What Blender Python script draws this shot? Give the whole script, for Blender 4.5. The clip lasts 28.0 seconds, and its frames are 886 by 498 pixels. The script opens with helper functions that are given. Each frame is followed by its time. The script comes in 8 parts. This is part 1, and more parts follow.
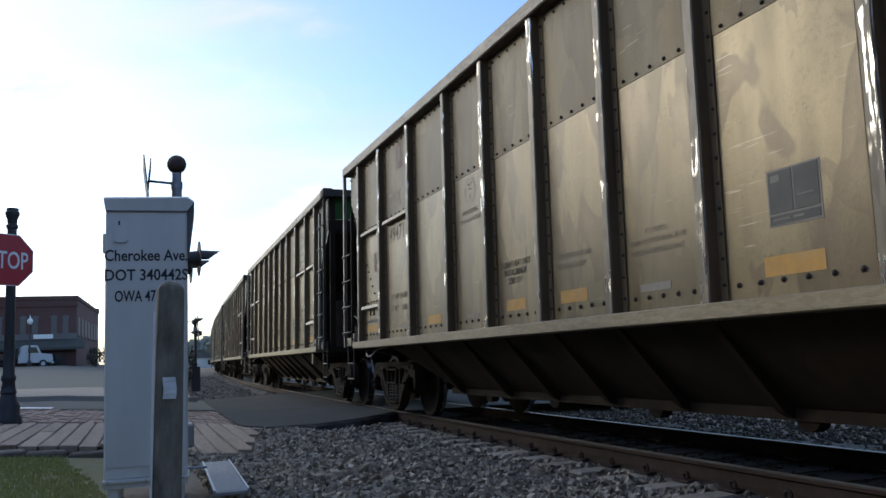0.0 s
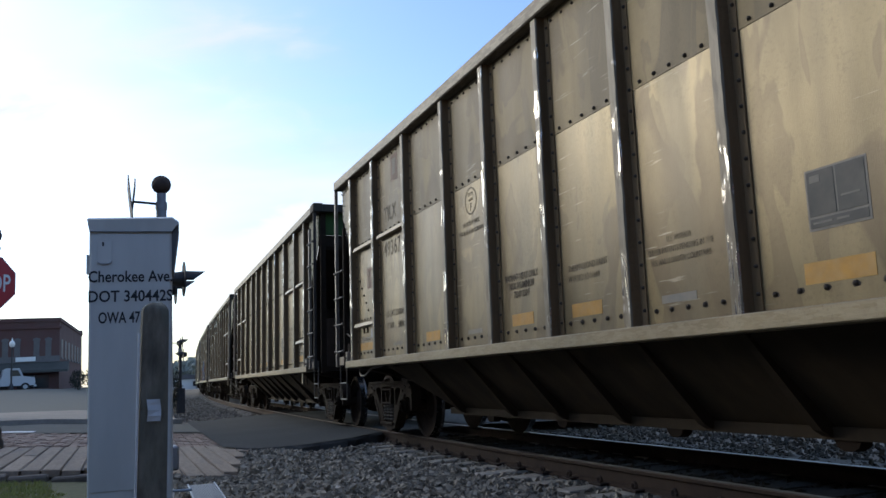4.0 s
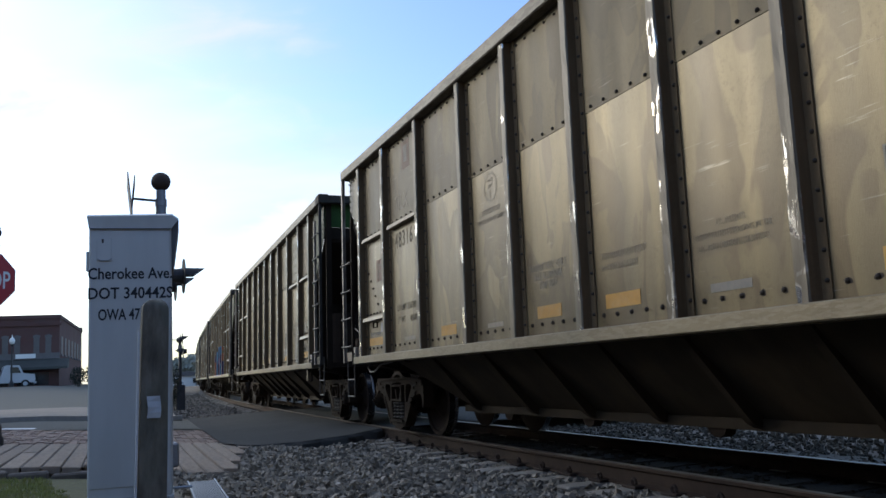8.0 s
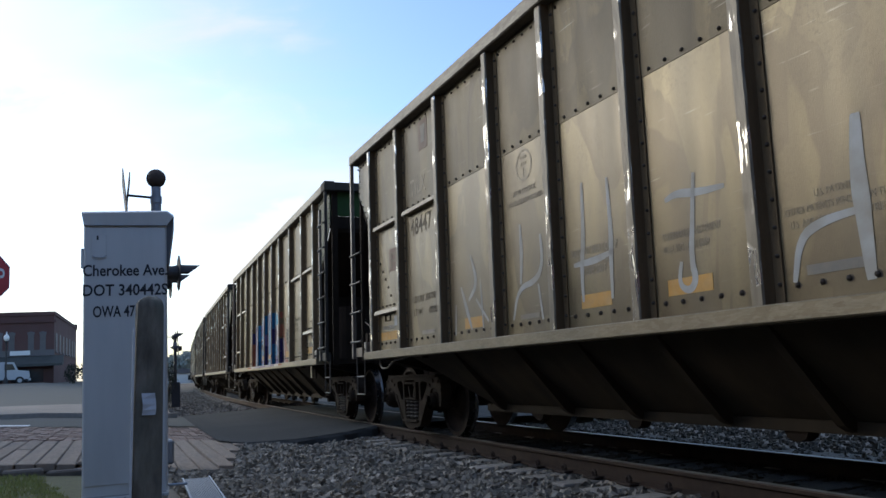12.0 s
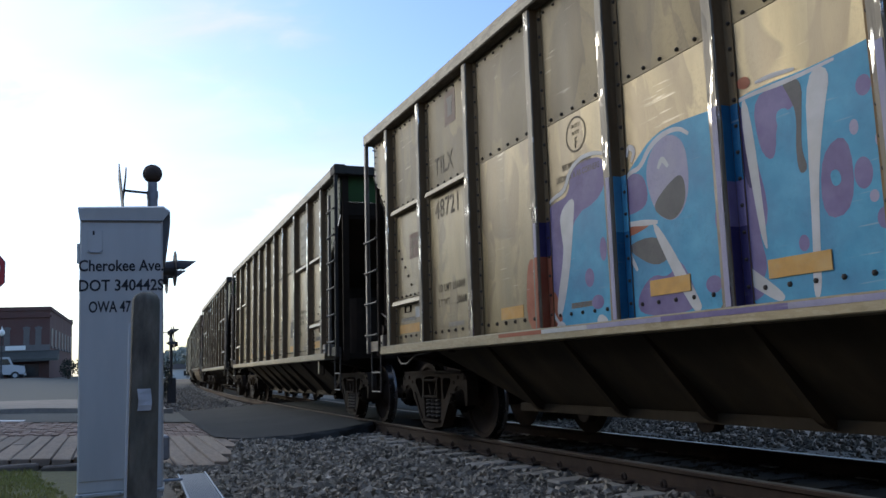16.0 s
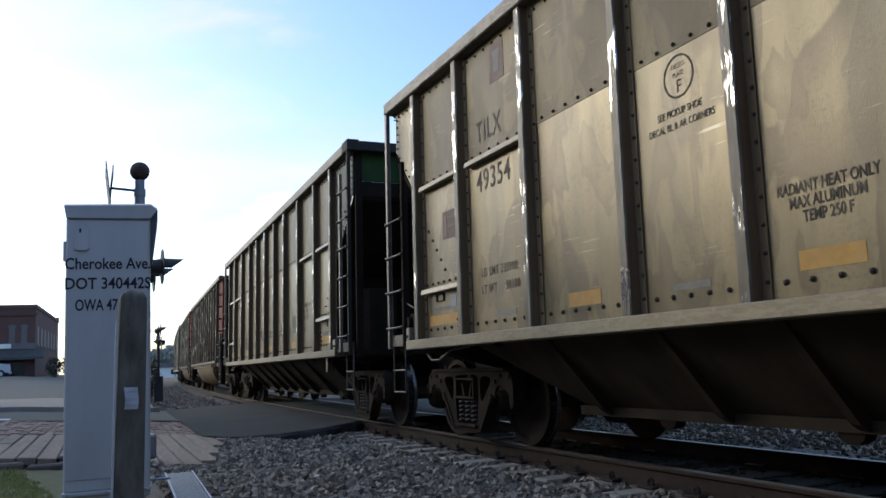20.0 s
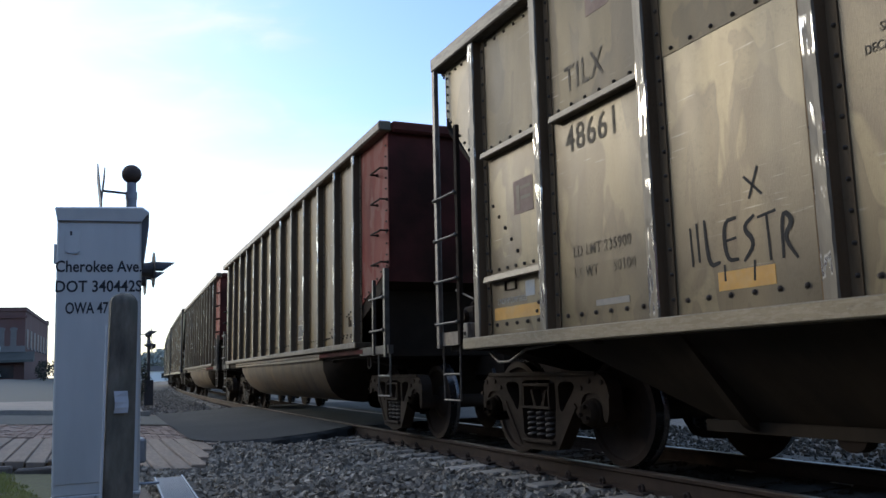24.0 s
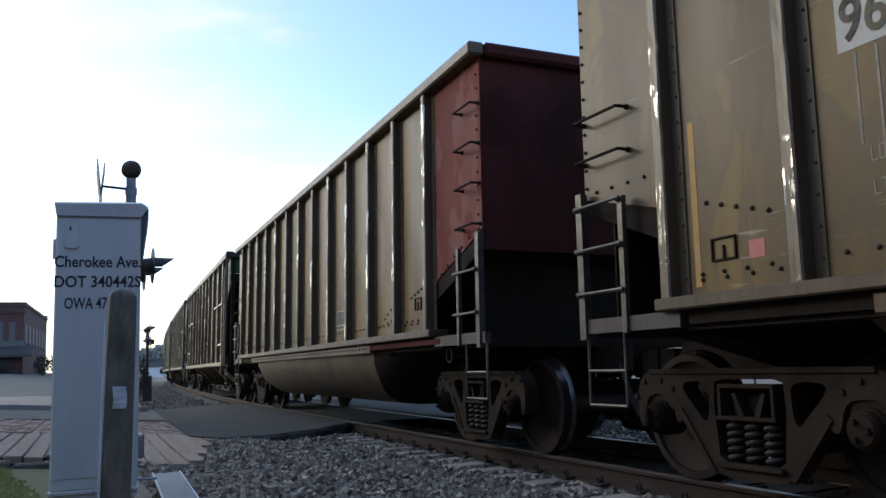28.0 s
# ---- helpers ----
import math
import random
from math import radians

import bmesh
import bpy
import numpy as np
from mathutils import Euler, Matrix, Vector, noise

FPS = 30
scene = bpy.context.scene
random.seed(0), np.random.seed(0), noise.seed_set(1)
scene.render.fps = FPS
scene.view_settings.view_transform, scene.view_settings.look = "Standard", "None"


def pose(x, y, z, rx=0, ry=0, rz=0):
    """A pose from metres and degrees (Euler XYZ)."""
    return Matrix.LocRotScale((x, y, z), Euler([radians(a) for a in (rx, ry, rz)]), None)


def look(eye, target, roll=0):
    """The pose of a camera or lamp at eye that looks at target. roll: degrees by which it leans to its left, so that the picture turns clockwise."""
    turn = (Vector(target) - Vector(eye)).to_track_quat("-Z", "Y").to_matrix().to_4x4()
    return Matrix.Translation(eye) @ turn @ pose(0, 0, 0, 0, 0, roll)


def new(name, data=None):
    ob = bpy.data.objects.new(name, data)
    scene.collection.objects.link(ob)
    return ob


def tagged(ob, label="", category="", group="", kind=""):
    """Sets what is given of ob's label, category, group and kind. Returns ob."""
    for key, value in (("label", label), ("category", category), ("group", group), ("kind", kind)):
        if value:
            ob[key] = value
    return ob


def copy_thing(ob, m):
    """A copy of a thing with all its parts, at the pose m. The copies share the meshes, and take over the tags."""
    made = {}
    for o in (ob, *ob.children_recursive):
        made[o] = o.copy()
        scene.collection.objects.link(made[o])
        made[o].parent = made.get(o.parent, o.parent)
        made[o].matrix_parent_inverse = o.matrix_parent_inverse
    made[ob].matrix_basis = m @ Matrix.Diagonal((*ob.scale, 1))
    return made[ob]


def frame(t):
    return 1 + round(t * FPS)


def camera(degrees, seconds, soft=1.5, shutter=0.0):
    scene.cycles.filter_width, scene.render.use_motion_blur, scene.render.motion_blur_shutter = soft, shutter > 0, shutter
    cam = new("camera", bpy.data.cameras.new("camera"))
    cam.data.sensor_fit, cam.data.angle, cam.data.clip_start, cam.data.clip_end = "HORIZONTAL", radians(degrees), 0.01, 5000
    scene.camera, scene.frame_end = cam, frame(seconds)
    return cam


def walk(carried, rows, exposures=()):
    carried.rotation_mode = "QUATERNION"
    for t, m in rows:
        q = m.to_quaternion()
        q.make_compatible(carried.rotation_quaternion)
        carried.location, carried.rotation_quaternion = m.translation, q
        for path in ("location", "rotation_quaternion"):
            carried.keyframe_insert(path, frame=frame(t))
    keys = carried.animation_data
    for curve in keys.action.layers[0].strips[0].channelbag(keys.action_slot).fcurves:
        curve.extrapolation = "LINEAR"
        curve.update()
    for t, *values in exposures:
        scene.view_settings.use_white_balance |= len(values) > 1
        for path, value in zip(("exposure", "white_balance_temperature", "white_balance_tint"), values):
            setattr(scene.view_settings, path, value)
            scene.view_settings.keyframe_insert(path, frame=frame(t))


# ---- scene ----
cam = camera(56.4, 28.0)
EYE_Z = 0.924
CAM_ROWS = (
    (0, 97.23, 2.44, 2.50),
    (0.5, 97.40, 2.50, 2.52),
    (1, 97.56, 2.56, 2.75),
    (1.5, 97.68, 2.61, 2.86),
    (2, 97.54, 2.62, 2.49),
    (2.5, 97.67, 2.74, 2.18),
    (3, 98.03, 2.72, 2.01),
    (3.5, 98.39, 3.03, 1.65),
    (5.5, 98.54, 2.92, 1.50),
    (6, 98.38, 3.09, 1.60),
    (6.5, 98.32, 2.98, 1.65),
    (7, 98.26, 3.00, 1.68),
    (7.5, 98.33, 2.86, 1.70),
    (8, 98.25, 3.04, 1.59),
    (8.5, 98.34, 3.06, 1.58),
    (9, 98.37, 3.04, 1.44),
    (9.5, 98.17, 3.09, 1.44),
    (10, 98.06, 2.99, 1.50),
    (10.5, 98.18, 3.03, 1.43),
    (11, 98.11, 3.01, 1.37),
    (11.5, 98.06, 2.97, 1.25),
    (13.5, 98.06, 2.96, 1.41),
    (14, 98.01, 2.94, 1.41),
    (14.5, 97.97, 2.96, 1.41),
    (15, 97.87, 2.93, 1.35),
    (15.5, 97.86, 2.92, 1.23),
    (16, 97.83, 2.72, 1.00),
    (16.5, 97.75, 2.55, 0.52),
    (17, 97.63, 2.62, 0.35),
    (17.5, 97.75, 2.48, 0.41),
    (18, 97.66, 2.67, 0.46),
    (18.5, 97.65, 2.69, 0.41),
    (19, 97.70, 2.60, 0.35),
    (19.5, 97.63, 2.62, 0.35),
    (20, 97.70, 2.69, 0.20),
    (20.5, 97.74, 2.72, 0.25),
    (21, 97.98, 2.36, 0.13),
    (21.5, 98.04, 2.24, -0.28),
    (23.5, 98.22, 2.27, -0.58),
    (24, 98.02, 2.41, -0.38),
    (24.5, 97.94, 2.39, -0.33),
    (25, 97.77, 2.50, -0.52),
    (25.5, 97.77, 2.51, -0.67),
    (26, 97.93, 2.49, -0.37),
    (26.5, 97.88, 2.97, 0.14),
    (27, 97.83, 2.66, 0.36),
    (27.5, 97.89, 2.36, 0.02),
    (28, 97.86, 2.02, -0.48),
)
EXPOSURES = ((0, -0.42), (18, -0.42), (23.5, -0.24), (28, -0.24))
walk(cam, [(t, pose(0, 0, EYE_Z, rx, ry, rz)) for t, rx, ry, rz in CAM_ROWS], EXPOSURES)

# ---- world, sun, exposure ----
SUN_AZ, SUN_EL = 65.0, 19.0   # degrees left of the +y axis, degrees above the horizon
sun_dir = Vector((-math.sin(radians(SUN_AZ)) * math.cos(radians(SUN_EL)), math.cos(radians(SUN_AZ)) * math.cos(radians(SUN_EL)), math.sin(radians(SUN_EL))))


def make_world():
    w = bpy.data.worlds.new("sky")
    scene.world = w
    w.use_nodes = True
    nt = w.node_tree
    nt.nodes.clear()
    N = nt.nodes.new

    def link(a, b):
        nt.links.new(a, b)

    def math_node(op, a, b=None):
        n = N("ShaderNodeMath")
        n.operation = op
        for i, v in enumerate((a, b)):
            if v is None:
                continue
            if isinstance(v, (int, float)):
                n.inputs[i].default_value = v
            else:
                link(v, n.inputs[i])
        return n.outputs[0]

    sky = N("ShaderNodeTexSky")
    sky.sky_type = "NISHITA"
    sky.sun_disc = False
    sky.sun_elevation = radians(SUN_EL)
    sky.sun_rotation = radians(-SUN_AZ)
    sky.dust_density = 2.0
    sky.air_density = 1.0
    geo = N("ShaderNodeTexCoord")
    sep = N("ShaderNodeSeparateXYZ")
    link(geo.outputs["Generated"], sep.inputs[0])
    up = math_node("MAXIMUM", sep.outputs[2], 0.0)
    den = math_node("ADD", up, 0.12)
    comb = N("ShaderNodeCombineXYZ")
    link(math_node("DIVIDE", sep.outputs[0], den), comb.inputs[0])
    link(math_node("DIVIDE", sep.outputs[1], den), comb.inputs[1])
    mp = N("ShaderNodeMapping")
    mp.inputs["Rotation"].default_value = (0, 0, radians(24))
    mp.inputs["Scale"].default_value = (0.55, 1.0, 1.0)
    mp.inputs["Location"].default_value = (3.1, 1.7, 0)
    link(comb.outputs[0], mp.inputs[0])
    cloud = N("ShaderNodeTexNoise")
    cloud.inputs["Scale"].default_value = 0.75
    cloud.inputs["Detail"].default_value = 7
    cloud.inputs["Roughness"].default_value = 0.52
    link(mp.outputs[0], cloud.inputs["Vector"])
    # nearness to the sun: thin cloud glows round it
    dot = N("ShaderNodeVectorMath")
    dot.operation = "DOT_PRODUCT"
    link(geo.outputs["Generated"], dot.inputs[0])
    dot.inputs[1].default_value = sun_dir
    near = math_node("MAXIMUM", dot.outputs["Value"], 0.0)
    glow = math_node("POWER", near, 4.0)
    veil = N("ShaderNodeMapRange")
    veil.inputs["From Min"].default_value = 0.50
    veil.inputs["From Max"].default_value = 0.80
    link(math_node("ADD", cloud.outputs[0], math_node("MULTIPLY", glow, 0.16)), veil.inputs[0])
    billow = N("ShaderNodeTexNoise")     # lighter and darker parts of the cloud
    billow.inputs["Scale"].default_value = 1.1
    billow.inputs["Detail"].default_value = 6
    billow.inputs["Roughness"].default_value = 0.5
    link(mp.outputs[0], billow.inputs["Vector"])
    body = N("ShaderNodeMapRange")
    body.inputs["From Min"].default_value, body.inputs["From Max"].default_value = 0.36, 0.62
    body.inputs["To Min"].default_value, body.inputs["To Max"].default_value = 0.70, 1.12
    link(billow.outputs[0], body.inputs[0])
    bright = math_node("MULTIPLY", math_node("ADD", math_node("MULTIPLY", glow, 9.0), 8.0), body.outputs[0])
    tint = N("ShaderNodeCombineColor")
    link(bright, tint.inputs[0])
    link(math_node("MULTIPLY", bright, 0.985), tint.inputs[1])
    link(math_node("MULTIPLY", bright, 0.95), tint.inputs[2])
    haze = N("ShaderNodeMapRange")      # pale band over the horizon
    haze.inputs["From Min"].default_value = 0.30
    haze.inputs["From Max"].default_value = 0.0
    haze.inputs["To Max"].default_value = 0.85
    link(up, haze.inputs[0])
    fac = math_node("MINIMUM", math_node("ADD", math_node("MULTIPLY", veil.outputs[0], 0.8), math_node("ADD", math_node("MULTIPLY", haze.outputs[0], 0.14), math_node("MULTIPLY", glow, 0.12))), 0.95)
    mix = N("ShaderNodeMix")
    mix.data_type = "RGBA"
    link(fac, mix.inputs["Factor"])
    lift = N("ShaderNodeMix")
    lift.data_type, lift.blend_type = "RGBA", "MULTIPLY"
    lift.inputs["Factor"].default_value = 1.0
    link(sky.outputs[0], lift.inputs["A"])
    lift.inputs["B"].default_value = (1.96, 2.38, 3.02, 1)
    link(lift.outputs["Result"], mix.inputs["A"])
    link(tint.outputs[0], mix.inputs["B"])
    # cloud banks ahead: centre, half sizes, slope, edge softness, brightness (across and up over forward)
    fwd = math_node("MAXIMUM", sep.outputs[1], 0.05)
    across, above = math_node("DIVIDE", sep.outputs[0], fwd), math_node("DIVIDE", sep.outputs[2], fwd)
    flat = N("ShaderNodeCombineXYZ")
    link(across, flat.inputs[0])
    link(math_node("MULTIPLY", above, 2.2), flat.inputs[1])
    edge = N("ShaderNodeTexNoise")
    edge.inputs["Scale"].default_value = 9.0
    edge.inputs["Detail"].default_value = 6
    edge.inputs["Roughness"].default_value = 0.55
    edge.inputs["Distortion"].default_value = 0.4
    link(flat.outputs[0], edge.inputs["Vector"])
    sky_colour = mix.outputs["Result"]
    for cu, cv, ru, rv, slope, soft, value, share in ((-0.43, 0.325, 0.30, 0.100, -0.10, 1.7, 8.8, 0.6), (-0.44, 0.452, 0.32, 0.055, -0.06, 1.6, 8.4, 0.7),
                                                      (-0.60, 0.370, 0.15, 0.040, -0.05, 1.6, 6.0, 0.7), (-0.185, 0.130, 0.16, 0.095, 0.25, 0.35, 9.2, 0.85)):
        du = math_node("SUBTRACT", across, cu)
        dv = math_node("SUBTRACT", math_node("SUBTRACT", above, cv), math_node("MULTIPLY", du, slope))
        far = math_node("ADD", math_node("POWER", math_node("ABSOLUTE", math_node("DIVIDE", du, ru)), 2.0), math_node("POWER", math_node("ABSOLUTE", math_node("DIVIDE", dv, rv)), 2.0))
        inside = math_node("ADD", math_node("SUBTRACT", 1.0, far), math_node("MULTIPLY", math_node("SUBTRACT", edge.outputs[0], 0.5), 2.6))
        body2 = N("ShaderNodeMapRange")
        body2.interpolation_type = "SMOOTHSTEP"
        body2.inputs["From Min"].default_value, body2.inputs["From Max"].default_value = 0.0, soft
        body2.inputs["To Max"].default_value = share
        link(inside, body2.inputs[0])
        ahead = math_node("MULTIPLY", body2.outputs[0], math_node("GREATER_THAN", sep.outputs[1], 0.3))
        lay = N("ShaderNodeMix")
        lay.data_type = "RGBA"
        link(ahead, lay.inputs["Factor"])
        link(sky_colour, lay.inputs["A"])
        lay.inputs["B"].default_value = (value, value, value * 0.985, 1)
        sky_colour = lay.outputs["Result"]
    bg = N("ShaderNodeBackground")
    bg.inputs[1].default_value = 0.15
    link(sky_colour, bg.inputs[0])
    out = N("ShaderNodeOutputWorld")
    link(bg.outputs[0], out.inputs[0])


make_world()
sun = new("sun", bpy.data.lights.new("sun", "SUN"))
sun.data.energy, sun.data.angle, sun.data.color = 0.42, radians(5.0), (1.0, 0.88, 0.70)
sun.matrix_world = look(sun_dir * 60, (0, 0, 0))


# ---- materials ----
def material(name, base, second=None, rough=0.6, metal=0.0, scale=6.0, amount=0.5, bump=0.15, bump_scale=40.0, stretch=(1, 1, 1), vary=0.0,
             coarse=1.2, stain=None, stain_amount=0.0, wave=0.0, wave_scale=2.5, emit=0.0, spec=0.5, wash=None, wash_amount=0.0, wash_scale=1.0, scratch=0.0, runs=0.0, tint=False, smut=0.0):
    """A surface with variation at two scales: grain, and broad stains."""
    m = bpy.data.materials.new(name)
    m.use_nodes = True
    nt = m.node_tree
    N, link = nt.nodes.new, nt.links.new
    bsdf = nt.nodes["Principled BSDF"]
    tc = N("ShaderNodeTexCoord")
    mp = N("ShaderNodeMapping")
    mp.inputs["Scale"].default_value = stretch
    rnd = N("ShaderNodeObjectInfo")
    off = N("ShaderNodeVectorMath")
    off.operation = "ADD"
    shift = N("ShaderNodeMath")
    shift.operation = "MULTIPLY"
    link(rnd.outputs["Random"], shift.inputs[0])
    shift.inputs[1].default_value = 37.0
    link(tc.outputs["Object"], off.inputs[0])
    link(shift.outputs[0], off.inputs[1])
    link(off.outputs[0], mp.inputs[0])

    def noise_tex(sc, detail=5, vec=mp.outputs[0], rg=0.6):
        n = N("ShaderNodeTexNoise")
        n.inputs["Scale"].default_value = sc
        n.inputs["Detail"].default_value = detail
        n.inputs["Roughness"].default_value = rg
        link(vec, n.inputs["Vector"])
        return n.outputs[0]

    def ramp(src, lo, hi):
        r = N("ShaderNodeMapRange")
        r.inputs["From Min"].default_value, r.inputs["From Max"].default_value = lo, hi
        link(src, r.inputs[0])
        return r.outputs[0]

    def mixc(f, a, b):
        x = N("ShaderNodeMix")
        x.data_type = "RGBA"
        if isinstance(f, float):
            x.inputs["Factor"].default_value = f
        else:
            link(f, x.inputs["Factor"])
        for key, v in (("A", a), ("B", b)):
            if isinstance(v, tuple):
                x.inputs[key].default_value = (*v, 1)
            else:
                link(v, x.inputs[key])
        return x.outputs["Result"]

    second = second or tuple(c * 0.6 for c in base)
    g = noise_tex(scale)
    fine = N("ShaderNodeMath")
    fine.operation = "MULTIPLY"
    link(ramp(g, 0.35, 0.68), fine.inputs[0])
    fine.inputs[1].default_value = amount
    col = mixc(fine.outputs[0], base, second)
    if stain:
        sm = N("ShaderNodeMath")
        sm.operation = "MULTIPLY"
        link(ramp(noise_tex(coarse, 6), 0.45, 0.7), sm.inputs[0])
        sm.inputs[1].default_value = stain_amount
        col = mixc(sm.outputs[0], col, stain)
    if wash:
        # dried run-off with a sharp outline, longer than wide
        tide = N("ShaderNodeMapping")
        tide.inputs["Scale"].default_value = (1.35, 1.35, 0.55)
        link(off.outputs[0], tide.inputs[0])
        for sc, lo, k in ((1.05, 0.49, 1.0), (2.1, 0.55, 0.7)):
            wm = N("ShaderNodeMath")
            wm.operation = "MULTIPLY"
            wn = noise_tex(sc * wash_scale, 3, tide.outputs[0] if wash_scale == 1.0 else mp.outputs[0], 0.45)
            if wash_scale == 1.0:
                wn.node.inputs["Distortion"].default_value = 0.8
            edge = ramp(wn, lo, lo + 0.018)
            if wash_scale == 1.0:
                fade = N("ShaderNodeMapRange")
                fade.inputs["From Min"].default_value, fade.inputs["From Max"].default_value = lo + 0.02, lo + 0.2
                fade.inputs["To Min"].default_value, fade.inputs["To Max"].default_value = 1.0, 0.25
                link(wn, fade.inputs[0])
                both = N("ShaderNodeMath")
                both.operation = "MULTIPLY"
                link(edge, both.inputs[0])
                link(fade.outputs[0], both.inputs[1])
                edge = both.outputs[0]
            link(edge, wm.inputs[0])
            wm.inputs[1].default_value = wash_amount * k
            col = mixc(wm.outputs[0], col, wash)
    if runs:
        # broad vertical bands of grime that ran down
        vm = N("ShaderNodeMapping")
        vm.inputs["Scale"].default_value = (2.3, 2.3, 0.13)
        link(off.outputs[0], vm.inputs[0])
        rm = N("ShaderNodeMath")
        rm.operation = "MULTIPLY"
        link(ramp(noise_tex(1.0, 3, vm.outputs[0], 0.45), 0.46, 0.63), rm.inputs[0])
        rm.inputs[1].default_value = runs
        col = mixc(rm.outputs[0], col, tuple(0.34 * v + 0.05 * sum(base) for v in base))
    if scratch:
        sp = N("ShaderNodeMapping")
        sp.inputs["Rotation"].default_value = (0, radians(-17), 0)
        sp.inputs["Scale"].default_value = (2.6, 1, 46)
        link(off.outputs[0], sp.inputs[0])
        sx = N("ShaderNodeMath")
        sx.operation = "MULTIPLY"
        link(ramp(noise_tex(1.0, 3, sp.outputs[0], 0.5), 0.642, 0.715), sx.inputs[0])
        link(ramp(noise_tex(1.7, 2, off.outputs[0]), 0.52, 0.66), sx.inputs[1])
        sy = N("ShaderNodeMath")
        sy.operation = "MULTIPLY"
        link(sx.outputs[0], sy.inputs[0])
        sy.inputs[1].default_value = scratch
        col = mixc(sy.outputs[0], col, (0.52, 0.49, 0.43))
    if smut:
        # fine specks of coal dust, thicker in patches
        sk = N("ShaderNodeMath")
        sk.operation = "MULTIPLY"
        link(ramp(noise_tex(34.0, 5, off.outputs[0], 0.7), 0.50, 0.66), sk.inputs[0])
        link(ramp(noise_tex(2.6, 4, off.outputs[0], 0.6), 0.38, 0.66), sk.inputs[1])
        sm2 = N("ShaderNodeMath")
        sm2.operation = "MULTIPLY"
        link(sk.outputs[0], sm2.inputs[0])
        sm2.inputs[1].default_value = smut
        col = mixc(sm2.outputs[0], col, tuple(0.3 * v for v in base))
    if vary:
        hsv = N("ShaderNodeHueSaturation")
        vr = N("ShaderNodeMapRange")
        vr.inputs["To Min"].default_value, vr.inputs["To Max"].default_value = 1 - vary, 1 + vary
        link(rnd.outputs["Random"], vr.inputs[0])
        link(vr.outputs[0], hsv.inputs["Value"])
        link(col, hsv.inputs["Color"])
        col = hsv.outputs["Color"]
    if tint:
        # each railcar has weathered to a tone of its own
        tone = N("ShaderNodeMix")
        tone.data_type, tone.blend_type = "RGBA", "MULTIPLY"
        tone.inputs["Factor"].default_value = 1.0
        link(col, tone.inputs["A"])
        link(rnd.outputs["Color"], tone.inputs["B"])
        col = tone.outputs["Result"]
    link(col, bsdf.inputs["Base Color"])
    bsdf.inputs["Metallic"].default_value = metal
    bsdf.inputs["Specular IOR Level"].default_value = spec
    rr = N("ShaderNodeMapRange")
    rr.inputs["To Min"].default_value, rr.inputs["To Max"].default_value = max(0.03, rough - 0.1), min(1.0, rough + 0.12)
    link(noise_tex(scale * 0.7, 4), rr.inputs[0])
    link(rr.outputs[0], bsdf.inputs["Roughness"])
    height = None
    if bump:
        b = N("ShaderNodeBump")
        b.inputs["Strength"].default_value = bump
        b.inputs["Distance"].default_value = 0.01
        link(noise_tex(bump_scale, 4), b.inputs["Height"])
        height = b
    if wave:
        b2 = N("ShaderNodeBump")
        b2.inputs["Strength"].default_value = wave
        b2.inputs["Distance"].default_value = 0.05
        link(noise_tex(wave_scale, 1), b2.inputs["Height"])
        if height:
            link(height.outputs[0], b2.inputs["Normal"])
        height = b2
    if height:
        link(height.outputs[0], bsdf.inputs["Normal"])
    if emit:
        bsdf.inputs["Emission Color"].default_value = (*base, 1)
        bsdf.inputs["Emission Strength"].default_value = emit
    return m


ALU = material("weathered_aluminium", (0.252, 0.201, 0.113), (0.190, 0.150, 0.083), 0.36, 0.36, 4.2, 0.9, 0.16, 90, (1.6, 1.6, 0.35), 0.08, 0.8, (0.140, 0.110, 0.066), 0.5, 0.26, 1.1, wash=(0.124, 0.094, 0.056), wash_amount=0.85, scratch=0.5, runs=0.5, tint=True, smut=0.45)
# Darker copy of ALU: the weaker sky reflection up there is in its colour.
ALU_UPPER_SHADE = material("shaded_upper_aluminium", (0.164, 0.127, 0.066), (0.120, 0.092, 0.048), 0.42, 0.20, 4.2, 0.9, 0.16, 90, (1.6, 1.6, 0.35), 0.10, 0.8, (0.105, 0.081, 0.047), 0.5, 0.24, 1.1, wash=(0.084, 0.063, 0.037), wash_amount=0.85, scratch=0.5, spec=0.2, runs=0.5, tint=True, smut=0.45)
ALU_POST = material("aluminium_post", (0.235, 0.160, 0.093), (0.165, 0.111, 0.064), 0.7, 0.0, 5.0, 0.8, 0.08, 50, (3, 3, 0.4), 0.06, 1.5, (0.080, 0.054, 0.031), 0.5, spec=0.05, tint=True, smut=0.3)
ALU_DULLFACE = material("worn_block_face", (0.33, 0.288, 0.232), (0.20, 0.168, 0.128), 0.42, 0.3, 9.0, 0.9, 0.15, 30, (2, 2, 0.5), 0.06, 3.0, (0.11, 0.088, 0.066), 0.6, wash=(0.12, 0.097, 0.075), wash_amount=0.6, wash_scale=6.0)


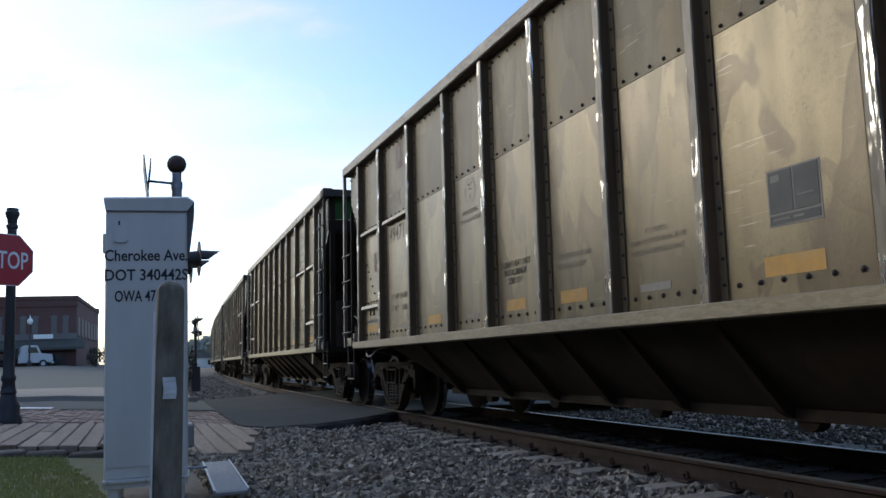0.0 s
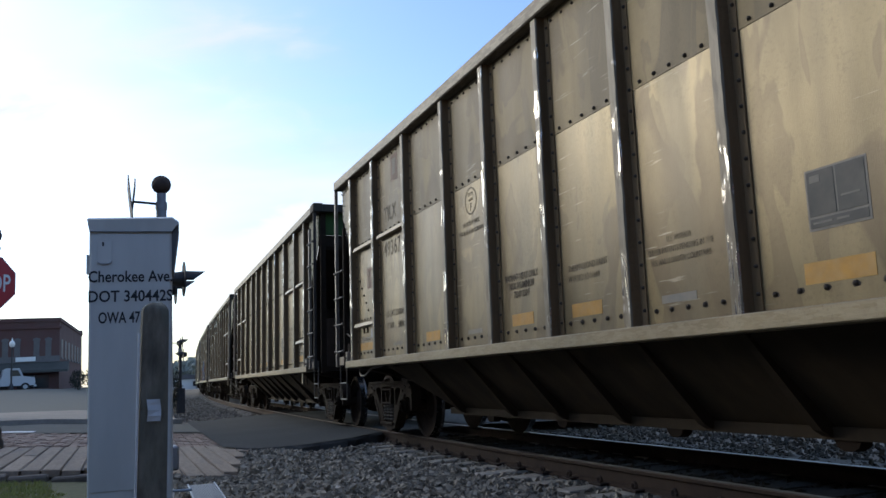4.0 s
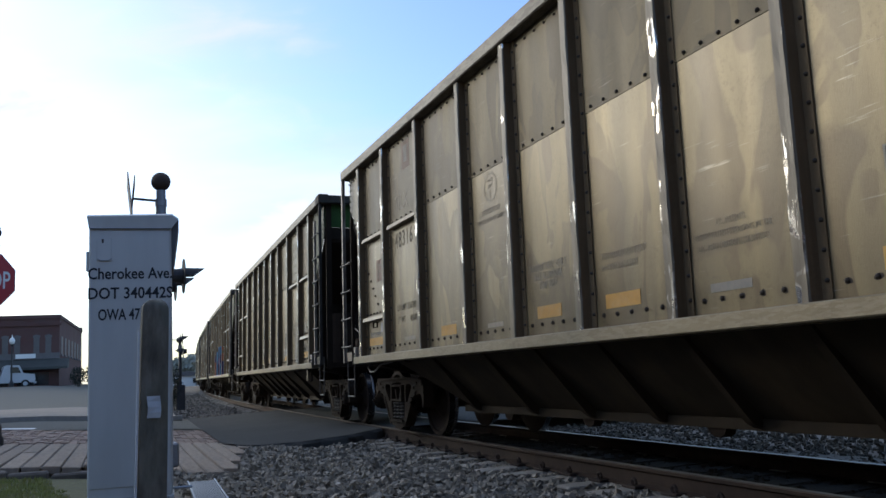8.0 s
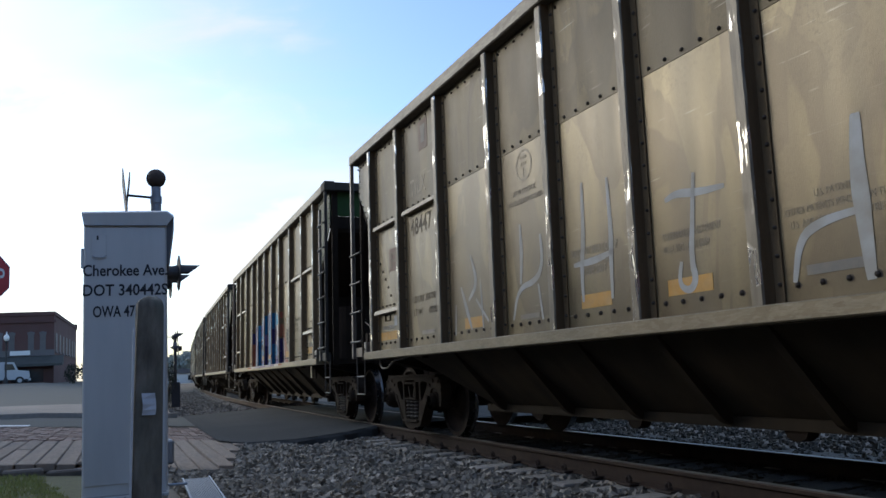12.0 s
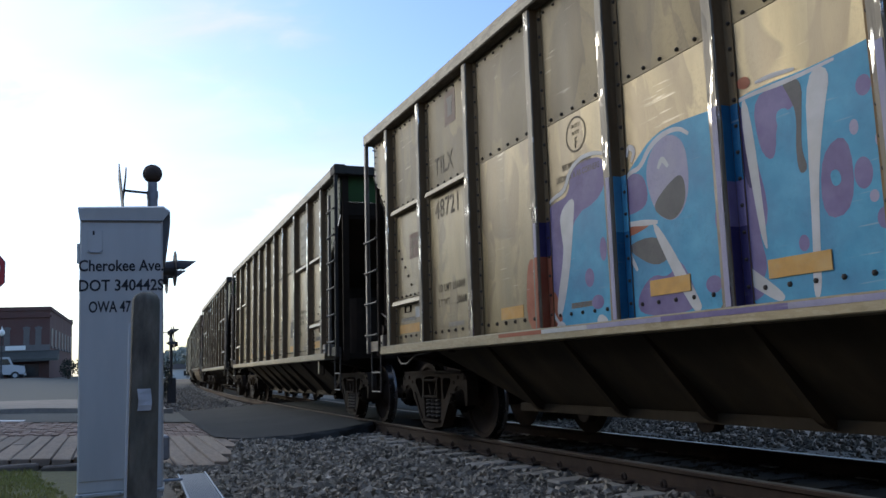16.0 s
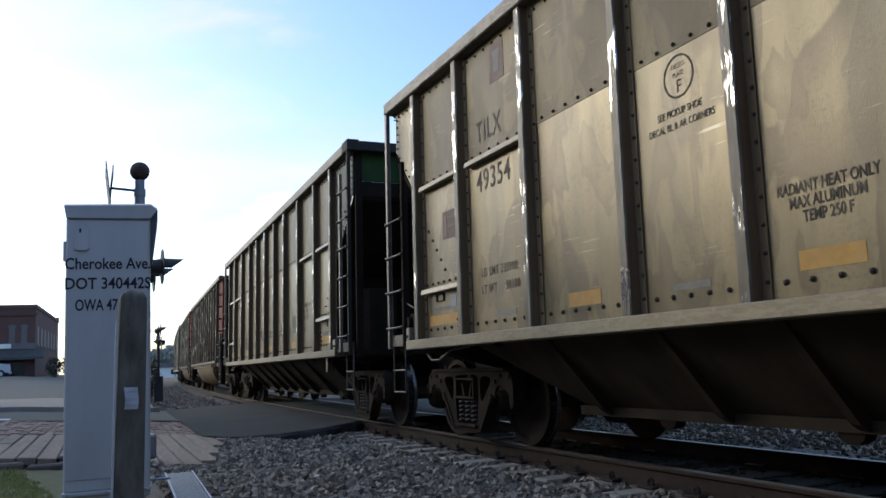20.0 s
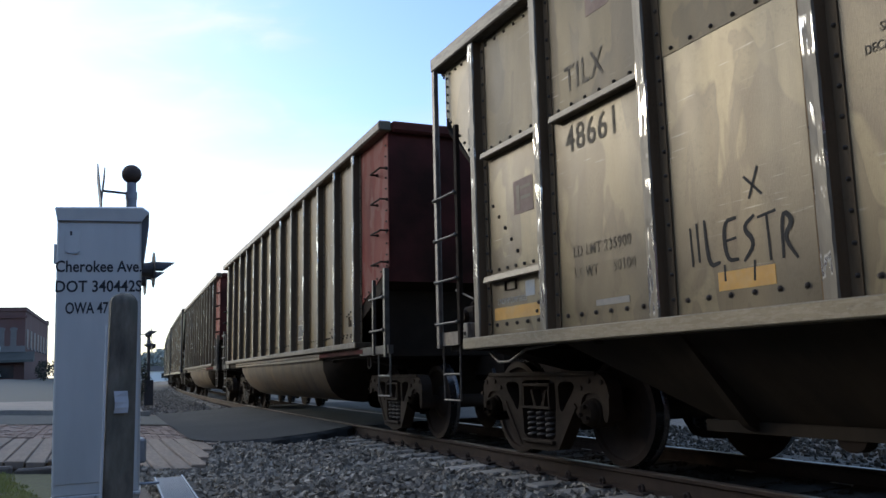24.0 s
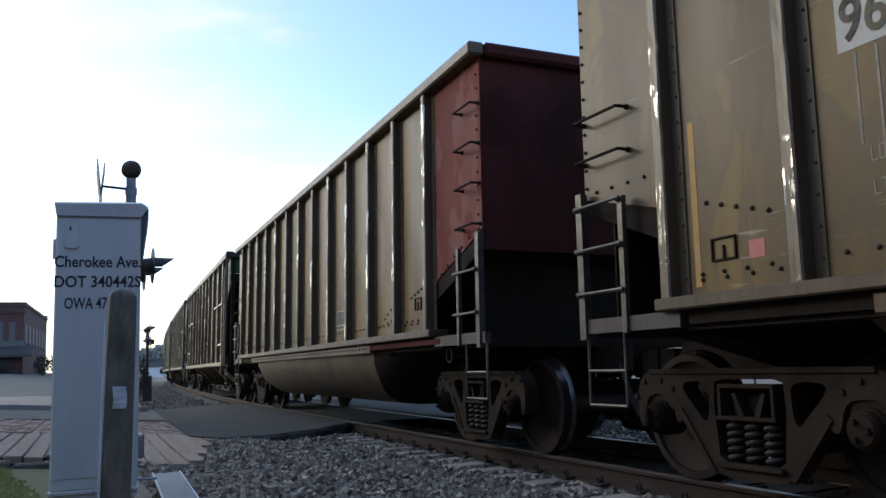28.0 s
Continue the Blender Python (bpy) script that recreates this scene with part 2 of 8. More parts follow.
def rubbed_glint_metal(name, dull, dull_second, bare, bare_amount, metal):
    """A post's face: dull grime with upright streaks of rubbed bare metal, masked in as sun glints."""
    m = material(name, dull, dull_second, 0.42, 0.15, 7.0, 0.9, 0.1, 40, (2, 2, 0.35), 0.06, 2.0, tuple(0.55 * c for c in dull_second), 0.6)
    nt = m.node_tree
    N, link = nt.nodes.new, nt.links.new
    bsdf = nt.nodes["Principled BSDF"]
    off = next(n for n in nt.nodes if n.type == "VECT_MATH").outputs[0]

    def streak(scale, lo, hi, detail=3):
        mp = N("ShaderNodeMapping")
        mp.inputs["Scale"].default_value = scale
        link(off, mp.inputs[0])
        n = N("ShaderNodeTexNoise")
        n.inputs["Scale"].default_value, n.inputs["Detail"].default_value = 1.0, detail
        link(mp.outputs[0], n.inputs["Vector"])
        r = N("ShaderNodeMapRange")
        r.inputs["From Min"].default_value, r.inputs["From Max"].default_value = lo, hi
        link(n.outputs[0], r.inputs[0])
        return n.outputs[0], r.outputs[0]

    fine, worn = streak((42, 42, 4.6), 0.515, 0.545, 3)
    # limits the bright glint streaks to patches
    broad, where = streak((2.5, 2.5, 2.6), 0.525, 0.56, 2)
    mask = N("ShaderNodeMath")
    mask.operation = "MULTIPLY"
    link(worn, mask.inputs[0])
    link(where, mask.inputs[1])
    amount = N("ShaderNodeMath")
    amount.operation = "MULTIPLY"
    link(mask.outputs[0], amount.inputs[0])
    amount.inputs[1].default_value = bare_amount
    mix = N("ShaderNodeMix")
    mix.data_type = "RGBA"
    link(amount.outputs[0], mix.inputs["Factor"])
    link(bsdf.inputs["Base Color"].links[0].from_socket, mix.inputs["A"])
    mix.inputs["B"].default_value = (*bare, 1)
    link(mix.outputs["Result"], bsdf.inputs["Base Color"])
    for key, a, b in (("Metallic", 0.12, metal), ("Roughness", 0.48, 0.13)):
        r = N("ShaderNodeMapRange")
        r.inputs["To Min"].default_value, r.inputs["To Max"].default_value = a, b
        link(amount.outputs[0], r.inputs[0])
        link(r.outputs[0], bsdf.inputs[key])
    bump = N("ShaderNodeBump")
    bump.inputs["Strength"].default_value, bump.inputs["Distance"].default_value = 0.35, 0.004
    link(fine, bump.inputs["Height"])
    link(bsdf.inputs["Normal"].links[0].from_socket, bump.inputs["Normal"])
    link(bump.outputs[0], bsdf.inputs["Normal"])
    return m


ALU_FRONT = rubbed_glint_metal("worn_post_face", (0.205, 0.168, 0.115), (0.135, 0.108, 0.072), (0.62, 0.59, 0.53), 0.95, 0.88)
TAN_FRONT = rubbed_glint_metal("worn_tan_post_face", (0.185, 0.142, 0.085), (0.115, 0.087, 0.050), (0.58, 0.54, 0.46), 0.9, 0.85)
ALU_CHORD = material("aluminium_chord", (0.290, 0.240, 0.158), (0.215, 0.173, 0.110), 0.42, 0.35, 6.0, 0.7, 0.15, 40, (0.5, 2, 2), 0.05, 1.4, (0.15, 0.117, 0.073), 0.5, wash=(0.46, 0.42, 0.34), wash_amount=0.14, wash_scale=16.0, scratch=0.5, tint=True, smut=0.3)
CHORD_TOP = material("dull_aluminium_chord", (0.155, 0.130, 0.095), (0.105, 0.087, 0.062), 0.5, 0.25, 6.0, 0.9, 0.15, 40, (0.5, 2, 2), 0.05, 1.4, (0.085, 0.068, 0.047), 0.6, wash=(0.26, 0.235, 0.19), wash_amount=0.35, wash_scale=11.0, scratch=0.4, tint=True, smut=0.3)
BOLT = material("dark_bolt", (0.046, 0.033, 0.022), None, 0.7, 0.0, 30, 0.4, 0.0)
TAN = material("tan_paint", (0.192, 0.117, 0.031), (0.139, 0.082, 0.022), 0.44, 0.0, 3.0, 0.8, 0.05, 60, (1.4, 1.4, 0.35), 0.07, 0.8, (0.066, 0.0425, 0.0215), 0.6, 0.0, 1.6, wash=(0.088, 0.0575, 0.028), wash_amount=0.6, scratch=0.4, spec=0.24, runs=0.6)
TAN_POST = material("tan_post_paint", (0.125, 0.0862, 0.048), (0.0784, 0.0539, 0.0307), 0.45, 0.05, 5.0, 0.7, 0.06, 50, (3, 3, 0.4), 0.05, 1.4, (0.0488, 0.0333, 0.0202), 0.6, 0.2, 4.0, spec=0.3)
TUB = material("dusty_tan_tub", (0.165, 0.105, 0.046), (0.092, 0.058, 0.028), 0.5, 0.05, 2.5, 0.8, 0.05, 40, (0.6, 1, 1.6), 0.05, 0.7, (0.0477, 0.0323, 0.0211), 0.7, wash=(0.159, 0.122, 0.0864), wash_amount=0.3, spec=0.3, runs=0.6)
RED = material("faded_red_paint", (0.165, 0.030, 0.022), (0.185, 0.050, 0.036), 0.7, 0.0, 3.0, 0.8, 0.06, 50, (1, 1, 0.5), 0.06, 1.2, (0.080, 0.022, 0.017), 0.6, spec=0.1, wash=(0.25, 0.15, 0.12), wash_amount=0.22, wash_scale=2.4)
GREEN = material("green_paint", (0.034, 0.082, 0.020), (0.022, 0.050, 0.014), 0.7, 0.0, 4.0, 0.8, 0.05, 50, (1, 1, 0.6), 0.06, 1.0, (0.045, 0.055, 0.03), 0.6, spec=0.15)
NEAR_BLACK = material("near_black_steel", (0.0200, 0.0140, 0.0100), (0.030, 0.0205, 0.0140), 0.8, 0.0, 5.0, 0.8, 0.12, 40, stain=(0.036, 0.0235, 0.0150), stain_amount=0.45, spec=0.08)
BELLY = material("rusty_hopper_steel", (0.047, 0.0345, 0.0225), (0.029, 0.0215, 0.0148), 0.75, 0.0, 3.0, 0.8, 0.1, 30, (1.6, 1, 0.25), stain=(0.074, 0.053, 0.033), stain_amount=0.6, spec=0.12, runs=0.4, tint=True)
TRUCK = material("truck_cast_steel", (0.036, 0.0245, 0.0165), (0.017, 0.0120, 0.0084), 0.78, 0.0, 5.0, 0.9, 0.45, 50, stain=(0.072, 0.048, 0.030), stain_amount=0.6, coarse=2.5, spec=0.12)
WHEEL = material("wheel_steel", (0.044, 0.029, 0.020), (0.028, 0.019, 0.0135), 0.7, 0.0, 7.0, 0.8, 0.1, 40, stain=(0.066, 0.043, 0.028), stain_amount=0.5, spec=0.12)
TREAD = material("polished_tread", (0.10, 0.097, 0.095), (0.05, 0.046, 0.042), 0.24, 0.85, 20, 0.5, 0.02)
SPRING = material("dark_spring_steel", (0.022, 0.017, 0.014), (0.045, 0.034, 0.025), 0.6, 0.2, 20, 0.7, 0.1, spec=0.35)
RAIL = material("rusted_rail", (0.062, 0.041, 0.029), (0.040, 0.028, 0.021), 0.8, 0.05, 9.0, 0.8, 0.25, 70, stain=(0.085, 0.056, 0.038), stain_amount=0.5, spec=0.15)
RAIL_TOP = material("polished_rail_head", (0.16, 0.125, 0.10), (0.09, 0.062, 0.045), 0.4, 0.6, 12, 0.6, 0.03)
TIE = material("weathered_tie_wood", (0.40, 0.365, 0.315), (0.25, 0.22, 0.18), 0.9, 0.0, 14.0, 0.8, 0.5, 30, (3, 0.5, 1), 0.15, 3, (0.19, 0.165, 0.135), 0.4)
# coal between the rails, with the train's shade put into the colour
COAL_AND_SHADE = material("coal_dust_and_train_shade", (0.042, 0.033, 0.024), (0.024, 0.019, 0.014), 0.9, 0.0, 14.0, 0.9, 0.6, 40, stain=(0.068, 0.052, 0.037), stain_amount=0.5, coarse=3, spec=0.1)
STEEL_RUST = material("rusted_plate", (0.05, 0.033, 0.025), (0.03, 0.022, 0.018), 0.8, 0.1, 20, 0.7, 0.3, 60, vary=0.2, spec=0.3)
STONE = material("grey_ballast_stone", (0.300, 0.258, 0.196), (0.128, 0.108, 0.081), 0.9, 0.0, 18.0, 0.9, 0.5, 60, stain=(0.37, 0.33, 0.28), stain_amount=0.6, coarse=9)
BALLAST = material("ballast_bed", (0.092, 0.079, 0.061), (0.033, 0.028, 0.0215), 0.95, 0.0, 22.0, 1.0, 1.0, 26, stain=(0.075, 0.065, 0.053), stain_amount=0.5)
DIRT = material("gravelly_dirt", (0.22, 0.185, 0.145), (0.125, 0.10, 0.073), 0.95, 0.0, 12.0, 0.9, 0.8, 40, stain=(0.15, 0.135, 0.10), stain_amount=0.6, coarse=0.4)
ASPHALT = material("worn_asphalt", (0.174, 0.168, 0.142), (0.131, 0.126, 0.107), 0.95, 0.0, 60.0, 0.7, 0.35, 120, stain=(0.16, 0.156, 0.138), stain_amount=0.6, coarse=0.25, spec=0.1)
ASPHALT_NEW = material("dark_crossing_asphalt", (0.070, 0.070, 0.065), (0.046, 0.0455, 0.043), 0.92, 0.0, 50.0, 0.8, 0.5, 90, stain=(0.08, 0.078, 0.072), stain_amount=0.7, coarse=0.5, spec=0.15)
BRICK = material("weathered_brick_paver", (0.335, 0.225, 0.165), (0.245, 0.165, 0.125), 0.88, 0.0, 16.0, 0.8, 0.35, 70, vary=0.22, stain=(0.29, 0.245, 0.20), stain_amount=0.6, coarse=4)
SLAB = material("worn_tan_slab", (0.36, 0.272, 0.195), (0.265, 0.198, 0.14), 0.88, 0.0, 12.0, 0.8, 0.35, 60, (0.4, 2, 1), 0.14, 3, (0.21, 0.175, 0.14), 0.6)
EDGE_STONE = material("dark_edge_stone", (0.17, 0.14, 0.115), (0.10, 0.082, 0.068), 0.92, 0.0, 10.0, 0.9, 0.5, 40, vary=0.2, stain=(0.23, 0.20, 0.165), stain_amount=0.5, coarse=4)
MORTAR = material("sandy_joint", (0.13, 0.11, 0.09), (0.08, 0.065, 0.055), 0.95, 0.0, 30, 0.8, 0.4)
CONCRETE = material("pale_concrete", (0.31, 0.265, 0.215), (0.22, 0.19, 0.155), 0.9, 0.0, 9.0, 0.7, 0.3, 60, stain=(0.18, 0.16, 0.14), stain_amount=0.5)
GRASS = material("short_grass", (0.27, 0.30, 0.075), (0.35, 0.32, 0.12), 0.8, 0.0, 5.0, 0.9, 0.0, vary=0.1)
SOIL = material("lawn_soil", (0.16, 0.155, 0.070), (0.11, 0.10, 0.05), 0.95, 0.0, 14.0, 0.9, 0.6, 40)
CASE = material("pale_grey_case_paint", (0.64, 0.632, 0.60), (0.575, 0.568, 0.54), 0.45, 0.0, 2.0, 0.6, 0.05, 40, (2, 2, 0.4), stain=(0.44, 0.445, 0.43), stain_amount=0.4, coarse=1.6)
CASE_DARK = material("case_lettering", (0.02, 0.022, 0.028), None, 0.6, 0.0, 20, 0.3, 0.0)
WOOD_POST = material("weathered_post_wood", (0.240, 0.212, 0.168), (0.128, 0.111, 0.083), 0.92, 0.0, 11.0, 0.9, 0.6, 34, (1.6, 1.6, 0.5), stain=(0.065, 0.06, 0.05), stain_amount=0.8, coarse=6, wash=(0.17, 0.175, 0.135), wash_amount=0.4)
TAG = material("pale_paper_tag", (0.62, 0.64, 0.66), (0.48, 0.5, 0.52), 0.6, 0.0, 20, 0.6, 0.1)
GALV = material("galvanised_plate", (0.40, 0.42, 0.44), (0.28, 0.30, 0.32), 0.45, 0.5, 14, 0.7, 0.1)
IRON = material("black_cast_iron", (0.018, 0.018, 0.02), (0.03, 0.03, 0.032), 0.45, 0.1, 12, 0.6, 0.1)
DARK = material("dark_paint_and_backlit_shade", (0.03, 0.028, 0.03), (0.05, 0.045, 0.045), 0.55, 0.0, 14, 0.6, 0.08)
MAST = material("grey_mast_paint", (0.30, 0.31, 0.33), (0.2, 0.2, 0.21), 0.5, 0.4, 14, 0.6, 0.08)
STOP_RED = material("sign_red", (0.42, 0.028, 0.035), (0.34, 0.022, 0.03), 0.45, 0.0, 5, 0.5, 0.02)
SIGN_WHITE = material("sign_white", (0.72, 0.72, 0.7), (0.62, 0.62, 0.6), 0.5, 0.0, 8, 0.4, 0.02)
YELLOW = material("yellow_reflective_strip", (0.50, 0.25, 0.035), (0.39, 0.195, 0.032), 0.55, 0.0, 12, 0.8, 0.03, vary=0.1, stain=(0.42, 0.27, 0.10), stain_amount=0.6, coarse=7)
GREYPATCH = material("dusty_grey_patch", (0.20, 0.185, 0.16), (0.27, 0.235, 0.185), 0.7, 0.1, 18, 0.8, 0.03, vary=0.15)
REDPATCH = material("faded_maroon_decal", (0.150, 0.086, 0.062), (0.195, 0.125, 0.088), 0.65, 0.0, 16, 0.8, 0.03, vary=0.15)
BROWNPATCH = material("brown_scuffed_poster", (0.132, 0.0892, 0.0527), (0.178, 0.132, 0.085), 0.6, 0.1, 9, 0.9, 0.03, stretch=(0.6, 1, 5), stain=(0.212, 0.174, 0.123), stain_amount=0.5, wash=(0.196, 0.162, 0.115), wash_amount=0.5)
AD = material("worn_blue_grey_poster", (0.118, 0.110, 0.080), (0.145, 0.128, 0.090), 0.45, 0.2, 5, 0.9, 0.03, stretch=(1.6, 1, 0.5), stain=(0.078, 0.092, 0.080), stain_amount=0.8, coarse=1.2, wash=(0.130, 0.110, 0.075), wash_amount=0.5, scratch=0.3, runs=0.6, spec=0.3)
INK = material("stencil_ink", (0.058, 0.047, 0.034), (0.105, 0.085, 0.060), 0.65, 0.0, 16, 0.8, 0.0, spec=0.2, wash=(0.165, 0.132, 0.085), wash_amount=0.6, wash_scale=6.0)
INK_FAINT = material("faded_stencil_ink", (0.17, 0.145, 0.11), (0.25, 0.215, 0.165), 0.6, 0.2, 12, 0.8, 0.0)
AD_DARK = material("faded_poster_print", (0.078, 0.076, 0.058), (0.105, 0.098, 0.072), 0.5, 0.2, 9, 0.9, 0.02, wash=(0.12, 0.107, 0.076), wash_amount=0.8, wash_scale=5.0, spec=0.3)
BLUE_PATCH = material("dusty_blue_grey_patch", (0.205, 0.195, 0.162), (0.165, 0.15, 0.115), 0.6, 0.05, 10, 0.8, 0.0, stain=(0.20, 0.172, 0.12), stain_amount=0.6, coarse=5)
BLUE_INK = material("pale_blue_stencil", (0.25, 0.28, 0.31), (0.33, 0.33, 0.31), 0.6, 0.1, 14, 0.7, 0.0)
WHITE_PATCH = material("white_number_board", (0.46, 0.44, 0.38), (0.37, 0.34, 0.28), 0.55, 0.0, 8, 0.7, 0.02, stain=(0.36, 0.30, 0.22), stain_amount=0.5, coarse=4)
PINK = material("pink_red_sticker", (0.46, 0.085, 0.075), (0.38, 0.14, 0.11), 0.5, 0.0, 10, 0.6, 0.0)
SPRAY_W = material("white_spray_paint", (0.48, 0.47, 0.46), (0.38, 0.37, 0.35), 0.55, 0.0, 7, 0.8, 0.0, stain=(0.42, 0.39, 0.33), stain_amount=0.5, coarse=3)
SPRAY_FADED = material("faded_white_spray_paint", (0.40, 0.405, 0.39), (0.29, 0.275, 0.235), 0.6, 0.0, 5, 0.9, 0.0, stain=(0.25, 0.22, 0.16), stain_amount=0.6, coarse=4)
SPRAY_B = material("blue_spray_paint", (0.0607, 0.27, 0.405), (0.0945, 0.344, 0.486), 0.5, 0.0, 5, 0.9, 0.04, 60, stain=(0.075, 0.19, 0.31), stain_amount=0.6, coarse=2.4, spec=0.18, scratch=0.3, smut=0.25)
SPRAY_DB = material("deep_blue_spray_paint", (0.0156, 0.111, 0.221), (0.026, 0.156, 0.28), 0.5, 0.0, 5, 0.9, 0.04, 60, spec=0.18, scratch=0.3, smut=0.25)
SPRAY_V = material("violet_spray_paint", (0.156, 0.122, 0.237), (0.219, 0.181, 0.3), 0.5, 0.0, 5, 0.9, 0.04, 60, stain=(0.12, 0.085, 0.18), stain_amount=0.6, coarse=2.4, spec=0.18, scratch=0.3, smut=0.25)
SPRAY_R = material("rust_red_spray_paint", (0.287, 0.0759, 0.0391), (0.356, 0.121, 0.0633), 0.5, 0.0, 5, 0.9, 0.04, 60, stain=(0.3, 0.13, 0.075), stain_amount=0.6, coarse=2.4, spec=0.18, scratch=0.3, smut=0.25)
SPRAY_K = material("black_spray_paint", (0.018, 0.017, 0.016), (0.035, 0.032, 0.03), 0.6, 0.0, 10, 0.6, 0.0, spec=0.15)
SPRAY_DV = material("dark_violet_spray_paint", (0.032, 0.024, 0.085), (0.05, 0.04, 0.115), 0.5, 0.0, 5, 0.9, 0.04, 60, spec=0.18, scratch=0.3, smut=0.25)
SPRAY_L = material("pale_lavender_spray_paint", (0.333, 0.305, 0.385), (0.265, 0.247, 0.345), 0.5, 0.0, 5, 0.9, 0.04, 60, stain=(0.33, 0.31, 0.31), stain_amount=0.6, coarse=2.4, spec=0.18, scratch=0.3, smut=0.25)
SPRAY_G = material("grey_spray_paint", (0.092, 0.088, 0.0864), (0.132, 0.126, 0.116), 0.5, 0.0, 5, 0.9, 0.04, 60, spec=0.18, scratch=0.3, smut=0.25)


# ---- mesh building ----
class Mesh:
    """Collects vertices and faces of one mesh."""

    def __init__(self):
        self.v, self.f, self.mi = [], [], []

    def add(self, verts, faces, slot=0):
        k = len(self.v)
        self.v += [tuple(p) for p in verts]
        self.f += [tuple(i + k for i in f) for f in faces]
        self.mi += [slot] * len(faces)
        return self

    def box(self, x0, x1, y0, y1, z0, z1, slot=0, m=None, c=0.0):
        """A box with chamfered upright and level edges when c is given."""
        if not c:
            vs = [(x, y, z) for x in (x0, x1) for y in (y0, y1) for z in (z0, z1)]
            fs = [(0, 1, 3, 2), (4, 6, 7, 5), (0, 4, 5, 1), (2, 3, 7, 6), (0, 2, 6, 4), (1, 5, 7, 3)]
        else:
            bm = bmesh.new()
            bmesh.ops.create_cube(bm, size=1.0, matrix=Matrix.Translation(((x0 + x1) / 2, (y0 + y1) / 2, (z0 + z1) / 2)) @ Matrix.Diagonal((x1 - x0, y1 - y0, z1 - z0, 1)))
            bmesh.ops.bevel(bm, geom=list(bm.edges), offset=c, segments=1, affect="EDGES", profile=0.5)
            bm.verts.index_update()
            vs = [tuple(v.co) for v in bm.verts]
            fs = [tuple(v.index for v in f.verts) for f in bm.faces]
            bm.free()
        if m is not None:
            vs = [tuple(m @ Vector(p)) for p in vs]
        return self.add(vs, fs, slot)

    def prism(self, poly, axis, a, b, slot=0, m=None):
        """A polygon in the two other axes, drawn out along axis from a to b."""
        n = len(poly)

        def at(p, w):
            return {"x": (w, p[0], p[1]), "y": (p[0], w, p[1]), "z": (p[0], p[1], w)}[axis]
        vs = [at(p, a) for p in poly] + [at(p, b) for p in poly]
        if m is not None:
            vs = [tuple(m @ Vector(p)) for p in vs]
        fs = [tuple(range(n))[::-1], tuple(range(n, 2 * n))] + [(i, (i + 1) % n, n + (i + 1) % n, n + i) for i in range(n)]
        return self.add(vs, fs, slot)

    def lathe(self, prof, m, seg=24, slot=0, slots=None):
        """A profile of (radius, height) turned round z, placed by m."""
        k = len(self.v)
        for r, h in prof:
            for i in range(seg):
                a = 2 * math.pi * i / seg
                self.v.append(tuple(m @ Vector((r * math.cos(a), r * math.sin(a), h))))
        for j in range(len(prof) - 1):
            for i in range(seg):
                i2 = (i + 1) % seg
                self.f.append((k + j * seg + i, k + j * seg + i2, k + (j + 1) * seg + i2, k + (j + 1) * seg + i))
                self.mi.append(slots[j] if slots else slot)
        for j in (0, len(prof) - 1):
            if prof[j][0] > 1e-4:
                ring = tuple(k + j * seg + i for i in range(seg))
                self.f.append(ring if j else ring[::-1])
                self.mi.append(slot)
        return self

    def rod(self, a, b, r, seg=8, slot=0, r2=None):
        a, b = Vector(a), Vector(b)
        m = Matrix.Translation(a) @ (b - a).to_track_quat("Z", "Y").to_matrix().to_4x4()
        return self.lathe([(r, 0), (r if r2 is None else r2, (b - a).length)], m, seg, slot)

    def tube(self, pts, r, seg=8, slot=0):
        for a, b in zip(pts[:-1], pts[1:]):
            self.rod(a, b, r, seg, slot)
        return self

    def ball(self, c, r, seg=12, slot=0, squash=1.0):
        prof = [(r * math.sin(math.pi * i / 8) + 1e-5, -r * squash * math.cos(math.pi * i / 8)) for i in range(9)]
        return self.lathe(prof, Matrix.Translation(c), seg, slot)

    def data(self, name, mats, smooth=False):
        me = bpy.data.meshes.new(name)
        me.from_pydata(self.v, [], self.f)
        for mt in (mats if isinstance(mats, (list, tuple)) else [mats]):
            me.materials.append(mt)
        if len(me.materials) > 1:
            me.polygons.foreach_set("material_index", self.mi)
        if smooth:
            me.polygons.foreach_set("use_smooth", [True] * len(me.polygons))
            me.set_sharp_from_angle(angle=radians(35))
        me.update()
        return me


def part(name, mesh, mats, parent, label="", kind="", smooth=False, at=None):
    ob = new(name, mesh if isinstance(mesh, bpy.types.Mesh) else mesh.data(name, mats, smooth))
    ob.parent = parent
    if at is not None:
        ob.matrix_basis = at
    return tagged(ob, label=label, kind=kind)


def thing(name, label, category, group="", kind="", at=None, mesh=None, mats=None, smooth=False):
    ob = new(name, mesh.data(name, mats, smooth) if mesh else None)
    if at is not None:
        ob.matrix_basis = at
    return tagged(ob, label, category, group, kind)


_letters = {}


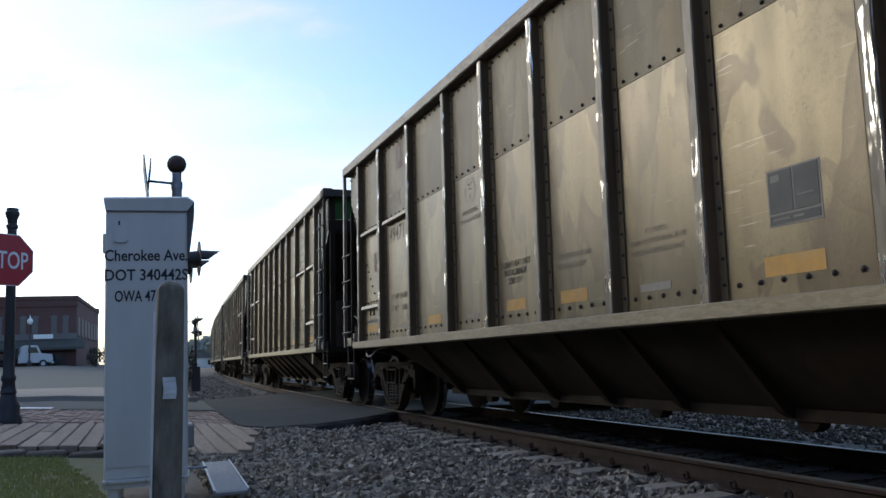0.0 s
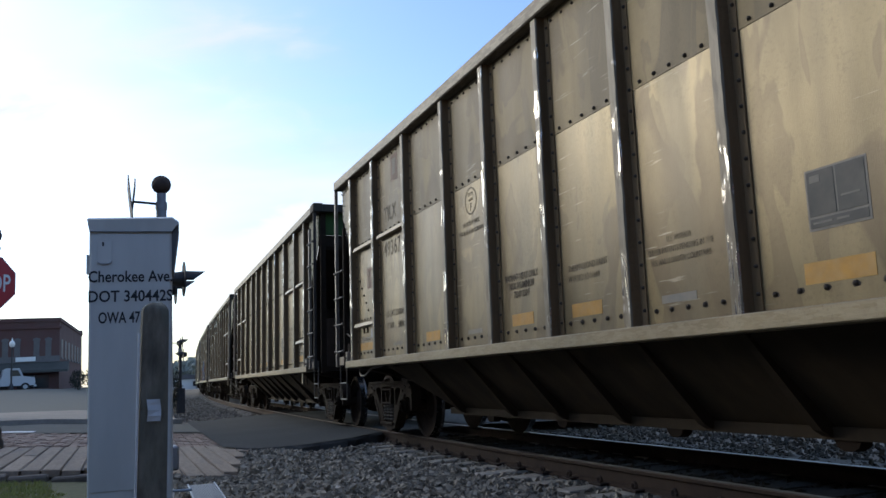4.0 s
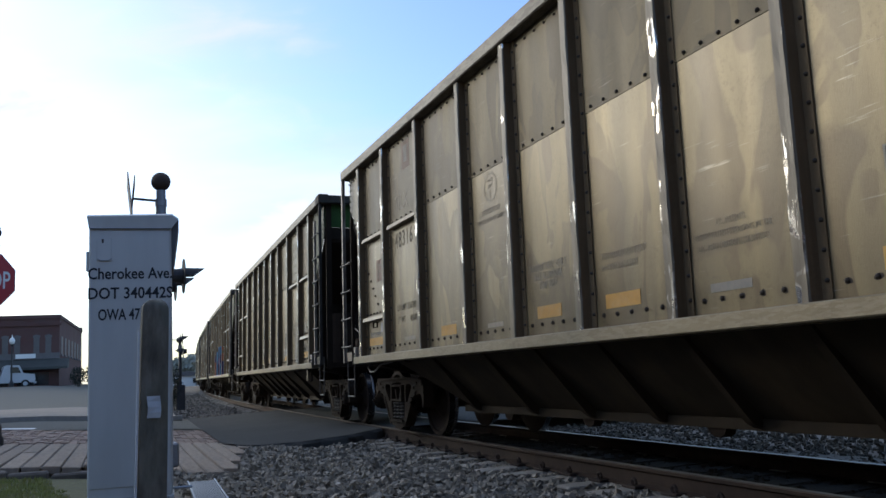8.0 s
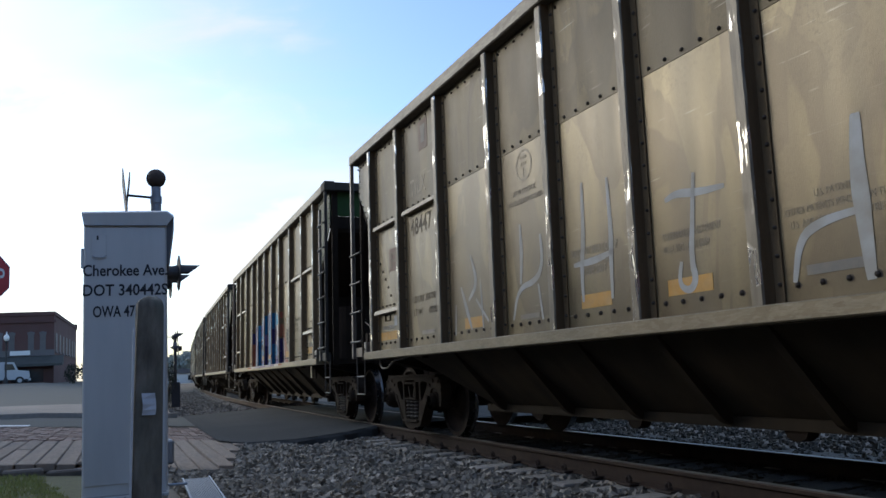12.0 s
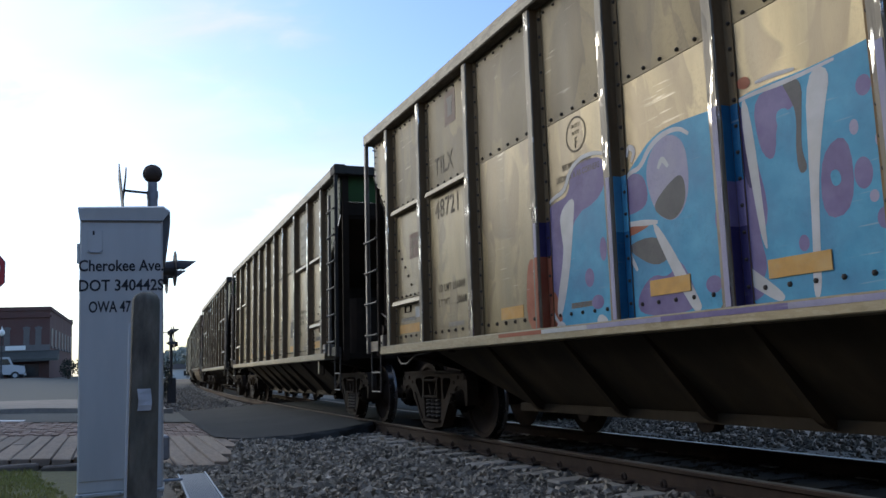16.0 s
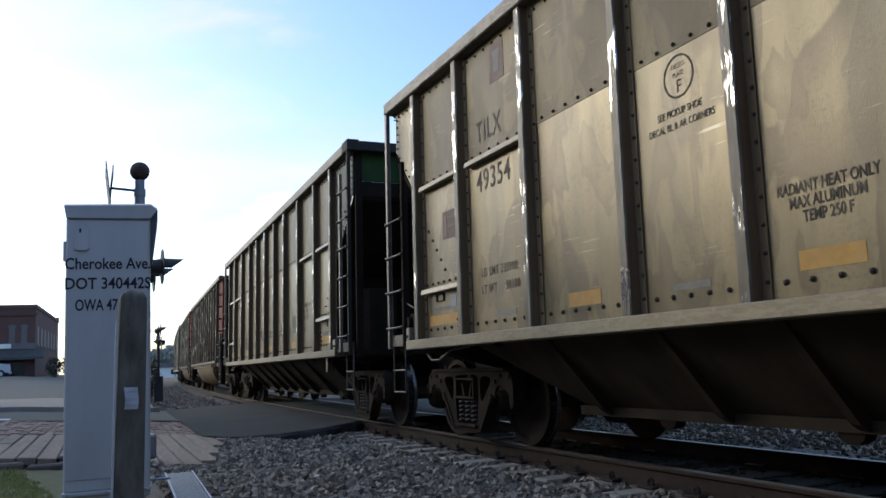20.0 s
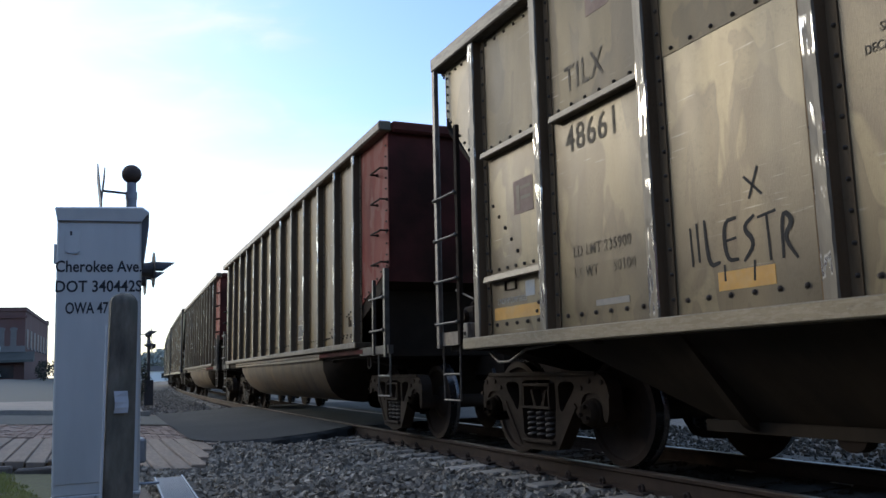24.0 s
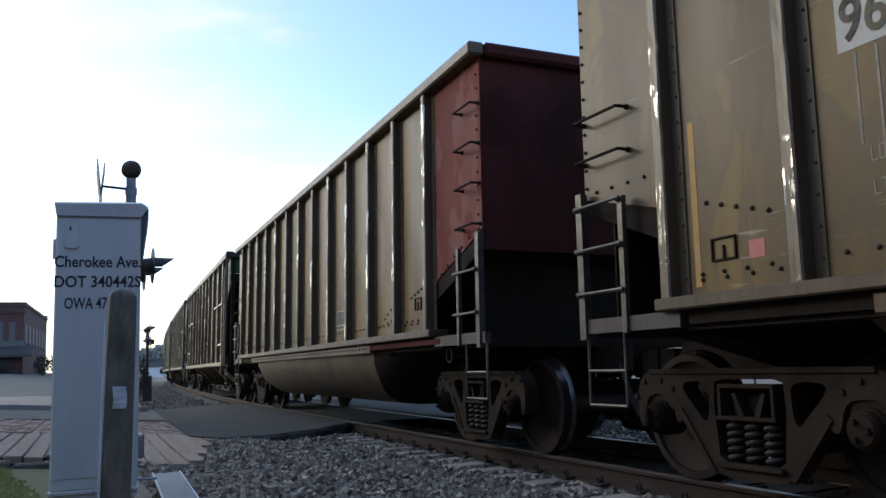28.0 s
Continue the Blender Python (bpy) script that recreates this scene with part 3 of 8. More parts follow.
def lettering(text, size, squeeze=1.0, align="LEFT", bold=0.0, space=1.0):
    """A flat mesh of words in Blender's built-in font, standing in the x-z plane and facing -y."""
    key = (text, size, squeeze, align, bold, space)
    if key not in _letters:
        cu = bpy.data.curves.new("lettering", "FONT")
        cu.body, cu.size, cu.align_x, cu.extrude, cu.offset, cu.resolution_u = text, size, align, 0.0005, bold, 3
        cu.space_character = space
        ob = bpy.data.objects.new("lettering", cu)
        scene.collection.objects.link(ob)
        me = bpy.data.meshes.new_from_object(ob.evaluated_get(bpy.context.evaluated_depsgraph_get()))
        bpy.data.objects.remove(ob)
        me.transform(Matrix.Rotation(radians(90), 4, "X") @ Matrix.Diagonal((squeeze, 1, 1, 1)))
        me.materials.clear()
        _letters[key] = me
    return _letters[key]


def words(text, size, mat, parent, x, y, z, squeeze=1.0, align="LEFT", bold=-0.0008, name="lettering", turn=0.0, space=1.0):
    me = lettering(text, size, squeeze, align, bold, space).copy()
    me.materials.append(mat)
    return part(name, me, None, parent, at=pose(x, y, z, 0, 0, turn))


# ---- the track's line: arc s away from the camera, offset l to the camera's side ----
KAPPA_S, KAPPA = (0, 25, 50, 80, 110, 170), (-0.0042, -0.0013, -0.0009, -0.0004, -0.0006, -0.0012)
HEAD0, SIDE0, CANT = 25.19, 5.559, 1.26


def make_line():
    s = np.arange(-60, 330, 0.5)
    th = np.cumsum(np.interp(s, KAPPA_S, KAPPA)) * 0.5
    th = th - np.interp(0, s, th) + radians(HEAD0)
    x, y = np.cumsum(-np.sin(th)) * 0.5, np.cumsum(np.cos(th)) * 0.5
    return s, x - np.interp(0, s, x) + SIDE0, y - np.interp(0, s, y), th


LINE_S, LINE_X, LINE_Y, LINE_TH = make_line()


def spot(s, l, z=0.0):
    """The place at arc s, l metres to the camera's side of the track's middle."""
    th = np.interp(s, LINE_S, LINE_TH)
    return Vector((float(np.interp(s, LINE_S, LINE_X) - math.cos(th) * l), float(np.interp(s, LINE_S, LINE_Y) - math.sin(th) * l), z))


def heading(s):
    return float(np.interp(s, LINE_S, LINE_TH))


def ground_z(l):
    """The lie of the land across the track."""
    return float(np.interp(l, (-60, -6, -2.6, -1.6, 1.4, 2.2, 3, 7, 80, 300), (-0.3, -0.3, -0.28, -0.21, -0.21, -0.2, -0.13, 0.17, 1.45, 1.9)))


def road_z(l):
    return float(np.interp(l, (-60, -8, -3, -0.9, 0.9, 3, 7, 80, 300), (-0.25, -0.2, -0.08, -0.012, -0.012, -0.09, 0.185, 1.465, 1.92)))


def sheet(name, s_range, l_range, ns, nl, height, mat, label="", lift=0.0, parent=None):
    """A sheet laid over the land between two arcs and two offsets."""
    m = Mesh()
    for i in range(ns + 1):
        for j in range(nl + 1):
            s = s_range[0] + (s_range[1] - s_range[0]) * i / ns
            l = l_range[0] + (l_range[1] - l_range[0]) * j / nl
            m.v.append(tuple(spot(s, l, height(l) + lift)))
    m.f = [(i * (nl + 1) + j, (i + 1) * (nl + 1) + j, (i + 1) * (nl + 1) + j + 1, i * (nl + 1) + j + 1)[::-1] for i in range(ns) for j in range(nl)]
    ob = new(name, m.data(name, mat, True))
    if parent:
        ob.parent = parent
    return tagged(ob, label, kind="structure")


# ---- ground, road, crossing, pavement ----
def build_ground():
    def axis(lo, hi, step, far):
        near = list(np.arange(lo, hi + 1e-6, step))
        out, d, w = [], step, 0
        while w < far:
            d *= 1.45
            w += d
            out.append(w)
        return np.array([lo - w for w in out[::-1]] + near + [hi + w for w in out])

    xs, ys = axis(-26, 12, 0.6, 2500), axis(-8, 60, 0.8, 2500)
    gx, gy = np.meshgrid(xs, ys, indexing="ij")
    px, py = gx.ravel(), gy.ravel()
    lx, ly, lt = LINE_X[::2], LINE_Y[::2], LINE_TH[::2]
    j = np.argmin((px[:, None] - lx[None]) ** 2 + (py[:, None] - ly[None]) ** 2, axis=1)
    off = -(px - lx[j]) * np.cos(lt[j]) - (py - ly[j]) * np.sin(lt[j])
    arc = LINE_S[::2][j]
    dip = np.where((arc > 4.5) & (arc < 13.0) & (off > 4.9) & (off < 14), 0.17, 0.0)     # the lawn lies below the pavement
    m = Mesh()
    m.v = [(x, y, ground_z(l) - dd + 0.02 * noise.noise((x * 0.7, y * 0.7, 0)) * (1 if abs(l) > 3 else 0.3)) for x, y, l, dd in zip(px.tolist(), py.tolist(), off.tolist(), dip.tolist())]
    ny = len(ys)
    m.f = [(i * ny + k, (i + 1) * ny + k, (i + 1) * ny + k + 1, i * ny + k + 1) for i in range(len(xs) - 1) for k in range(ny - 1)]
    tagged(new("ground", m.data("ground", DIRT, True)), "grey gravelly dirt ground beside the railway", kind="structure")


build_ground()
sheet("ballast_bed", (-22, 200), (-2.5, 2.6), 150, 8, ground_z, BALLAST, "bed of crushed grey stone under the track", 0.03)
sheet("ballast_bed", (-22, 16), (-0.68, 0.68), 40, 2, ground_z, COAL_AND_SHADE, "stone between the rails, dark with coal and painted train shade", 0.036)
# the street over the track, cut by the two rails
ROAD_A, ROAD_B = 15.7, 26.6


def road_near(l):
    """The crossing asphalt's uneven edge on the camera's side."""
    return float(np.interp(l, (0.83, 1.55, 2.3, 3.0, 3.4), (15.65, 15.08, 14.88, 15.25, 15.7)))


apron = Mesh()
for i in range(13):
    for j in range(13):
        l = 0.83 + (3.4 - 0.83) * j / 12
        apron.v.append(tuple(spot(road_near(l) + (ROAD_B - road_near(l)) * i / 12, l, road_z(l) + 0.012)))
apron.f = [(i * 13 + j, (i + 1) * 13 + j, (i + 1) * 13 + j + 1, i * 13 + j + 1)[::-1] for i in range(12) for j in range(12)]
tagged(new("road", apron.data("road", ASPHALT_NEW, True)), "dark patched asphalt of the level crossing", kind="structure")
sheet("road", (ROAD_A, ROAD_B), (-0.62, 0.62), 12, 4, road_z, ASPHALT_NEW, "dark asphalt between the rails of the crossing", 0.004)
sheet("road", (ROAD_A, ROAD_B), (-12, -0.83), 12, 12, road_z, ASPHALT_NEW, "dark asphalt beyond the rails", 0.012)
sheet("road", (20.3, 24.7), (3.4, 34), 10, 18, road_z, ASPHALT, "worn grey asphalt of the side street", 0.016)
square = Mesh()     # the far square climbs gently towards the shops
for i in range(41):
    for j in range(31):
        s, l = 32.9 + 117.1 * i / 40, 3.75 + 116.0 * j / 30
        rise = float(np.interp(s, (40, 85, 150), (0.0, 1.0, 1.15)) * np.interp(l, (6, 14, 40, 120), (0.0, 1.0, 0.9, 0.3)))
        square.v.append(tuple(spot(s, l, road_z(l) + 0.018 + rise)))
square.f = [(i * 31 + j, (i + 1) * 31 + j, (i + 1) * 31 + j + 1, i * 31 + j + 1)[::-1] for i in range(40) for j in range(30)]
tagged(new("road", square.data("road", ASPHALT, True)), "wide worn grey asphalt street and parking square", kind="structure")
# sloped edge of the crossing asphalt down to the ballast
ramp = Mesh()
for i in range(17):
    l = 0.83 + 2.4 * i / 16
    e = road_near(l)
    ramp.v += [tuple(spot(e + 0.01, l, road_z(l) + 0.012)), tuple(spot(e - 0.05 - 0.03 * math.sin(i * 2.1), l, road_z(l) - 0.03)), tuple(spot(e - 0.09 - 0.05 * math.sin(i * 1.3), l, ground_z(l) + 0.01))]
ramp.f = [(3 * i + j, 3 * i + j + 1, 3 * i + j + 4, 3 * i + j + 3)[::-1] for i in range(16) for j in range(2)]
tagged(new("road_edge", ramp.data("road_edge", ASPHALT_NEW)), "broken dark asphalt edge of the crossing", kind="structure")


# ---- railway track ----
def rail_mesh(l0, s0, s1, step, z0):
    prof = [(-0.07, -0.17), (0.07, -0.17), (0.07, -0.155), (0.012, -0.135), (0.01, -0.045), (0.036, -0.032), (0.037, -0.008), (0.028, 0.0), (-0.028, 0.0), (-0.037, -0.008), (-0.036, -0.032), (-0.01, -0.045), (-0.012, -0.135), (-0.07, -0.155)]
    m, n = Mesh(), len(prof)
    arcs = np.arange(s0, s1 + 0.01, step)
    for s in arcs:
        for a, z in prof:
            m.v.append(tuple(spot(float(s), l0 + a, z + z0)))
    for i in range(len(arcs) - 1):
        for k in range(n):
            k2 = (k + 1) % n
            m.f.append((i * n + k, i * n + k2, (i + 1) * n + k2, (i + 1) * n + k))
            m.mi.append(1 if k in (6, 7, 8) else 0)
    return m


track = thing("railroad_track", "rusty steel rails on weathered ties in crushed stone", "railway track", kind="structure")
part("rail", rail_mesh(0.77, -24, 210, 1.0, 0.014), [RAIL, RAIL_TOP], track, "rusty brown rail with a polished head", smooth=True)
part("rail", rail_mesh(-0.755, -24, 210, 1.0, -0.02), [RAIL, RAIL_TOP], track, "rusty brown rail with a polished head", smooth=True)


def build_ties():
    rng = random.Random(4)
    # tie middles take the dark colour that includes the train's shade
    tie_mesh = Mesh().box(-0.115, 0.115, 0.70, 1.3, -0.16, 0, c=0.012).box(-0.115, 0.115, -1.3, -0.70, -0.16, 0, c=0.012).box(-0.112, 0.112, -0.70, 0.70, -0.16, -0.003, slot=1).data("tie", [TIE, COAL_AND_SHADE])
    plate = Mesh().box(-0.1, 0.1, -0.17, 0.17, 0, 0.022, c=0.005)
    plate_mesh = plate.data("tie_plate", STEEL_RUST)
    anchor = Mesh().box(-0.028, 0.028, -0.075, -0.02, -0.03, 0.005, c=0.006)
    anchor.tube([(0.03 * math.cos(k * 0.7 - 0.6), -0.045, 0.03 + 0.03 * math.sin(k * 0.7 - 0.6)) for k in range(8)], 0.013, 6)
    anchor = anchor.data("rail_clip", STEEL_RUST)
    s = -4.0
    far = Mesh()
    while s < 130:
        if not (ROAD_A - 0.4 < s < ROAD_B + 0.3):
            p = spot(s, rng.uniform(-0.05, 0.05), -0.158)
            if s < 40:
                part("tie", tie_mesh, None, track, at=Matrix.Translation(p) @ Matrix.Rotation(heading(s) + radians(90) + rng.uniform(-0.02, 0.02), 4, "Z"))
                for l in (0.755, -0.755):
                    q = spot(s, l, -0.172 + 0.02 * l / 0.755)
                    part("tie_plate", plate_mesh, None, track, at=Matrix.Translation(q) @ Matrix.Rotation(heading(s) + radians(90), 4, "Z"))
                if s < 16:
                    q = spot(s - 0.02, 0.755 + 0.075, -0.135)
                    part("rail_clip", anchor, None, track, at=Matrix.Translation(q) @ Matrix.Rotation(heading(s) - radians(90), 4, "Z"))
            else:
                far.box(-0.11, 0.11, -1.3, 1.3, -0.1, 0, m=Matrix.Translation(p) @ Matrix.Rotation(heading(s) + radians(90), 4, "Z"))
        s += 0.535
    part("far_ties", far, TIE, track, kind="stuff")


build_ties()


def over_tie(s, l):
    """Whether a place lies on a tie's bare end."""
    return abs(l) < 1.33 and abs((s + 4.0 + 0.2675) % 0.535 - 0.2675) < 0.135


def stones(name, s_range, l_range, count, size, seed, label, skip=None, mat=None):
    """Loose crushed stone, strewn over the bed as small broken lumps."""
    rng = np.random.default_rng(seed)
    base = np.array([(x, y, z) for x in (-.62, .62) for y in (-.62, .62) for z in (-.62, .62)])
    faces = np.array([(0, 1, 3), (0, 3, 2), (4, 6, 7), (4, 7, 5), (0, 4, 5), (0, 5, 1), (2, 3, 7), (2, 7, 6), (0, 2, 6), (0, 6, 4), (1, 5, 7), (1, 7, 3)])
    verts, tris = [], []
    k = 0
    for _ in range(count):
        s, l = rng.uniform(*s_range), rng.uniform(*l_range)
        if (skip and skip(s, l)) or (over_tie(s, l) and rng.uniform() < (0.95 if l > 0.8 else 0.45)):
            continue
        p = spot(s, l)
        z = ground_z(l) + 0.022 + 0.012 * rng.standard_normal() + 0.03 * noise.noise((p.x * 1.3, p.y * 1.3, 4))
        r = size * rng.uniform(0.55, 1.35)
        q = base * r * rng.uniform(0.6, 1.25, 3) + 0.24 * r * rng.standard_normal(base.shape)
        tilt = Euler(rng.uniform(-0.6, 0.6, 3).tolist()).to_matrix()
        q = q @ np.array(tilt)
        a = rng.uniform(0, 6.28)
        c, d = math.cos(a), math.sin(a)
        q = q @ np.array([[c, d, 0], [-d, c, 0], [0, 0, 1]]) + np.array([p.x, p.y, z])
        verts.append(q)
        tris.append(faces + k)
        k += 8
    v, f = np.concatenate(verts), np.concatenate(tris)
    me = bpy.data.meshes.new(name)
    me.from_pydata(v.tolist(), [], f.tolist())
    me.materials.append(mat or STONE_LOOSE)
    tagged(new(name, me), label, "gravel", kind="stuff")


def stone_material(source, name):
    m = source.copy()
    m.name = name
    nt = m.node_tree
    bsdf = nt.nodes["Principled BSDF"]
    src = bsdf.inputs["Base Color"].links[0].from_socket
    g = nt.nodes.new("ShaderNodeNewGeometry")
    r = nt.nodes.new("ShaderNodeMapRange")
    r.inputs["To Min"].default_value, r.inputs["To Max"].default_value = 0.38, 1.75
    nt.links.new(g.outputs["Random Per Island"], r.inputs[0])
    h = nt.nodes.new("ShaderNodeHueSaturation")
    nt.links.new(r.outputs[0], h.inputs["Value"])
    nt.links.new(src, h.inputs["Color"])
    nt.links.new(h.outputs[0], bsdf.inputs["Base Color"])
    return m


STONE_LOOSE = stone_material(STONE, "loose_ballast_stone")
STONE_BROWN = stone_material(material("brown_ballast_stone", (0.20, 0.175, 0.145), (0.11, 0.095, 0.078), 0.9, 0.0, 18.0, 0.9, 0.5, 60, stain=(0.25, 0.21, 0.165), stain_amount=0.6, coarse=6), "loose_brown_stone")
# far shoulder stone: its base colour is lowered to stand for train shade
STONE_SHADED = stone_material(material("shaded_ballast_stone", (0.082, 0.070, 0.054), (0.037, 0.0315, 0.024), 0.9, 0.0, 18.0, 0.9, 0.5, 60, stain=(0.112, 0.094, 0.070), stain_amount=0.5, coarse=9), "loose_sooty_stone")


# ---- brick pavement and lawn ----
def pave_edge(s):
    """The pavement's ragged edge towards the ballast."""
    return float(np.interp(s, (10.5, 13.2, 14.8, 16.1, 20), (3.9, 3.48, 3.2, 2.98, 3.03)))


def pave_near(l):
    """Where the paving begins on the camera's side."""
    return float(np.interp(l, (3.75, 4.25, 4.6, 5.2, 12), (10.9, 11.3, 12.1, 12.35, 12.45)))


def pave_z(l):
    return ground_z(l) + 0.035


def on_pavement(s, l):
    return pave_edge(s) - 0.05 < l < 11.5 and pave_near(l) < s < 20.2


stones("ballast_near", (4.2, 15.9), (0.86, 4.4), 23000, 0.031, 1, "loose crushed grey stone along the near rail", lambda s, l: on_pavement(s, l) or s > road_near(l) - 0.1)
stones("ballast_behind", (-6, 4.2), (0.86, 3.2), 5000, 0.031, 6, "loose crushed grey stone along the track behind")
stones("ballast_middle", (-3, 15.9), (-0.66, 0.66), 4500, 0.029, 2, "crushed stone between the rails, dark with coal and painted train shade", mat=COAL_AND_SHADE)
stones("ballast_beyond", (-6, 15.9), (-1.75, -0.85), 3200, 0.031, 3, "crushed stone beyond the far rail, dark with coal and painted train shade", mat=COAL_AND_SHADE)
stones("ballast_shoulder", (-6, 15.9), (-4.2, -1.65), 6200, 0.031, 8, "grey crushed stone on the far shoulder, coloured darker for the train's shade", mat=STONE_SHADED)
stones("ballast_far", (26.7, 75), (0.9, 3.6), 7500, 0.04, 5, "coarse brownish stone beside the track past the crossing", mat=STONE_BROWN)

pavement = thing("pavement", "weathered red-brown brick pavement by the crossing", "pavement", kind="structure")
bed = Mesh()
for s0, s1, la, lb in ((11.0, 12.4, 3.6, 4.5), (12.4, 20.2, 2.95, 11.5)):
    n = 14
    k = len(bed.v)
    for i in range(n + 1):
        for l in np.linspace(la, lb, 6):
            s = s0 + (s1 - s0) * i / n
            bed.v.append(tuple(spot(s, max(float(l), pave_edge(s) + 0.05), pave_z(float(l)) - 0.018)))
    bed.f += [tuple(k + q for q in (i * 6 + j, (i + 1) * 6 + j, (i + 1) * 6 + j + 1, i * 6 + j + 1))[::-1] for i in range(n) for j in range(5)]
part("paving_bed", bed, MORTAR, pavement)

# ---- signal case, its post, plate ----
def facing(x, y, z, turn=0.0):
    """A pose that faces the eye's place from x, y."""
    return pose(x, y, z, 0, 0, math.degrees(math.atan2(-x, y)) + turn)


FLAP = material("shade_grey_flap", (0.12, 0.125, 0.13), (0.07, 0.072, 0.075), 0.6, 0.1, 8, 0.7, 0.1)
RUSTY_BELL = material("rusty_bell", (0.085, 0.058, 0.045), (0.05, 0.034, 0.027), 0.75, 0.0, 20, 0.8, 0.2, spec=0.2)


def build_case():
    case = thing("signal_case", "tall pale grey steel signal case with black lettering", "signal case", at=facing(-2.345, 5.78, 0.10, -3))
    w, d, h = 0.276, 0.5, 2.035
    part("cabinet_body", Mesh().box(-w, w, 0, d, 0.06, h - 0.09, c=0.01), CASE, case)
    # sheet roof: turned-down front lip, ridge, overhang past both sides
    roof = Mesh()
    for x, lift in ((-w - 0.014, 0.0), (w + 0.004, 0.012), (w + 0.05, -0.022)):
        for y, z in ((-0.012, h - 0.10), (-0.022, h - 0.015), (0.03, h + 0.005), (d / 2, h + 0.03), (d + 0.03, h), (d + 0.03, h - 0.10)):
            roof.v.append((x if z > h - 0.05 else max(min(x, w), -w), y, z + (lift if z > h - 0.05 else 0.0)))
    roof.f = [(6 * i + j, 6 * i + j + 1, 6 * i + j + 7, 6 * i + j + 6) for i in range(2) for j in range(5)] + [tuple(range(6)), tuple(range(12, 18))[::-1]]
    roof.mi = [0] * len(roof.f)
    part("roof", roof, CASE, case)
    # the case's shaded right side is put in as a dark grey flap
    part("side_flap", Mesh().prism([(w + 0.001, h - 0.02), (w + 0.03, h - 0.02), (w + 0.052, h - 0.03), (w + 0.046, h - 0.10), (w + 0.012, h - 0.38), (w + 0.001, h - 0.38)], "y", 0.012, d), FLAP, case, "side flap coloured dark for the case's shaded side")
    part("roof_seam", Mesh().box(-w + 0.002, w - 0.002, -0.016, -0.011, h - 0.104, h - 0.099), FLAP, case)
    door = part("door", Mesh().box(-w + 0.012, w - 0.012, -0.006, 0.0, 0.14, h - 0.115, c=0.002), CASE, case)
    part("vent_cover", Mesh().box(-w + 0.05, -w + 0.15, -0.011, -0.006, h - 0.33, h - 0.17, c=0.003), CASE, door)
    part("keyhole", Mesh().box(-w + 0.085, -w + 0.098, -0.012, -0.006, h - 0.205, h - 0.175), DARK, door)
    part("latch", Mesh().tube([(-w + 0.055, -0.01, h - 0.315), (-w + 0.075, -0.014, h - 0.33), (-w + 0.13, -0.014, h - 0.33), (-w + 0.15, -0.01, h - 0.315)], 0.004, 5), GALV, door)
    part("hinge", Mesh().box(-w - 0.02, -w, 0.02, 0.06, h - 0.40, h - 0.26, c=0.004), CASE, case)
    base = Mesh().box(-w - 0.008, w + 0.008, -0.02, d + 0.02, 0.035, 0.06, c=0.004).box(-w, w, 0.0, d, 0.0, 0.035)
    part("base_flange", base, CASE, case)
    for x in (-w + 0.06, w - 0.06):
        for y in (0.06, d - 0.06):
            part("leg", Mesh().box(x - 0.035, x + 0.035, y - 0.035, y + 0.035, -0.2, 0.0), CASE, case)
    for x in (-w + 0.03, 0.0, w - 0.03):
        part("bolt", Mesh().rod((x, -0.03, 0.048), (x, 0.0, 0.048), 0.009, 6), GALV, case)
    for i, (txt, z, x, size, sq) in enumerate((("Cherokee Ave.", 1.575, 0.0, 0.112, 0.82), ("DOT 340442S", 1.435, 0.0, 0.112, 0.855), ("OWA 47", 1.285, -0.06, 0.110, 0.66))):
        words(txt, size, CASE_DARK, case, x if i < 2 else -w + 0.062, -0.0075, z, sq, "CENTER" if i < 2 else "LEFT", 0.0020)
    part("foot_rod", Mesh().rod((w, 0.05, 0.1), (w + 0.13, 0.03, 0.1), 0.01, 6), GALV, case)


build_case()


def build_post():
    p = thing("wooden_post", "weathered grey timber post with a worn top", "post", at=facing(-1.645, 4.3, 0.0, 4) @ pose(0, 0, 0, 0, 1.2, 0))
    m = Mesh()
    rings = [(-0.15, 0.078), (0.6, 0.076), (1.1, 0.0735), (1.30, 0.072), (1.328, 0.070), (1.348, 0.058), (1.364, 0.032)]
    pts = 16
    for z, r in rings:
        for i in range(pts):
            a = 2 * math.pi * i / pts + math.pi / 4
            k = 1.0 / max(abs(math.cos(a)), abs(math.sin(a))) * 0.95
            k = min(k, 1.25)
            n = 1 + 0.035 * noise.noise((3 * math.cos(a), 3 * math.sin(a), z * 3))
            m.v.append((r * k * n * math.cos(a), r * k * n * math.sin(a), z + (0.012 * noise.noise((a, z, 2)) if z > 1.2 else 0)))
    for j in range(len(rings) - 1):
        for i in range(pts):
            i2 = (i + 1) % pts
            m.f.append((j * pts + i, j * pts + i2, (j + 1) * pts + i2, (j + 1) * pts + i))
    m.f.append(tuple((len(rings) - 1) * pts + i for i in range(pts)))
    m.mi = [0] * len(m.f)
    part("timber", m, WOOD_POST, p, smooth=True)
    tag = Mesh()
    for i in range(5):
        for x in (-0.035, 0.03):
            tag.v.append((x + 0.004 * math.sin(i), -0.083 - 0.006 * math.sin(i * 1.3 + x * 20), 0.755 + 0.11 * i / 4))
    tag.f = [(2 * i, 2 * i + 1, 2 * i + 3, 2 * i + 2) for i in range(4)]
    tag.mi = [0] * 4
    part("paper_tag", tag, TAG, p, "torn pale paper tag stapled on")
    part("edge_strip", Mesh().box(-0.084, -0.074, -0.075, -0.045, -0.1, 1.2), TAG, p)


build_post()
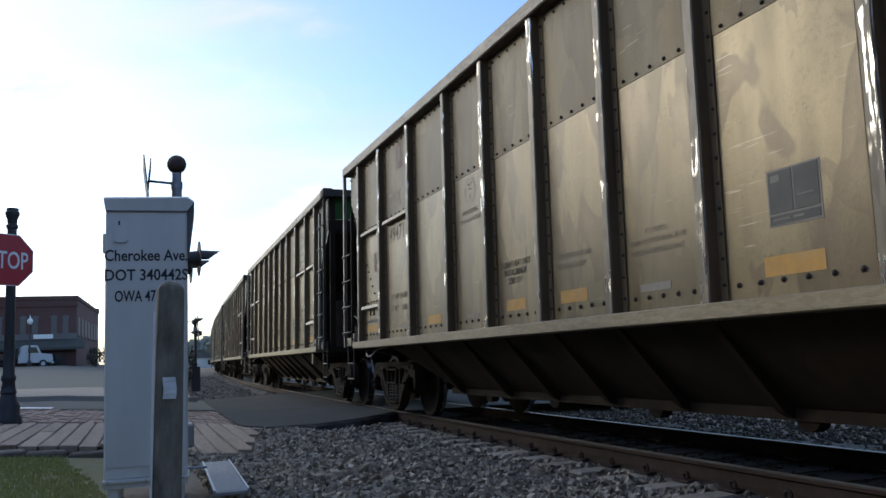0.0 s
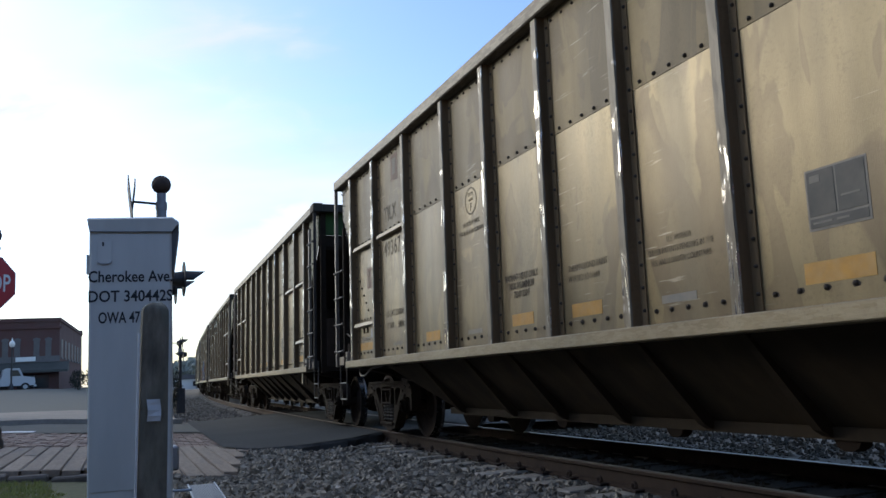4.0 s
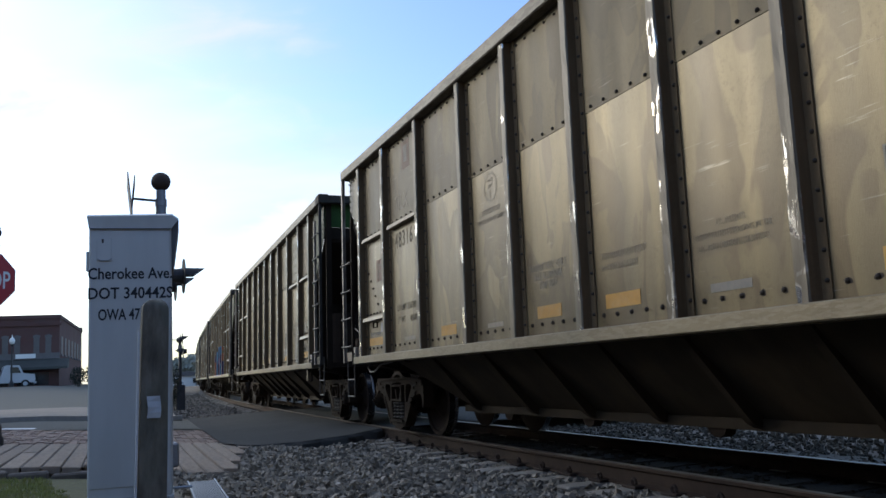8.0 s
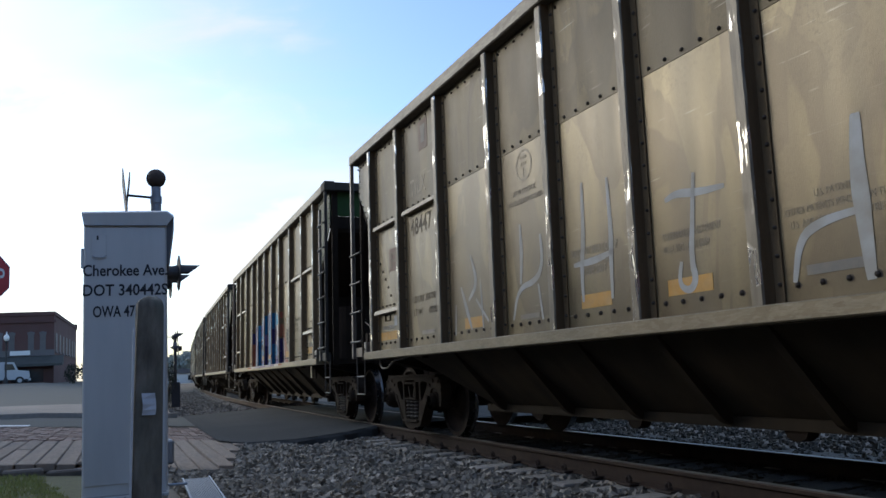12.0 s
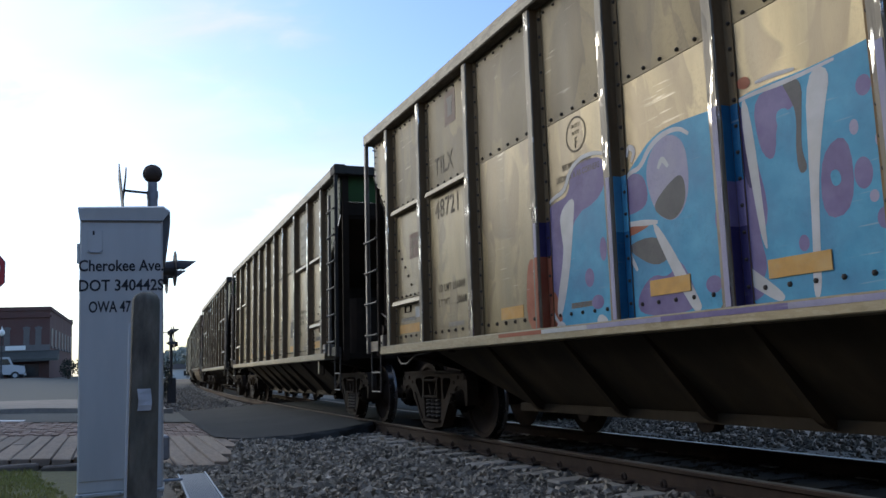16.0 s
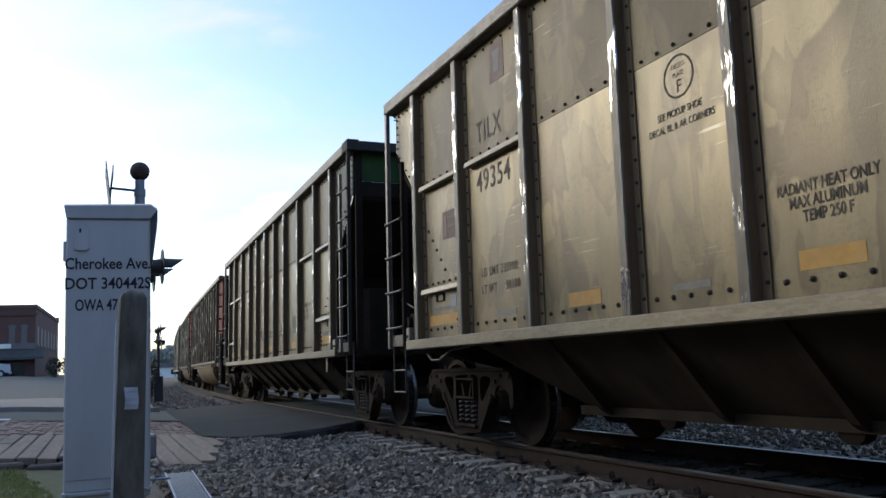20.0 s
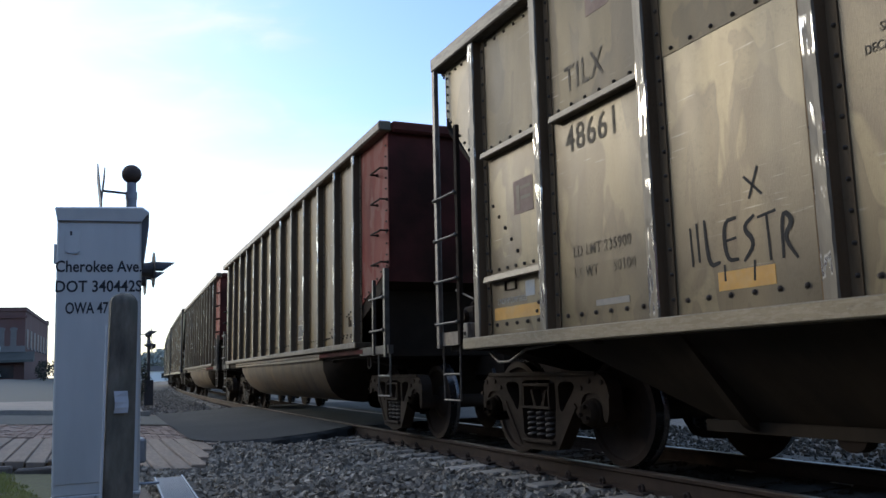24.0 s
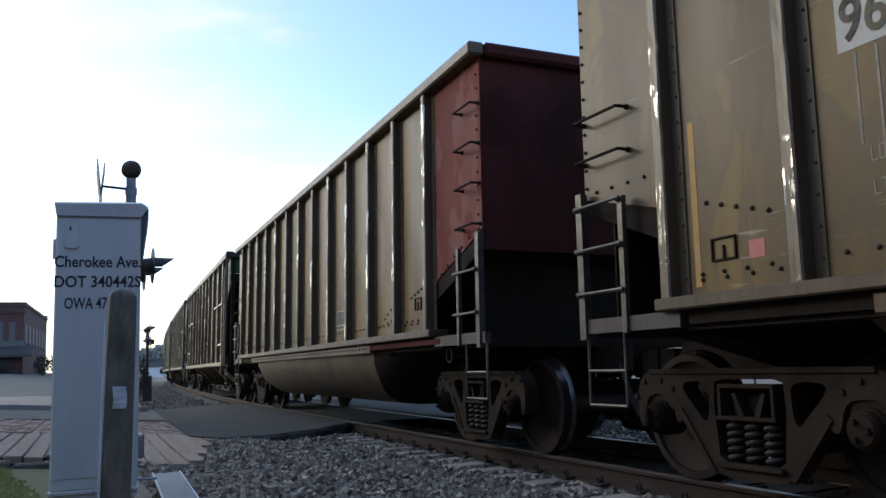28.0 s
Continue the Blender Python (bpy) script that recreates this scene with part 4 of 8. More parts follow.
STEP_GREY = material("dull_step_metal", (0.27, 0.28, 0.29), (0.19, 0.20, 0.205), 0.55, 0.4, 14, 0.7, 0.1)
plate = thing("metal_step", "galvanised ribbed metal step plate on the gravel", "step", at=pose(-1.93, 6.17, 0.10, 0, 0, 21))
part("plate", Mesh().box(-0.108, 0.108, -0.87, 0.87, -0.012, 0.012, c=0.004), STEP_GREY, plate)
for x in (-0.105, 0.105):
    part("rim", Mesh().box(x - 0.006, x + 0.006, -0.87, 0.87, 0.012, 0.024), GALV, plate)
for i in range(17):
    part("rib", Mesh().box(-0.0825 + 0.0105 * i - 0.002, -0.0825 + 0.0105 * i + 0.002, -0.84, 0.84, 0.012, 0.016), STEP_GREY, plate)
for x, y in ((-0.07, 0.75), (0.07, 0.75), (-0.07, -0.75), (0.07, -0.75)):
    part("leg", Mesh().box(x - 0.015, x + 0.015, y - 0.015, y + 0.015, -0.16, -0.012), GALV, plate)


# ---- crossing signals ----
def flasher(parent, x, y, z, turn, r=0.085):
    """A flashing lamp: round backboard, housing, hooded visor on the far side."""
    at = pose(x, y, z, 0, 0, turn)
    lamp = part("flasher", Mesh().rod((0, 0.02, 0), (0, 0.14, 0), r, 16, r2=r * 0.8), DARK, parent, "dark flashing light unit", at=at)
    part("backboard", Mesh().lathe([(0.01, 0), (r * 2.2, 0), (r * 2.2, 0.008), (0.01, 0.008)], pose(0, 0.015, 0, 90), 20), DARK, lamp)
    visor = Mesh()
    n = 10
    for i in range(n + 1):
        a = math.pi * (i / n)
        for yy, k in ((0.0, 1.05), (-0.21 * (0.45 + 0.55 * math.sin(a)), 0.98)):
            visor.v.append((r * k * math.cos(a), yy, r * k * math.sin(a)))
    visor.f = [(2 * i, 2 * i + 1, 2 * i + 3, 2 * i + 2) for i in range(n)]
    visor.mi = [0] * n
    part("visor", visor, DARK, lamp, smooth=True)
    return lamp


def crossing_signal(x, y, z0, turn, height, bell=True, drop=1.0):
    mast = MAST if bell else DARK
    sig = thing("crossing_signal", "grey railroad crossing signal mast with bell, crossbuck and flashers", "crossing signal", "crossing signals", at=pose(x, y, z0, 0, 0, turn))
    part("mast", Mesh().lathe([(0.055, 0), (0.055, height - 0.28), (0.062, height - 0.28), (0.062, height - 0.2), (0.05, height - 0.2), (0.05, height - 0.1), (0.01, height - 0.1)], Matrix.Identity(4), 14), mast, sig, smooth=True)
    part("base", Mesh().box(-0.16, 0.16, -0.16, 0.16, 0, 0.25 if bell else 0.9, c=0.02), mast, sig)
    if bell:
        b = part("bell", Mesh().ball((0, 0, height), 0.10, 18, squash=0.95), RUSTY_BELL, sig, "round rusty brown bell on the mast top", smooth=True)
        part("bell_rim", Mesh().lathe([(0.07, -0.02), (0.103, -0.02), (0.103, 0.02), (0.07, 0.02)], pose(0, 0, height, 90, 0, 0), 18), RUSTY_BELL, b)
    cb = part("crossbuck_arm", Mesh().rod((0, 0, height - 0.22), (-0.3, 0, height - 0.2), 0.014, 8), DARK, sig)
    # the blades are backlit: that shade is put into their dark colour
    for a, dx, tip, half in ((42, -0.325, -1.5, 0.43), (-42, -0.295, 3.5, 0.24)):
        blade = Mesh().box(-0.006, 0.006, -half, half, -0.1, 0.1, m=pose(dx, 0, height - 0.2, 0, tip, 0) @ pose(0, 0, 0, a))
        part("crossbuck_blade", blade, DARK, cb)
    arm = part("flasher_arm", Mesh().rod((0.0, -0.45, height - drop - 0.05), (0.0, 0.45, height - drop - 0.05), 0.02, 8), mast, sig)
    part("junction_box", Mesh().box(-0.07, 0.07, -0.09, 0.09, height - drop - 0.14, height - drop + 0.04, c=0.01), MAST, arm)
    for yy in (-0.42, 0.42):
        if bell:
            flasher(sig, 0.2, yy, height - drop, 90)
            flasher(sig, -0.2, yy, height - drop, -90)
        else:
            for dz in (0.25, -0.2):
                flasher(sig, 0.06, yy, height - drop + dz, -90 if dz < 0 else 90, 0.10)
    return sig


crossing_signal(-3.28, 8.92, 0.05, 25, 3.10, drop=1.11)
far_sig = crossing_signal(-10.46, 30.3, -0.05, 24, 2.75, False, 0.45)


# ---- stop sign on an iron lamp pole ----
def build_stop():
    st = thing("stop_sign", "red octagonal stop sign on a black fluted iron post", "stop sign", at=facing(-7.0, 12.13, 0.16))
    prof = [(0.19, 0), (0.19, 0.10), (0.165, 0.14), (0.16, 0.26), (0.12, 0.36), (0.10, 0.44), (0.115, 0.47), (0.10, 0.52), (0.085, 0.62), (0.10, 0.66), (0.10, 0.70), (0.082, 0.74), (0.072, 1.2), (0.066, 2.92), (0.085, 2.94), (0.085, 2.98), (0.066, 3.0), (0.072, 3.07), (0.10, 3.14), (0.10, 3.18), (0.085, 3.20), (0.085, 3.24), (0.01, 3.25)]
    part("post", Mesh().lathe(prof, Matrix.Identity(4), 20), IRON, st, smooth=True)
    r = 0.39 / math.cos(math.pi / 8)

    def octagon(rad):
        return [(rad * math.cos(math.pi / 8 + i * math.pi / 4), rad * math.sin(math.pi / 8 + i * math.pi / 4)) for i in range(8)]
    zc = 2.437
    face = pose(0, 0, 0, 0, 0, 32) @ pose(-0.095, 0, 0)
    part("border", Mesh().prism(octagon(r), "y", -0.090, -0.086, m=face @ pose(0, 0, zc)), SIGN_WHITE, st)
    part("sign_plate", Mesh().prism(octagon(r * 0.965), "y", -0.094, -0.0905, m=face @ pose(0, 0, zc)), STOP_RED, st, "red octagon plate with a white border")
    letters = words("STOP", 0.37, SIGN_WHITE, st, 0, 0, 0, 0.68, "CENTER", 0.004)
    letters.matrix_basis = face @ pose(0, -0.098, zc - 0.13)
    part("bracket", Mesh().box(-0.03, 0.11, -0.085, -0.04, zc - 0.2, zc + 0.2, m=face), IRON, st)


build_stop()
# far kerb and brick walk across the side street
kerb = thing("kerb", "pale concrete kerb and walk across the street", "kerb", kind="structure")
m = Mesh()
for i in range(21):
    l = 3.72 + 30 * i / 20
    z = road_z(l)
    for s, dz in ((24.62, 0.01), (24.64, 0.13), (24.9, 0.135), (24.9, 0.132), (32.9, 0.14), (33.0, 0.0)):
        m.v.append(tuple(spot(s, l, z + dz)))
m.f = [(i * 6 + j, i * 6 + j + 1, (i + 1) * 6 + j + 1, (i + 1) * 6 + j) for i in range(20) for j in range(5)]
m.mi = [1 if j == 3 else 0 for i in range(20) for j in range(5)]
part("walk", m, [CONCRETE, CONCRETE], kerb)
part("kerb_end", Mesh().box(-0.12, 0.12, -0.1, 0.1, 0, 0.14, c=0.02, m=Matrix.Translation(spot(24.75, 3.68, road_z(3.7))) @ Matrix.Rotation(heading(24.7), 4, "Z")), CONCRETE, kerb)
# painted stop line by the kerb
line = Mesh()
for i in range(9):
    for ss in (20.45, 20.95):
        l = 6.55 + 0.5 * i
        line.v.append(tuple(spot(ss, l, road_z(l) + 0.022)))
line.f = [(2 * i, 2 * i + 1, 2 * i + 3, 2 * i + 2)[::-1] for i in range(8)]
line.mi = [0] * 8
tagged(new("road_marking", line.data("road_marking", SIGN_WHITE)), "worn white stop line painted on the asphalt", kind="structure")


# ---- distant street: brick building, lamp, truck, trees ----
HAZE_BRICK = material("distant_brick", (0.105, 0.047, 0.041), (0.080, 0.041, 0.038), 0.9, 0.0, 1.2, 0.7, 0.2, 6, stain=(0.12, 0.075, 0.068), stain_amount=0.5, coarse=0.3)
TRIMM = material("grey_store_band", (0.135, 0.125, 0.125), (0.10, 0.092, 0.092), 0.8, 0.0, 1.5, 0.6, 0.0)
AWNING = material("dark_green_awning", (0.06, 0.062, 0.056), (0.042, 0.044, 0.04), 0.8, 0.0, 2, 0.6, 0.0)
PANE = material("dull_window_glass", (0.10, 0.09, 0.088), (0.145, 0.13, 0.125), 0.6, 0.0, 1.0, 0.6, 0.0)
SHOP = material("dark_shop_glass", (0.02, 0.022, 0.025), (0.05, 0.05, 0.05), 0.12, 0.0, 1.0, 0.6, 0.0)
TRUCK_WHITE = material("white_truck_paint", (0.42, 0.43, 0.45), (0.36, 0.37, 0.39), 0.35, 0.0, 2, 0.4, 0.0)
RUBBER = material("black_rubber", (0.02, 0.02, 0.021), None, 0.8, 0.0, 10, 0.4, 0.1)
SHRUB = material("dark_shrub_leaf", (0.03, 0.036, 0.024), (0.04, 0.046, 0.03), 0.8, 0.0, 3.0, 0.9, 0.0, vary=0.1)
# distance haze is mixed into the pale leaf colour
FOLIAGE = material("hazy_foliage", (0.31, 0.33, 0.30), (0.24, 0.265, 0.23), 0.85, 0.0, 2.0, 0.9, 0.0, vary=0.15)
BARK = material("bark", (0.10, 0.08, 0.06), (0.06, 0.05, 0.04), 0.9, 0.0, 8, 0.8, 0.4)
GLOBE = material("white_lamp_globe", (0.75, 0.75, 0.72), (0.68, 0.68, 0.66), 0.3, 0.0, 4, 0.3, 0.0)


def build_building():
    at = facing(-39.9, 80.9, 1.2, -5.9)
    b = thing("brick_building", "two-storey dark red brick corner building with an awning", "building", at=at)
    W, D, H = 28.0, 24.9, 6.95
    part("wall", Mesh().box(-W, 0, 0, D, -1.0, H), HAZE_BRICK, b)
    part("parapet", Mesh().box(-W - 0.1, 0.1, -0.12, D + 0.1, H - 0.25, H + 0.1), HAZE_BRICK, b)
    part("chimney", Mesh().box(-0.7, 0.12, D - 1.2, D - 0.5, H, H + 0.35), HAZE_BRICK, b)
    part("roof", Mesh().box(-W + 0.3, -0.3, 0.3, D - 0.3, H - 0.6, H - 0.5), TRIMM, b)
    part("store_band", Mesh().box(-W, 0.05, -0.1, 0, 2.75, 3.33), TRIMM, b)
    part("sign_board", Mesh().box(-3.85, -2.1, -0.2, -0.1, 2.86, 3.28), SIGN_WHITE, b)
    part("awning", Mesh().prism([(0, 2.75), (-1.6, 1.95), (-1.6, 1.72), (0, 1.9)], "x", -W, 0.9), AWNING, b, "dark sloping shop awning")
    for i in range(7):
        x = -2.2 - 3.6 * i
        w = part("shop_window", Mesh().box(x - 1.5, x + 1.3, -0.05, 0.02, 0.25, 1.5), SHOP, b)
        part("mullion", Mesh().box(x - 0.04, x + 0.04, -0.08, -0.05, 0.25, 1.5), TRIMM, w)
    for x in (-1.0, -2.05, -3.75, -4.8, -6.9, -8.0, -10.2, -11.3, -13.4, -14.5):
        w = part("window", Mesh().box(x - 0.26, x + 0.26, -0.04, 0.05, 3.35, 4.85), PANE, b)
        part("sill", Mesh().box(x - 0.32, x + 0.32, -0.12, 0, 3.22, 3.35), TRIMM, w)
        part("lintel", Mesh().prism([(x - 0.32, 4.85), (x + 0.32, 4.85), (x + 0.32, 5.05), (x, 5.15), (x - 0.32, 5.05)], "y", -0.09, 0), TRIMM, w)
        part("sash", Mesh().box(x - 0.26, x + 0.26, -0.06, -0.04, 4.06, 4.13), TRIMM, w)
    for i in range(7):
        y = 1.9 + 3.4 * i
        w = part("window", Mesh().box(-0.02, 0.05, y - 0.75, y + 0.75, 3.2, 5.0), PANE, b)
        part("sill", Mesh().box(0, 0.12, y - 0.85, y + 0.85, 3.05, 3.2), TRIMM, w)
        part("sash", Mesh().box(0.05, 0.07, y - 0.75, y + 0.75, 4.06, 4.13), TRIMM, w)
    part("cornice", Mesh().box(-W, 0.16, -0.16, 0, H - 0.95, H - 0.7), HAZE_BRICK, b)


build_building()


def build_truck():
    t = thing("flatbed_truck", "white flatbed truck parked before the brick building", "truck", at=facing(-42.1, 76.9, 1.28, 6) @ Matrix.Scale(0.82, 4))
    part("cab", Mesh().prism([(-1.6, 0.55), (1.9, 0.55), (2.0, 0.9), (1.9, 1.45), (0.75, 1.6), (0.35, 2.5), (-0.9, 2.55), (-1.2, 2.4), (-1.6, 1.2)], "y", -1.1, 1.1), TRUCK_WHITE, t)
    part("side_window", Mesh().prism([(-0.6, 1.65), (0.5, 1.65), (0.2, 2.3), (-0.6, 2.3)], "y", -1.13, -1.1), SHOP, t)
    part("bumper", Mesh().box(1.8, 2.1, -1.1, 1.1, 0.4, 0.65), GALV, t)
    part("flatbed", Mesh().box(-5.6, -1.75, -1.15, 1.15, 0.9, 1.12), RUBBER, t)
    part("headboard", Mesh().box(-1.8, -1.72, -1.1, 1.1, 1.12, 2.2), RUBBER, t)
    part("chassis", Mesh().box(-5.5, 1.6, -0.5, 0.5, 0.45, 0.9), RUBBER, t)
    for x in (0.95, -4.2):
        for y in (-1.0, 1.0):
            wh = part("wheel", Mesh().rod((x, y - 0.15, 0.42), (x, y + 0.15, 0.42), 0.45, 18), RUBBER, t)
            part("rim", Mesh().rod((x, y - 0.17, 0.42), (x, y + 0.17, 0.42), 0.24, 12), GALV, wh)


build_truck()
lamp = thing("street_lamp", "black street lamp with a white globe before the shops", "street lamp", at=facing(-41.6, 75.4, 1.2))
part("post", Mesh().lathe([(0.2, 0), (0.2, 0.5), (0.08, 0.8), (0.06, 3.9), (0.14, 3.95), (0.14, 4.05), (0.01, 4.06)], Matrix.Identity(4), 12), IRON, lamp)
part("globe", Mesh().ball((0, 0, 4.35), 0.25, 12, squash=1.25), GLOBE, lamp, smooth=True)
part("finial", Mesh().rod((0, 0, 4.62), (0, 0, 4.95), 0.09, 8, r2=0.01), GLOBE, lamp)


def build_tree(x, y, z, h, r, seed):
    rng = random.Random(seed)
    t = thing("tree", "hazy green leafy tree at the end of the street", "tree", "distant trees", at=pose(x, y, z))
    trunk = Mesh().rod((0, 0, 0), (0.1, 0, h * 0.5), h * 0.035, 8, r2=h * 0.02)
    for i in range(5):
        a = rng.uniform(0, 6.28)
        trunk.rod((0.05, 0, h * (0.3 + 0.05 * i)), (r * 0.6 * math.cos(a), r * 0.6 * math.sin(a), h * rng.uniform(0.6, 0.85)), h * 0.014, 6, r2=h * 0.004)
    part("trunk", trunk, BARK, t)
    crown = Mesh()
    for i in range(900):
        a, u = rng.uniform(0, 6.28), rng.uniform(-1, 1)
        k = rng.uniform(0.5, 1.0) ** 0.5 * (1 + 0.3 * noise.noise((3 * math.cos(a), 3 * math.sin(a), u * 2 + seed)))
        c = Vector((r * k * math.cos(a) * math.sqrt(1 - u * u), r * k * math.sin(a) * math.sqrt(1 - u * u), h * 0.66 + h * 0.34 * k * u))
        q = Matrix.Translation(c) @ Euler((rng.uniform(0, 6), rng.uniform(0, 6), rng.uniform(0, 6))).to_matrix().to_4x4()
        e = r * rng.uniform(0.06, 0.13)
        crown.add([q @ Vector(p) for p in ((-e, -e * 0.6, 0), (e, -e * 0.5, 0.1 * e), (e * 0.8, e * 0.6, 0), (-e * 0.7, e * 0.7, 0.2 * e))], [(0, 1, 2, 3)])
    part("crown", crown, FOLIAGE, t)


def build_shrub(x, y, z, h, r, seed):
    rng = random.Random(seed)
    t = thing("shrub", "dark leafy shrub beside the street", "shrub", "dark shrubs", at=pose(x, y, z))
    stems = Mesh()
    for i in range(6):
        a = rng.uniform(0, 6.28)
        stems.rod((0, 0, 0), (r * 0.5 * math.cos(a), r * 0.5 * math.sin(a), h * 0.6), h * 0.015, 5, r2=h * 0.006)
    part("stems", stems, BARK, t)
    leaves = Mesh()
    for i in range(700):
        a, u = rng.uniform(0, 6.28), rng.uniform(-1, 1)
        k = rng.uniform(0.3, 1.0) ** 0.5 * (1 + 0.35 * noise.noise((3 * math.cos(a), 3 * math.sin(a), u * 2 + seed)))
        c = Vector((r * k * math.cos(a) * math.sqrt(1 - u * u), r * k * math.sin(a) * math.sqrt(1 - u * u), h * 0.52 + h * 0.48 * k * u))
        q = Matrix.Translation(c) @ Euler((rng.uniform(0, 6), rng.uniform(0, 6), rng.uniform(0, 6))).to_matrix().to_4x4()
        e = r * rng.uniform(0.06, 0.13)
        leaves.add([q @ Vector(p) for p in ((-e, -e * 0.5, 0), (e, -e * 0.4, 0.1 * e), (e * 0.8, e * 0.5, 0), (-e * 0.7, e * 0.6, 0.2 * e))], [(0, 1, 2, 3)])
    part("leaves", leaves, SHRUB, t)


build_shrub(-37.9, 80.6, 1.1, 2.0, 0.75, 21)
build_shrub(-37.0, 82.0, 1.1, 2.3, 0.8, 22)
build_shrub(-10.75, 30.2, -0.1, 1.7, 0.4, 23)


def place(az, dist):
    return -math.sin(radians(az)) * dist, math.cos(radians(az)) * dist


for i, (az, dist, h, r) in enumerate(((16.4, 250, 8.5, 5), (17.2, 230, 8, 4.5), (18.0, 270, 9.5, 6), (18.9, 250, 8, 5), (15.4, 270, 9, 6), (19.8, 260, 7.5, 5))):
    build_tree(*place(az, dist), -0.2, h, r, i)
house = thing("house", "small pale house far down the street", "house", at=facing(*place(18.6, 165), 0.2))
part("wall", Mesh().box(-4, 4, 0, 6, 0, 1.9), GLOBE, house)
part("roof", Mesh().prism([(-4.4, 1.9), (4.4, 1.9), (0, 2.9)], "y", -0.3, 6.3), TRIMM, house)
for x in (-2, 1.5):
    part("window", Mesh().box(x - 0.5, x + 0.5, -0.05, 0.05, 0.6, 1.5), SHOP, house)

def build_wires():
    line = thing("utility_line", "wooden utility poles with sagging cables beyond the track", "utility pole")
    ends = (Vector((10.5, 31, -0.3)), Vector((46, 24, -0.3)))
    for p in ends:
        pole = part("pole", Mesh().lathe([(0.16, 0), (0.11, 10.2), (0.01, 10.25)], Matrix.Translation(p), 12), WOOD_POST, line)
        part("crossarm", Mesh().box(-0.06, 0.06, -1.1, 1.1, 9.2, 9.32, m=Matrix.Translation(p)), WOOD_POST, pole)
    for off, z in ((-1.0, 9.4), (1.0, 9.4), (0.0, 8.6), (0.1, 7.6), (0.0, 6.9), (-0.1, 6.2)):
        pts = []
        for i in range(17):
            t = i / 16
            c = ends[0].lerp(ends[1], t)
            pts.append((c.x, c.y + off, z - 2.6 * t * (1 - t)))
        part("cable", Mesh().tube(pts, 0.014, 5), RUBBER, line)


build_wires()

# unseen brick walls, added behind and beside the camera to block sky and sun
def wall_between(name, a, b, h):
    a, b = Vector((*a, 0)), Vector((*b, 0))
    ob = new(name, Mesh().box(0, (b - a).length, -0.2, 0.2, -0.4, h).data(name, HAZE_BRICK))
    ob.matrix_basis = Matrix.Translation(a) @ Matrix.Rotation(math.atan2(b.y - a.y, b.x - a.x), 4, "Z")
    tagged(ob, "unseen plain brick wall added to hold back light", kind="structure")


wall_between("wall_south", (-25.5, -17), (14, -17), 12.0)
wall_between("wall_west", (-18.5, 24.5), (-25, -16.7), 8.0)


# ---- railcars: x along the car towards its leading end, camera side at -y, z from the rail head ----
POSTS = (-6.215, -5.054, -3.683, -2.307, -1.177, 0.0, 1.177, 2.307, 3.683, 5.054, 6.215)
TUB_POSTS = tuple(-6.14 + 1.0233 * i for i in range(13))
MIDDLE = 0.16      # the car's middle, from the middle post
SKIN = 1.50       # the side sheets' outer face
WHEEL_R = 0.457
AXLE = 0.85


from mathutils import geometry


def bolt(m, x, z, y, r=0.0145, h=0.018):
    """A bolt head on the camera-side face at depth y."""
    k = len(m.v)
    for rr, yy in ((r, y), (r * 0.85, y - h * 0.6), (r * 0.35, y - h)):
        for i in range(6):
            a = i * math.pi / 3
            m.v.append((x + rr * math.cos(a), yy, z + rr * math.sin(a)))
    for j in range(2):
        for i in range(6):
            i2 = (i + 1) % 6
            m.f.append((k + j * 6 + i, k + j * 6 + i2, k + (j + 1) * 6 + i2, k + (j + 1) * 6 + i))
    m.f.append(tuple(k + 12 + i for i in range(6)))
    m.mi += [0] * 13


def smear(m, x, z, y, rx, rz, seed):
    """An uneven flat spot of grease about a bolt."""
    k = len(m.v)
    for i in range(9):
        a = 2 * math.pi * i / 9
        n = 1 + 0.45 * noise.noise((3 * math.cos(a) + seed * 2.3, 3 * math.sin(a), x * 3))
        m.v.append((x + rx * n * math.cos(a), y, z + rz * n * math.sin(a)))
    m.f.append(tuple(k + i for i in range(9)))
    m.mi.append(0)


def post_mesh(z0, z1, face=1.597, wide=0.05, flange=0.125, side=-1, seed=0):
    """A hat-section side post; on the camera's side its face is dented and its bends are worn."""
    y0, y1 = side * (SKIN + 0.002), side * face
    t = side * 0.008
    prof = [(-flange, y0), (-flange, y0 + t), (-wide - 0.005, y0 + t), (-wide, y1 - t * 1.5), (-wide + 0.008, y1), (0.004, y1 - t * 0.15), (wide - 0.010, y1), (wide, y1 - t * 1.5), (wide + 0.005, y0 + t), (flange, y0 + t), (flange, y0)]
    if side > 0:
        return Mesh().prism(prof[::-1], "z", z0, z1)
    rng = random.Random(seed)
    m, n, rings = Mesh(), len(prof), 30
    for i in range(rings + 1):
        z = z0 + (z1 - z0) * i / rings
        for k, (x, y) in enumerate(prof):
            dent = 3 <= k <= 7 and 0 < i < rings
            m.v.append((x + (rng.uniform(-0.002, 0.002) if dent else 0.0), y + (rng.uniform(-0.0022, 0.003) if dent else 0.0), z))
    for i in range(rings):
        for k in range(n):
            k2 = (k + 1) % n
            m.f.append((i * n + k2, i * n + k, (i + 1) * n + k, (i + 1) * n + k2))
            m.mi.append(1 if k in (4, 5) else 2 if k in (3, 6) else 0)
    for i in (0, rings):
        m.f.append(tuple(i * n + k for k in range(n)))
        m.mi.append(0)
    return m


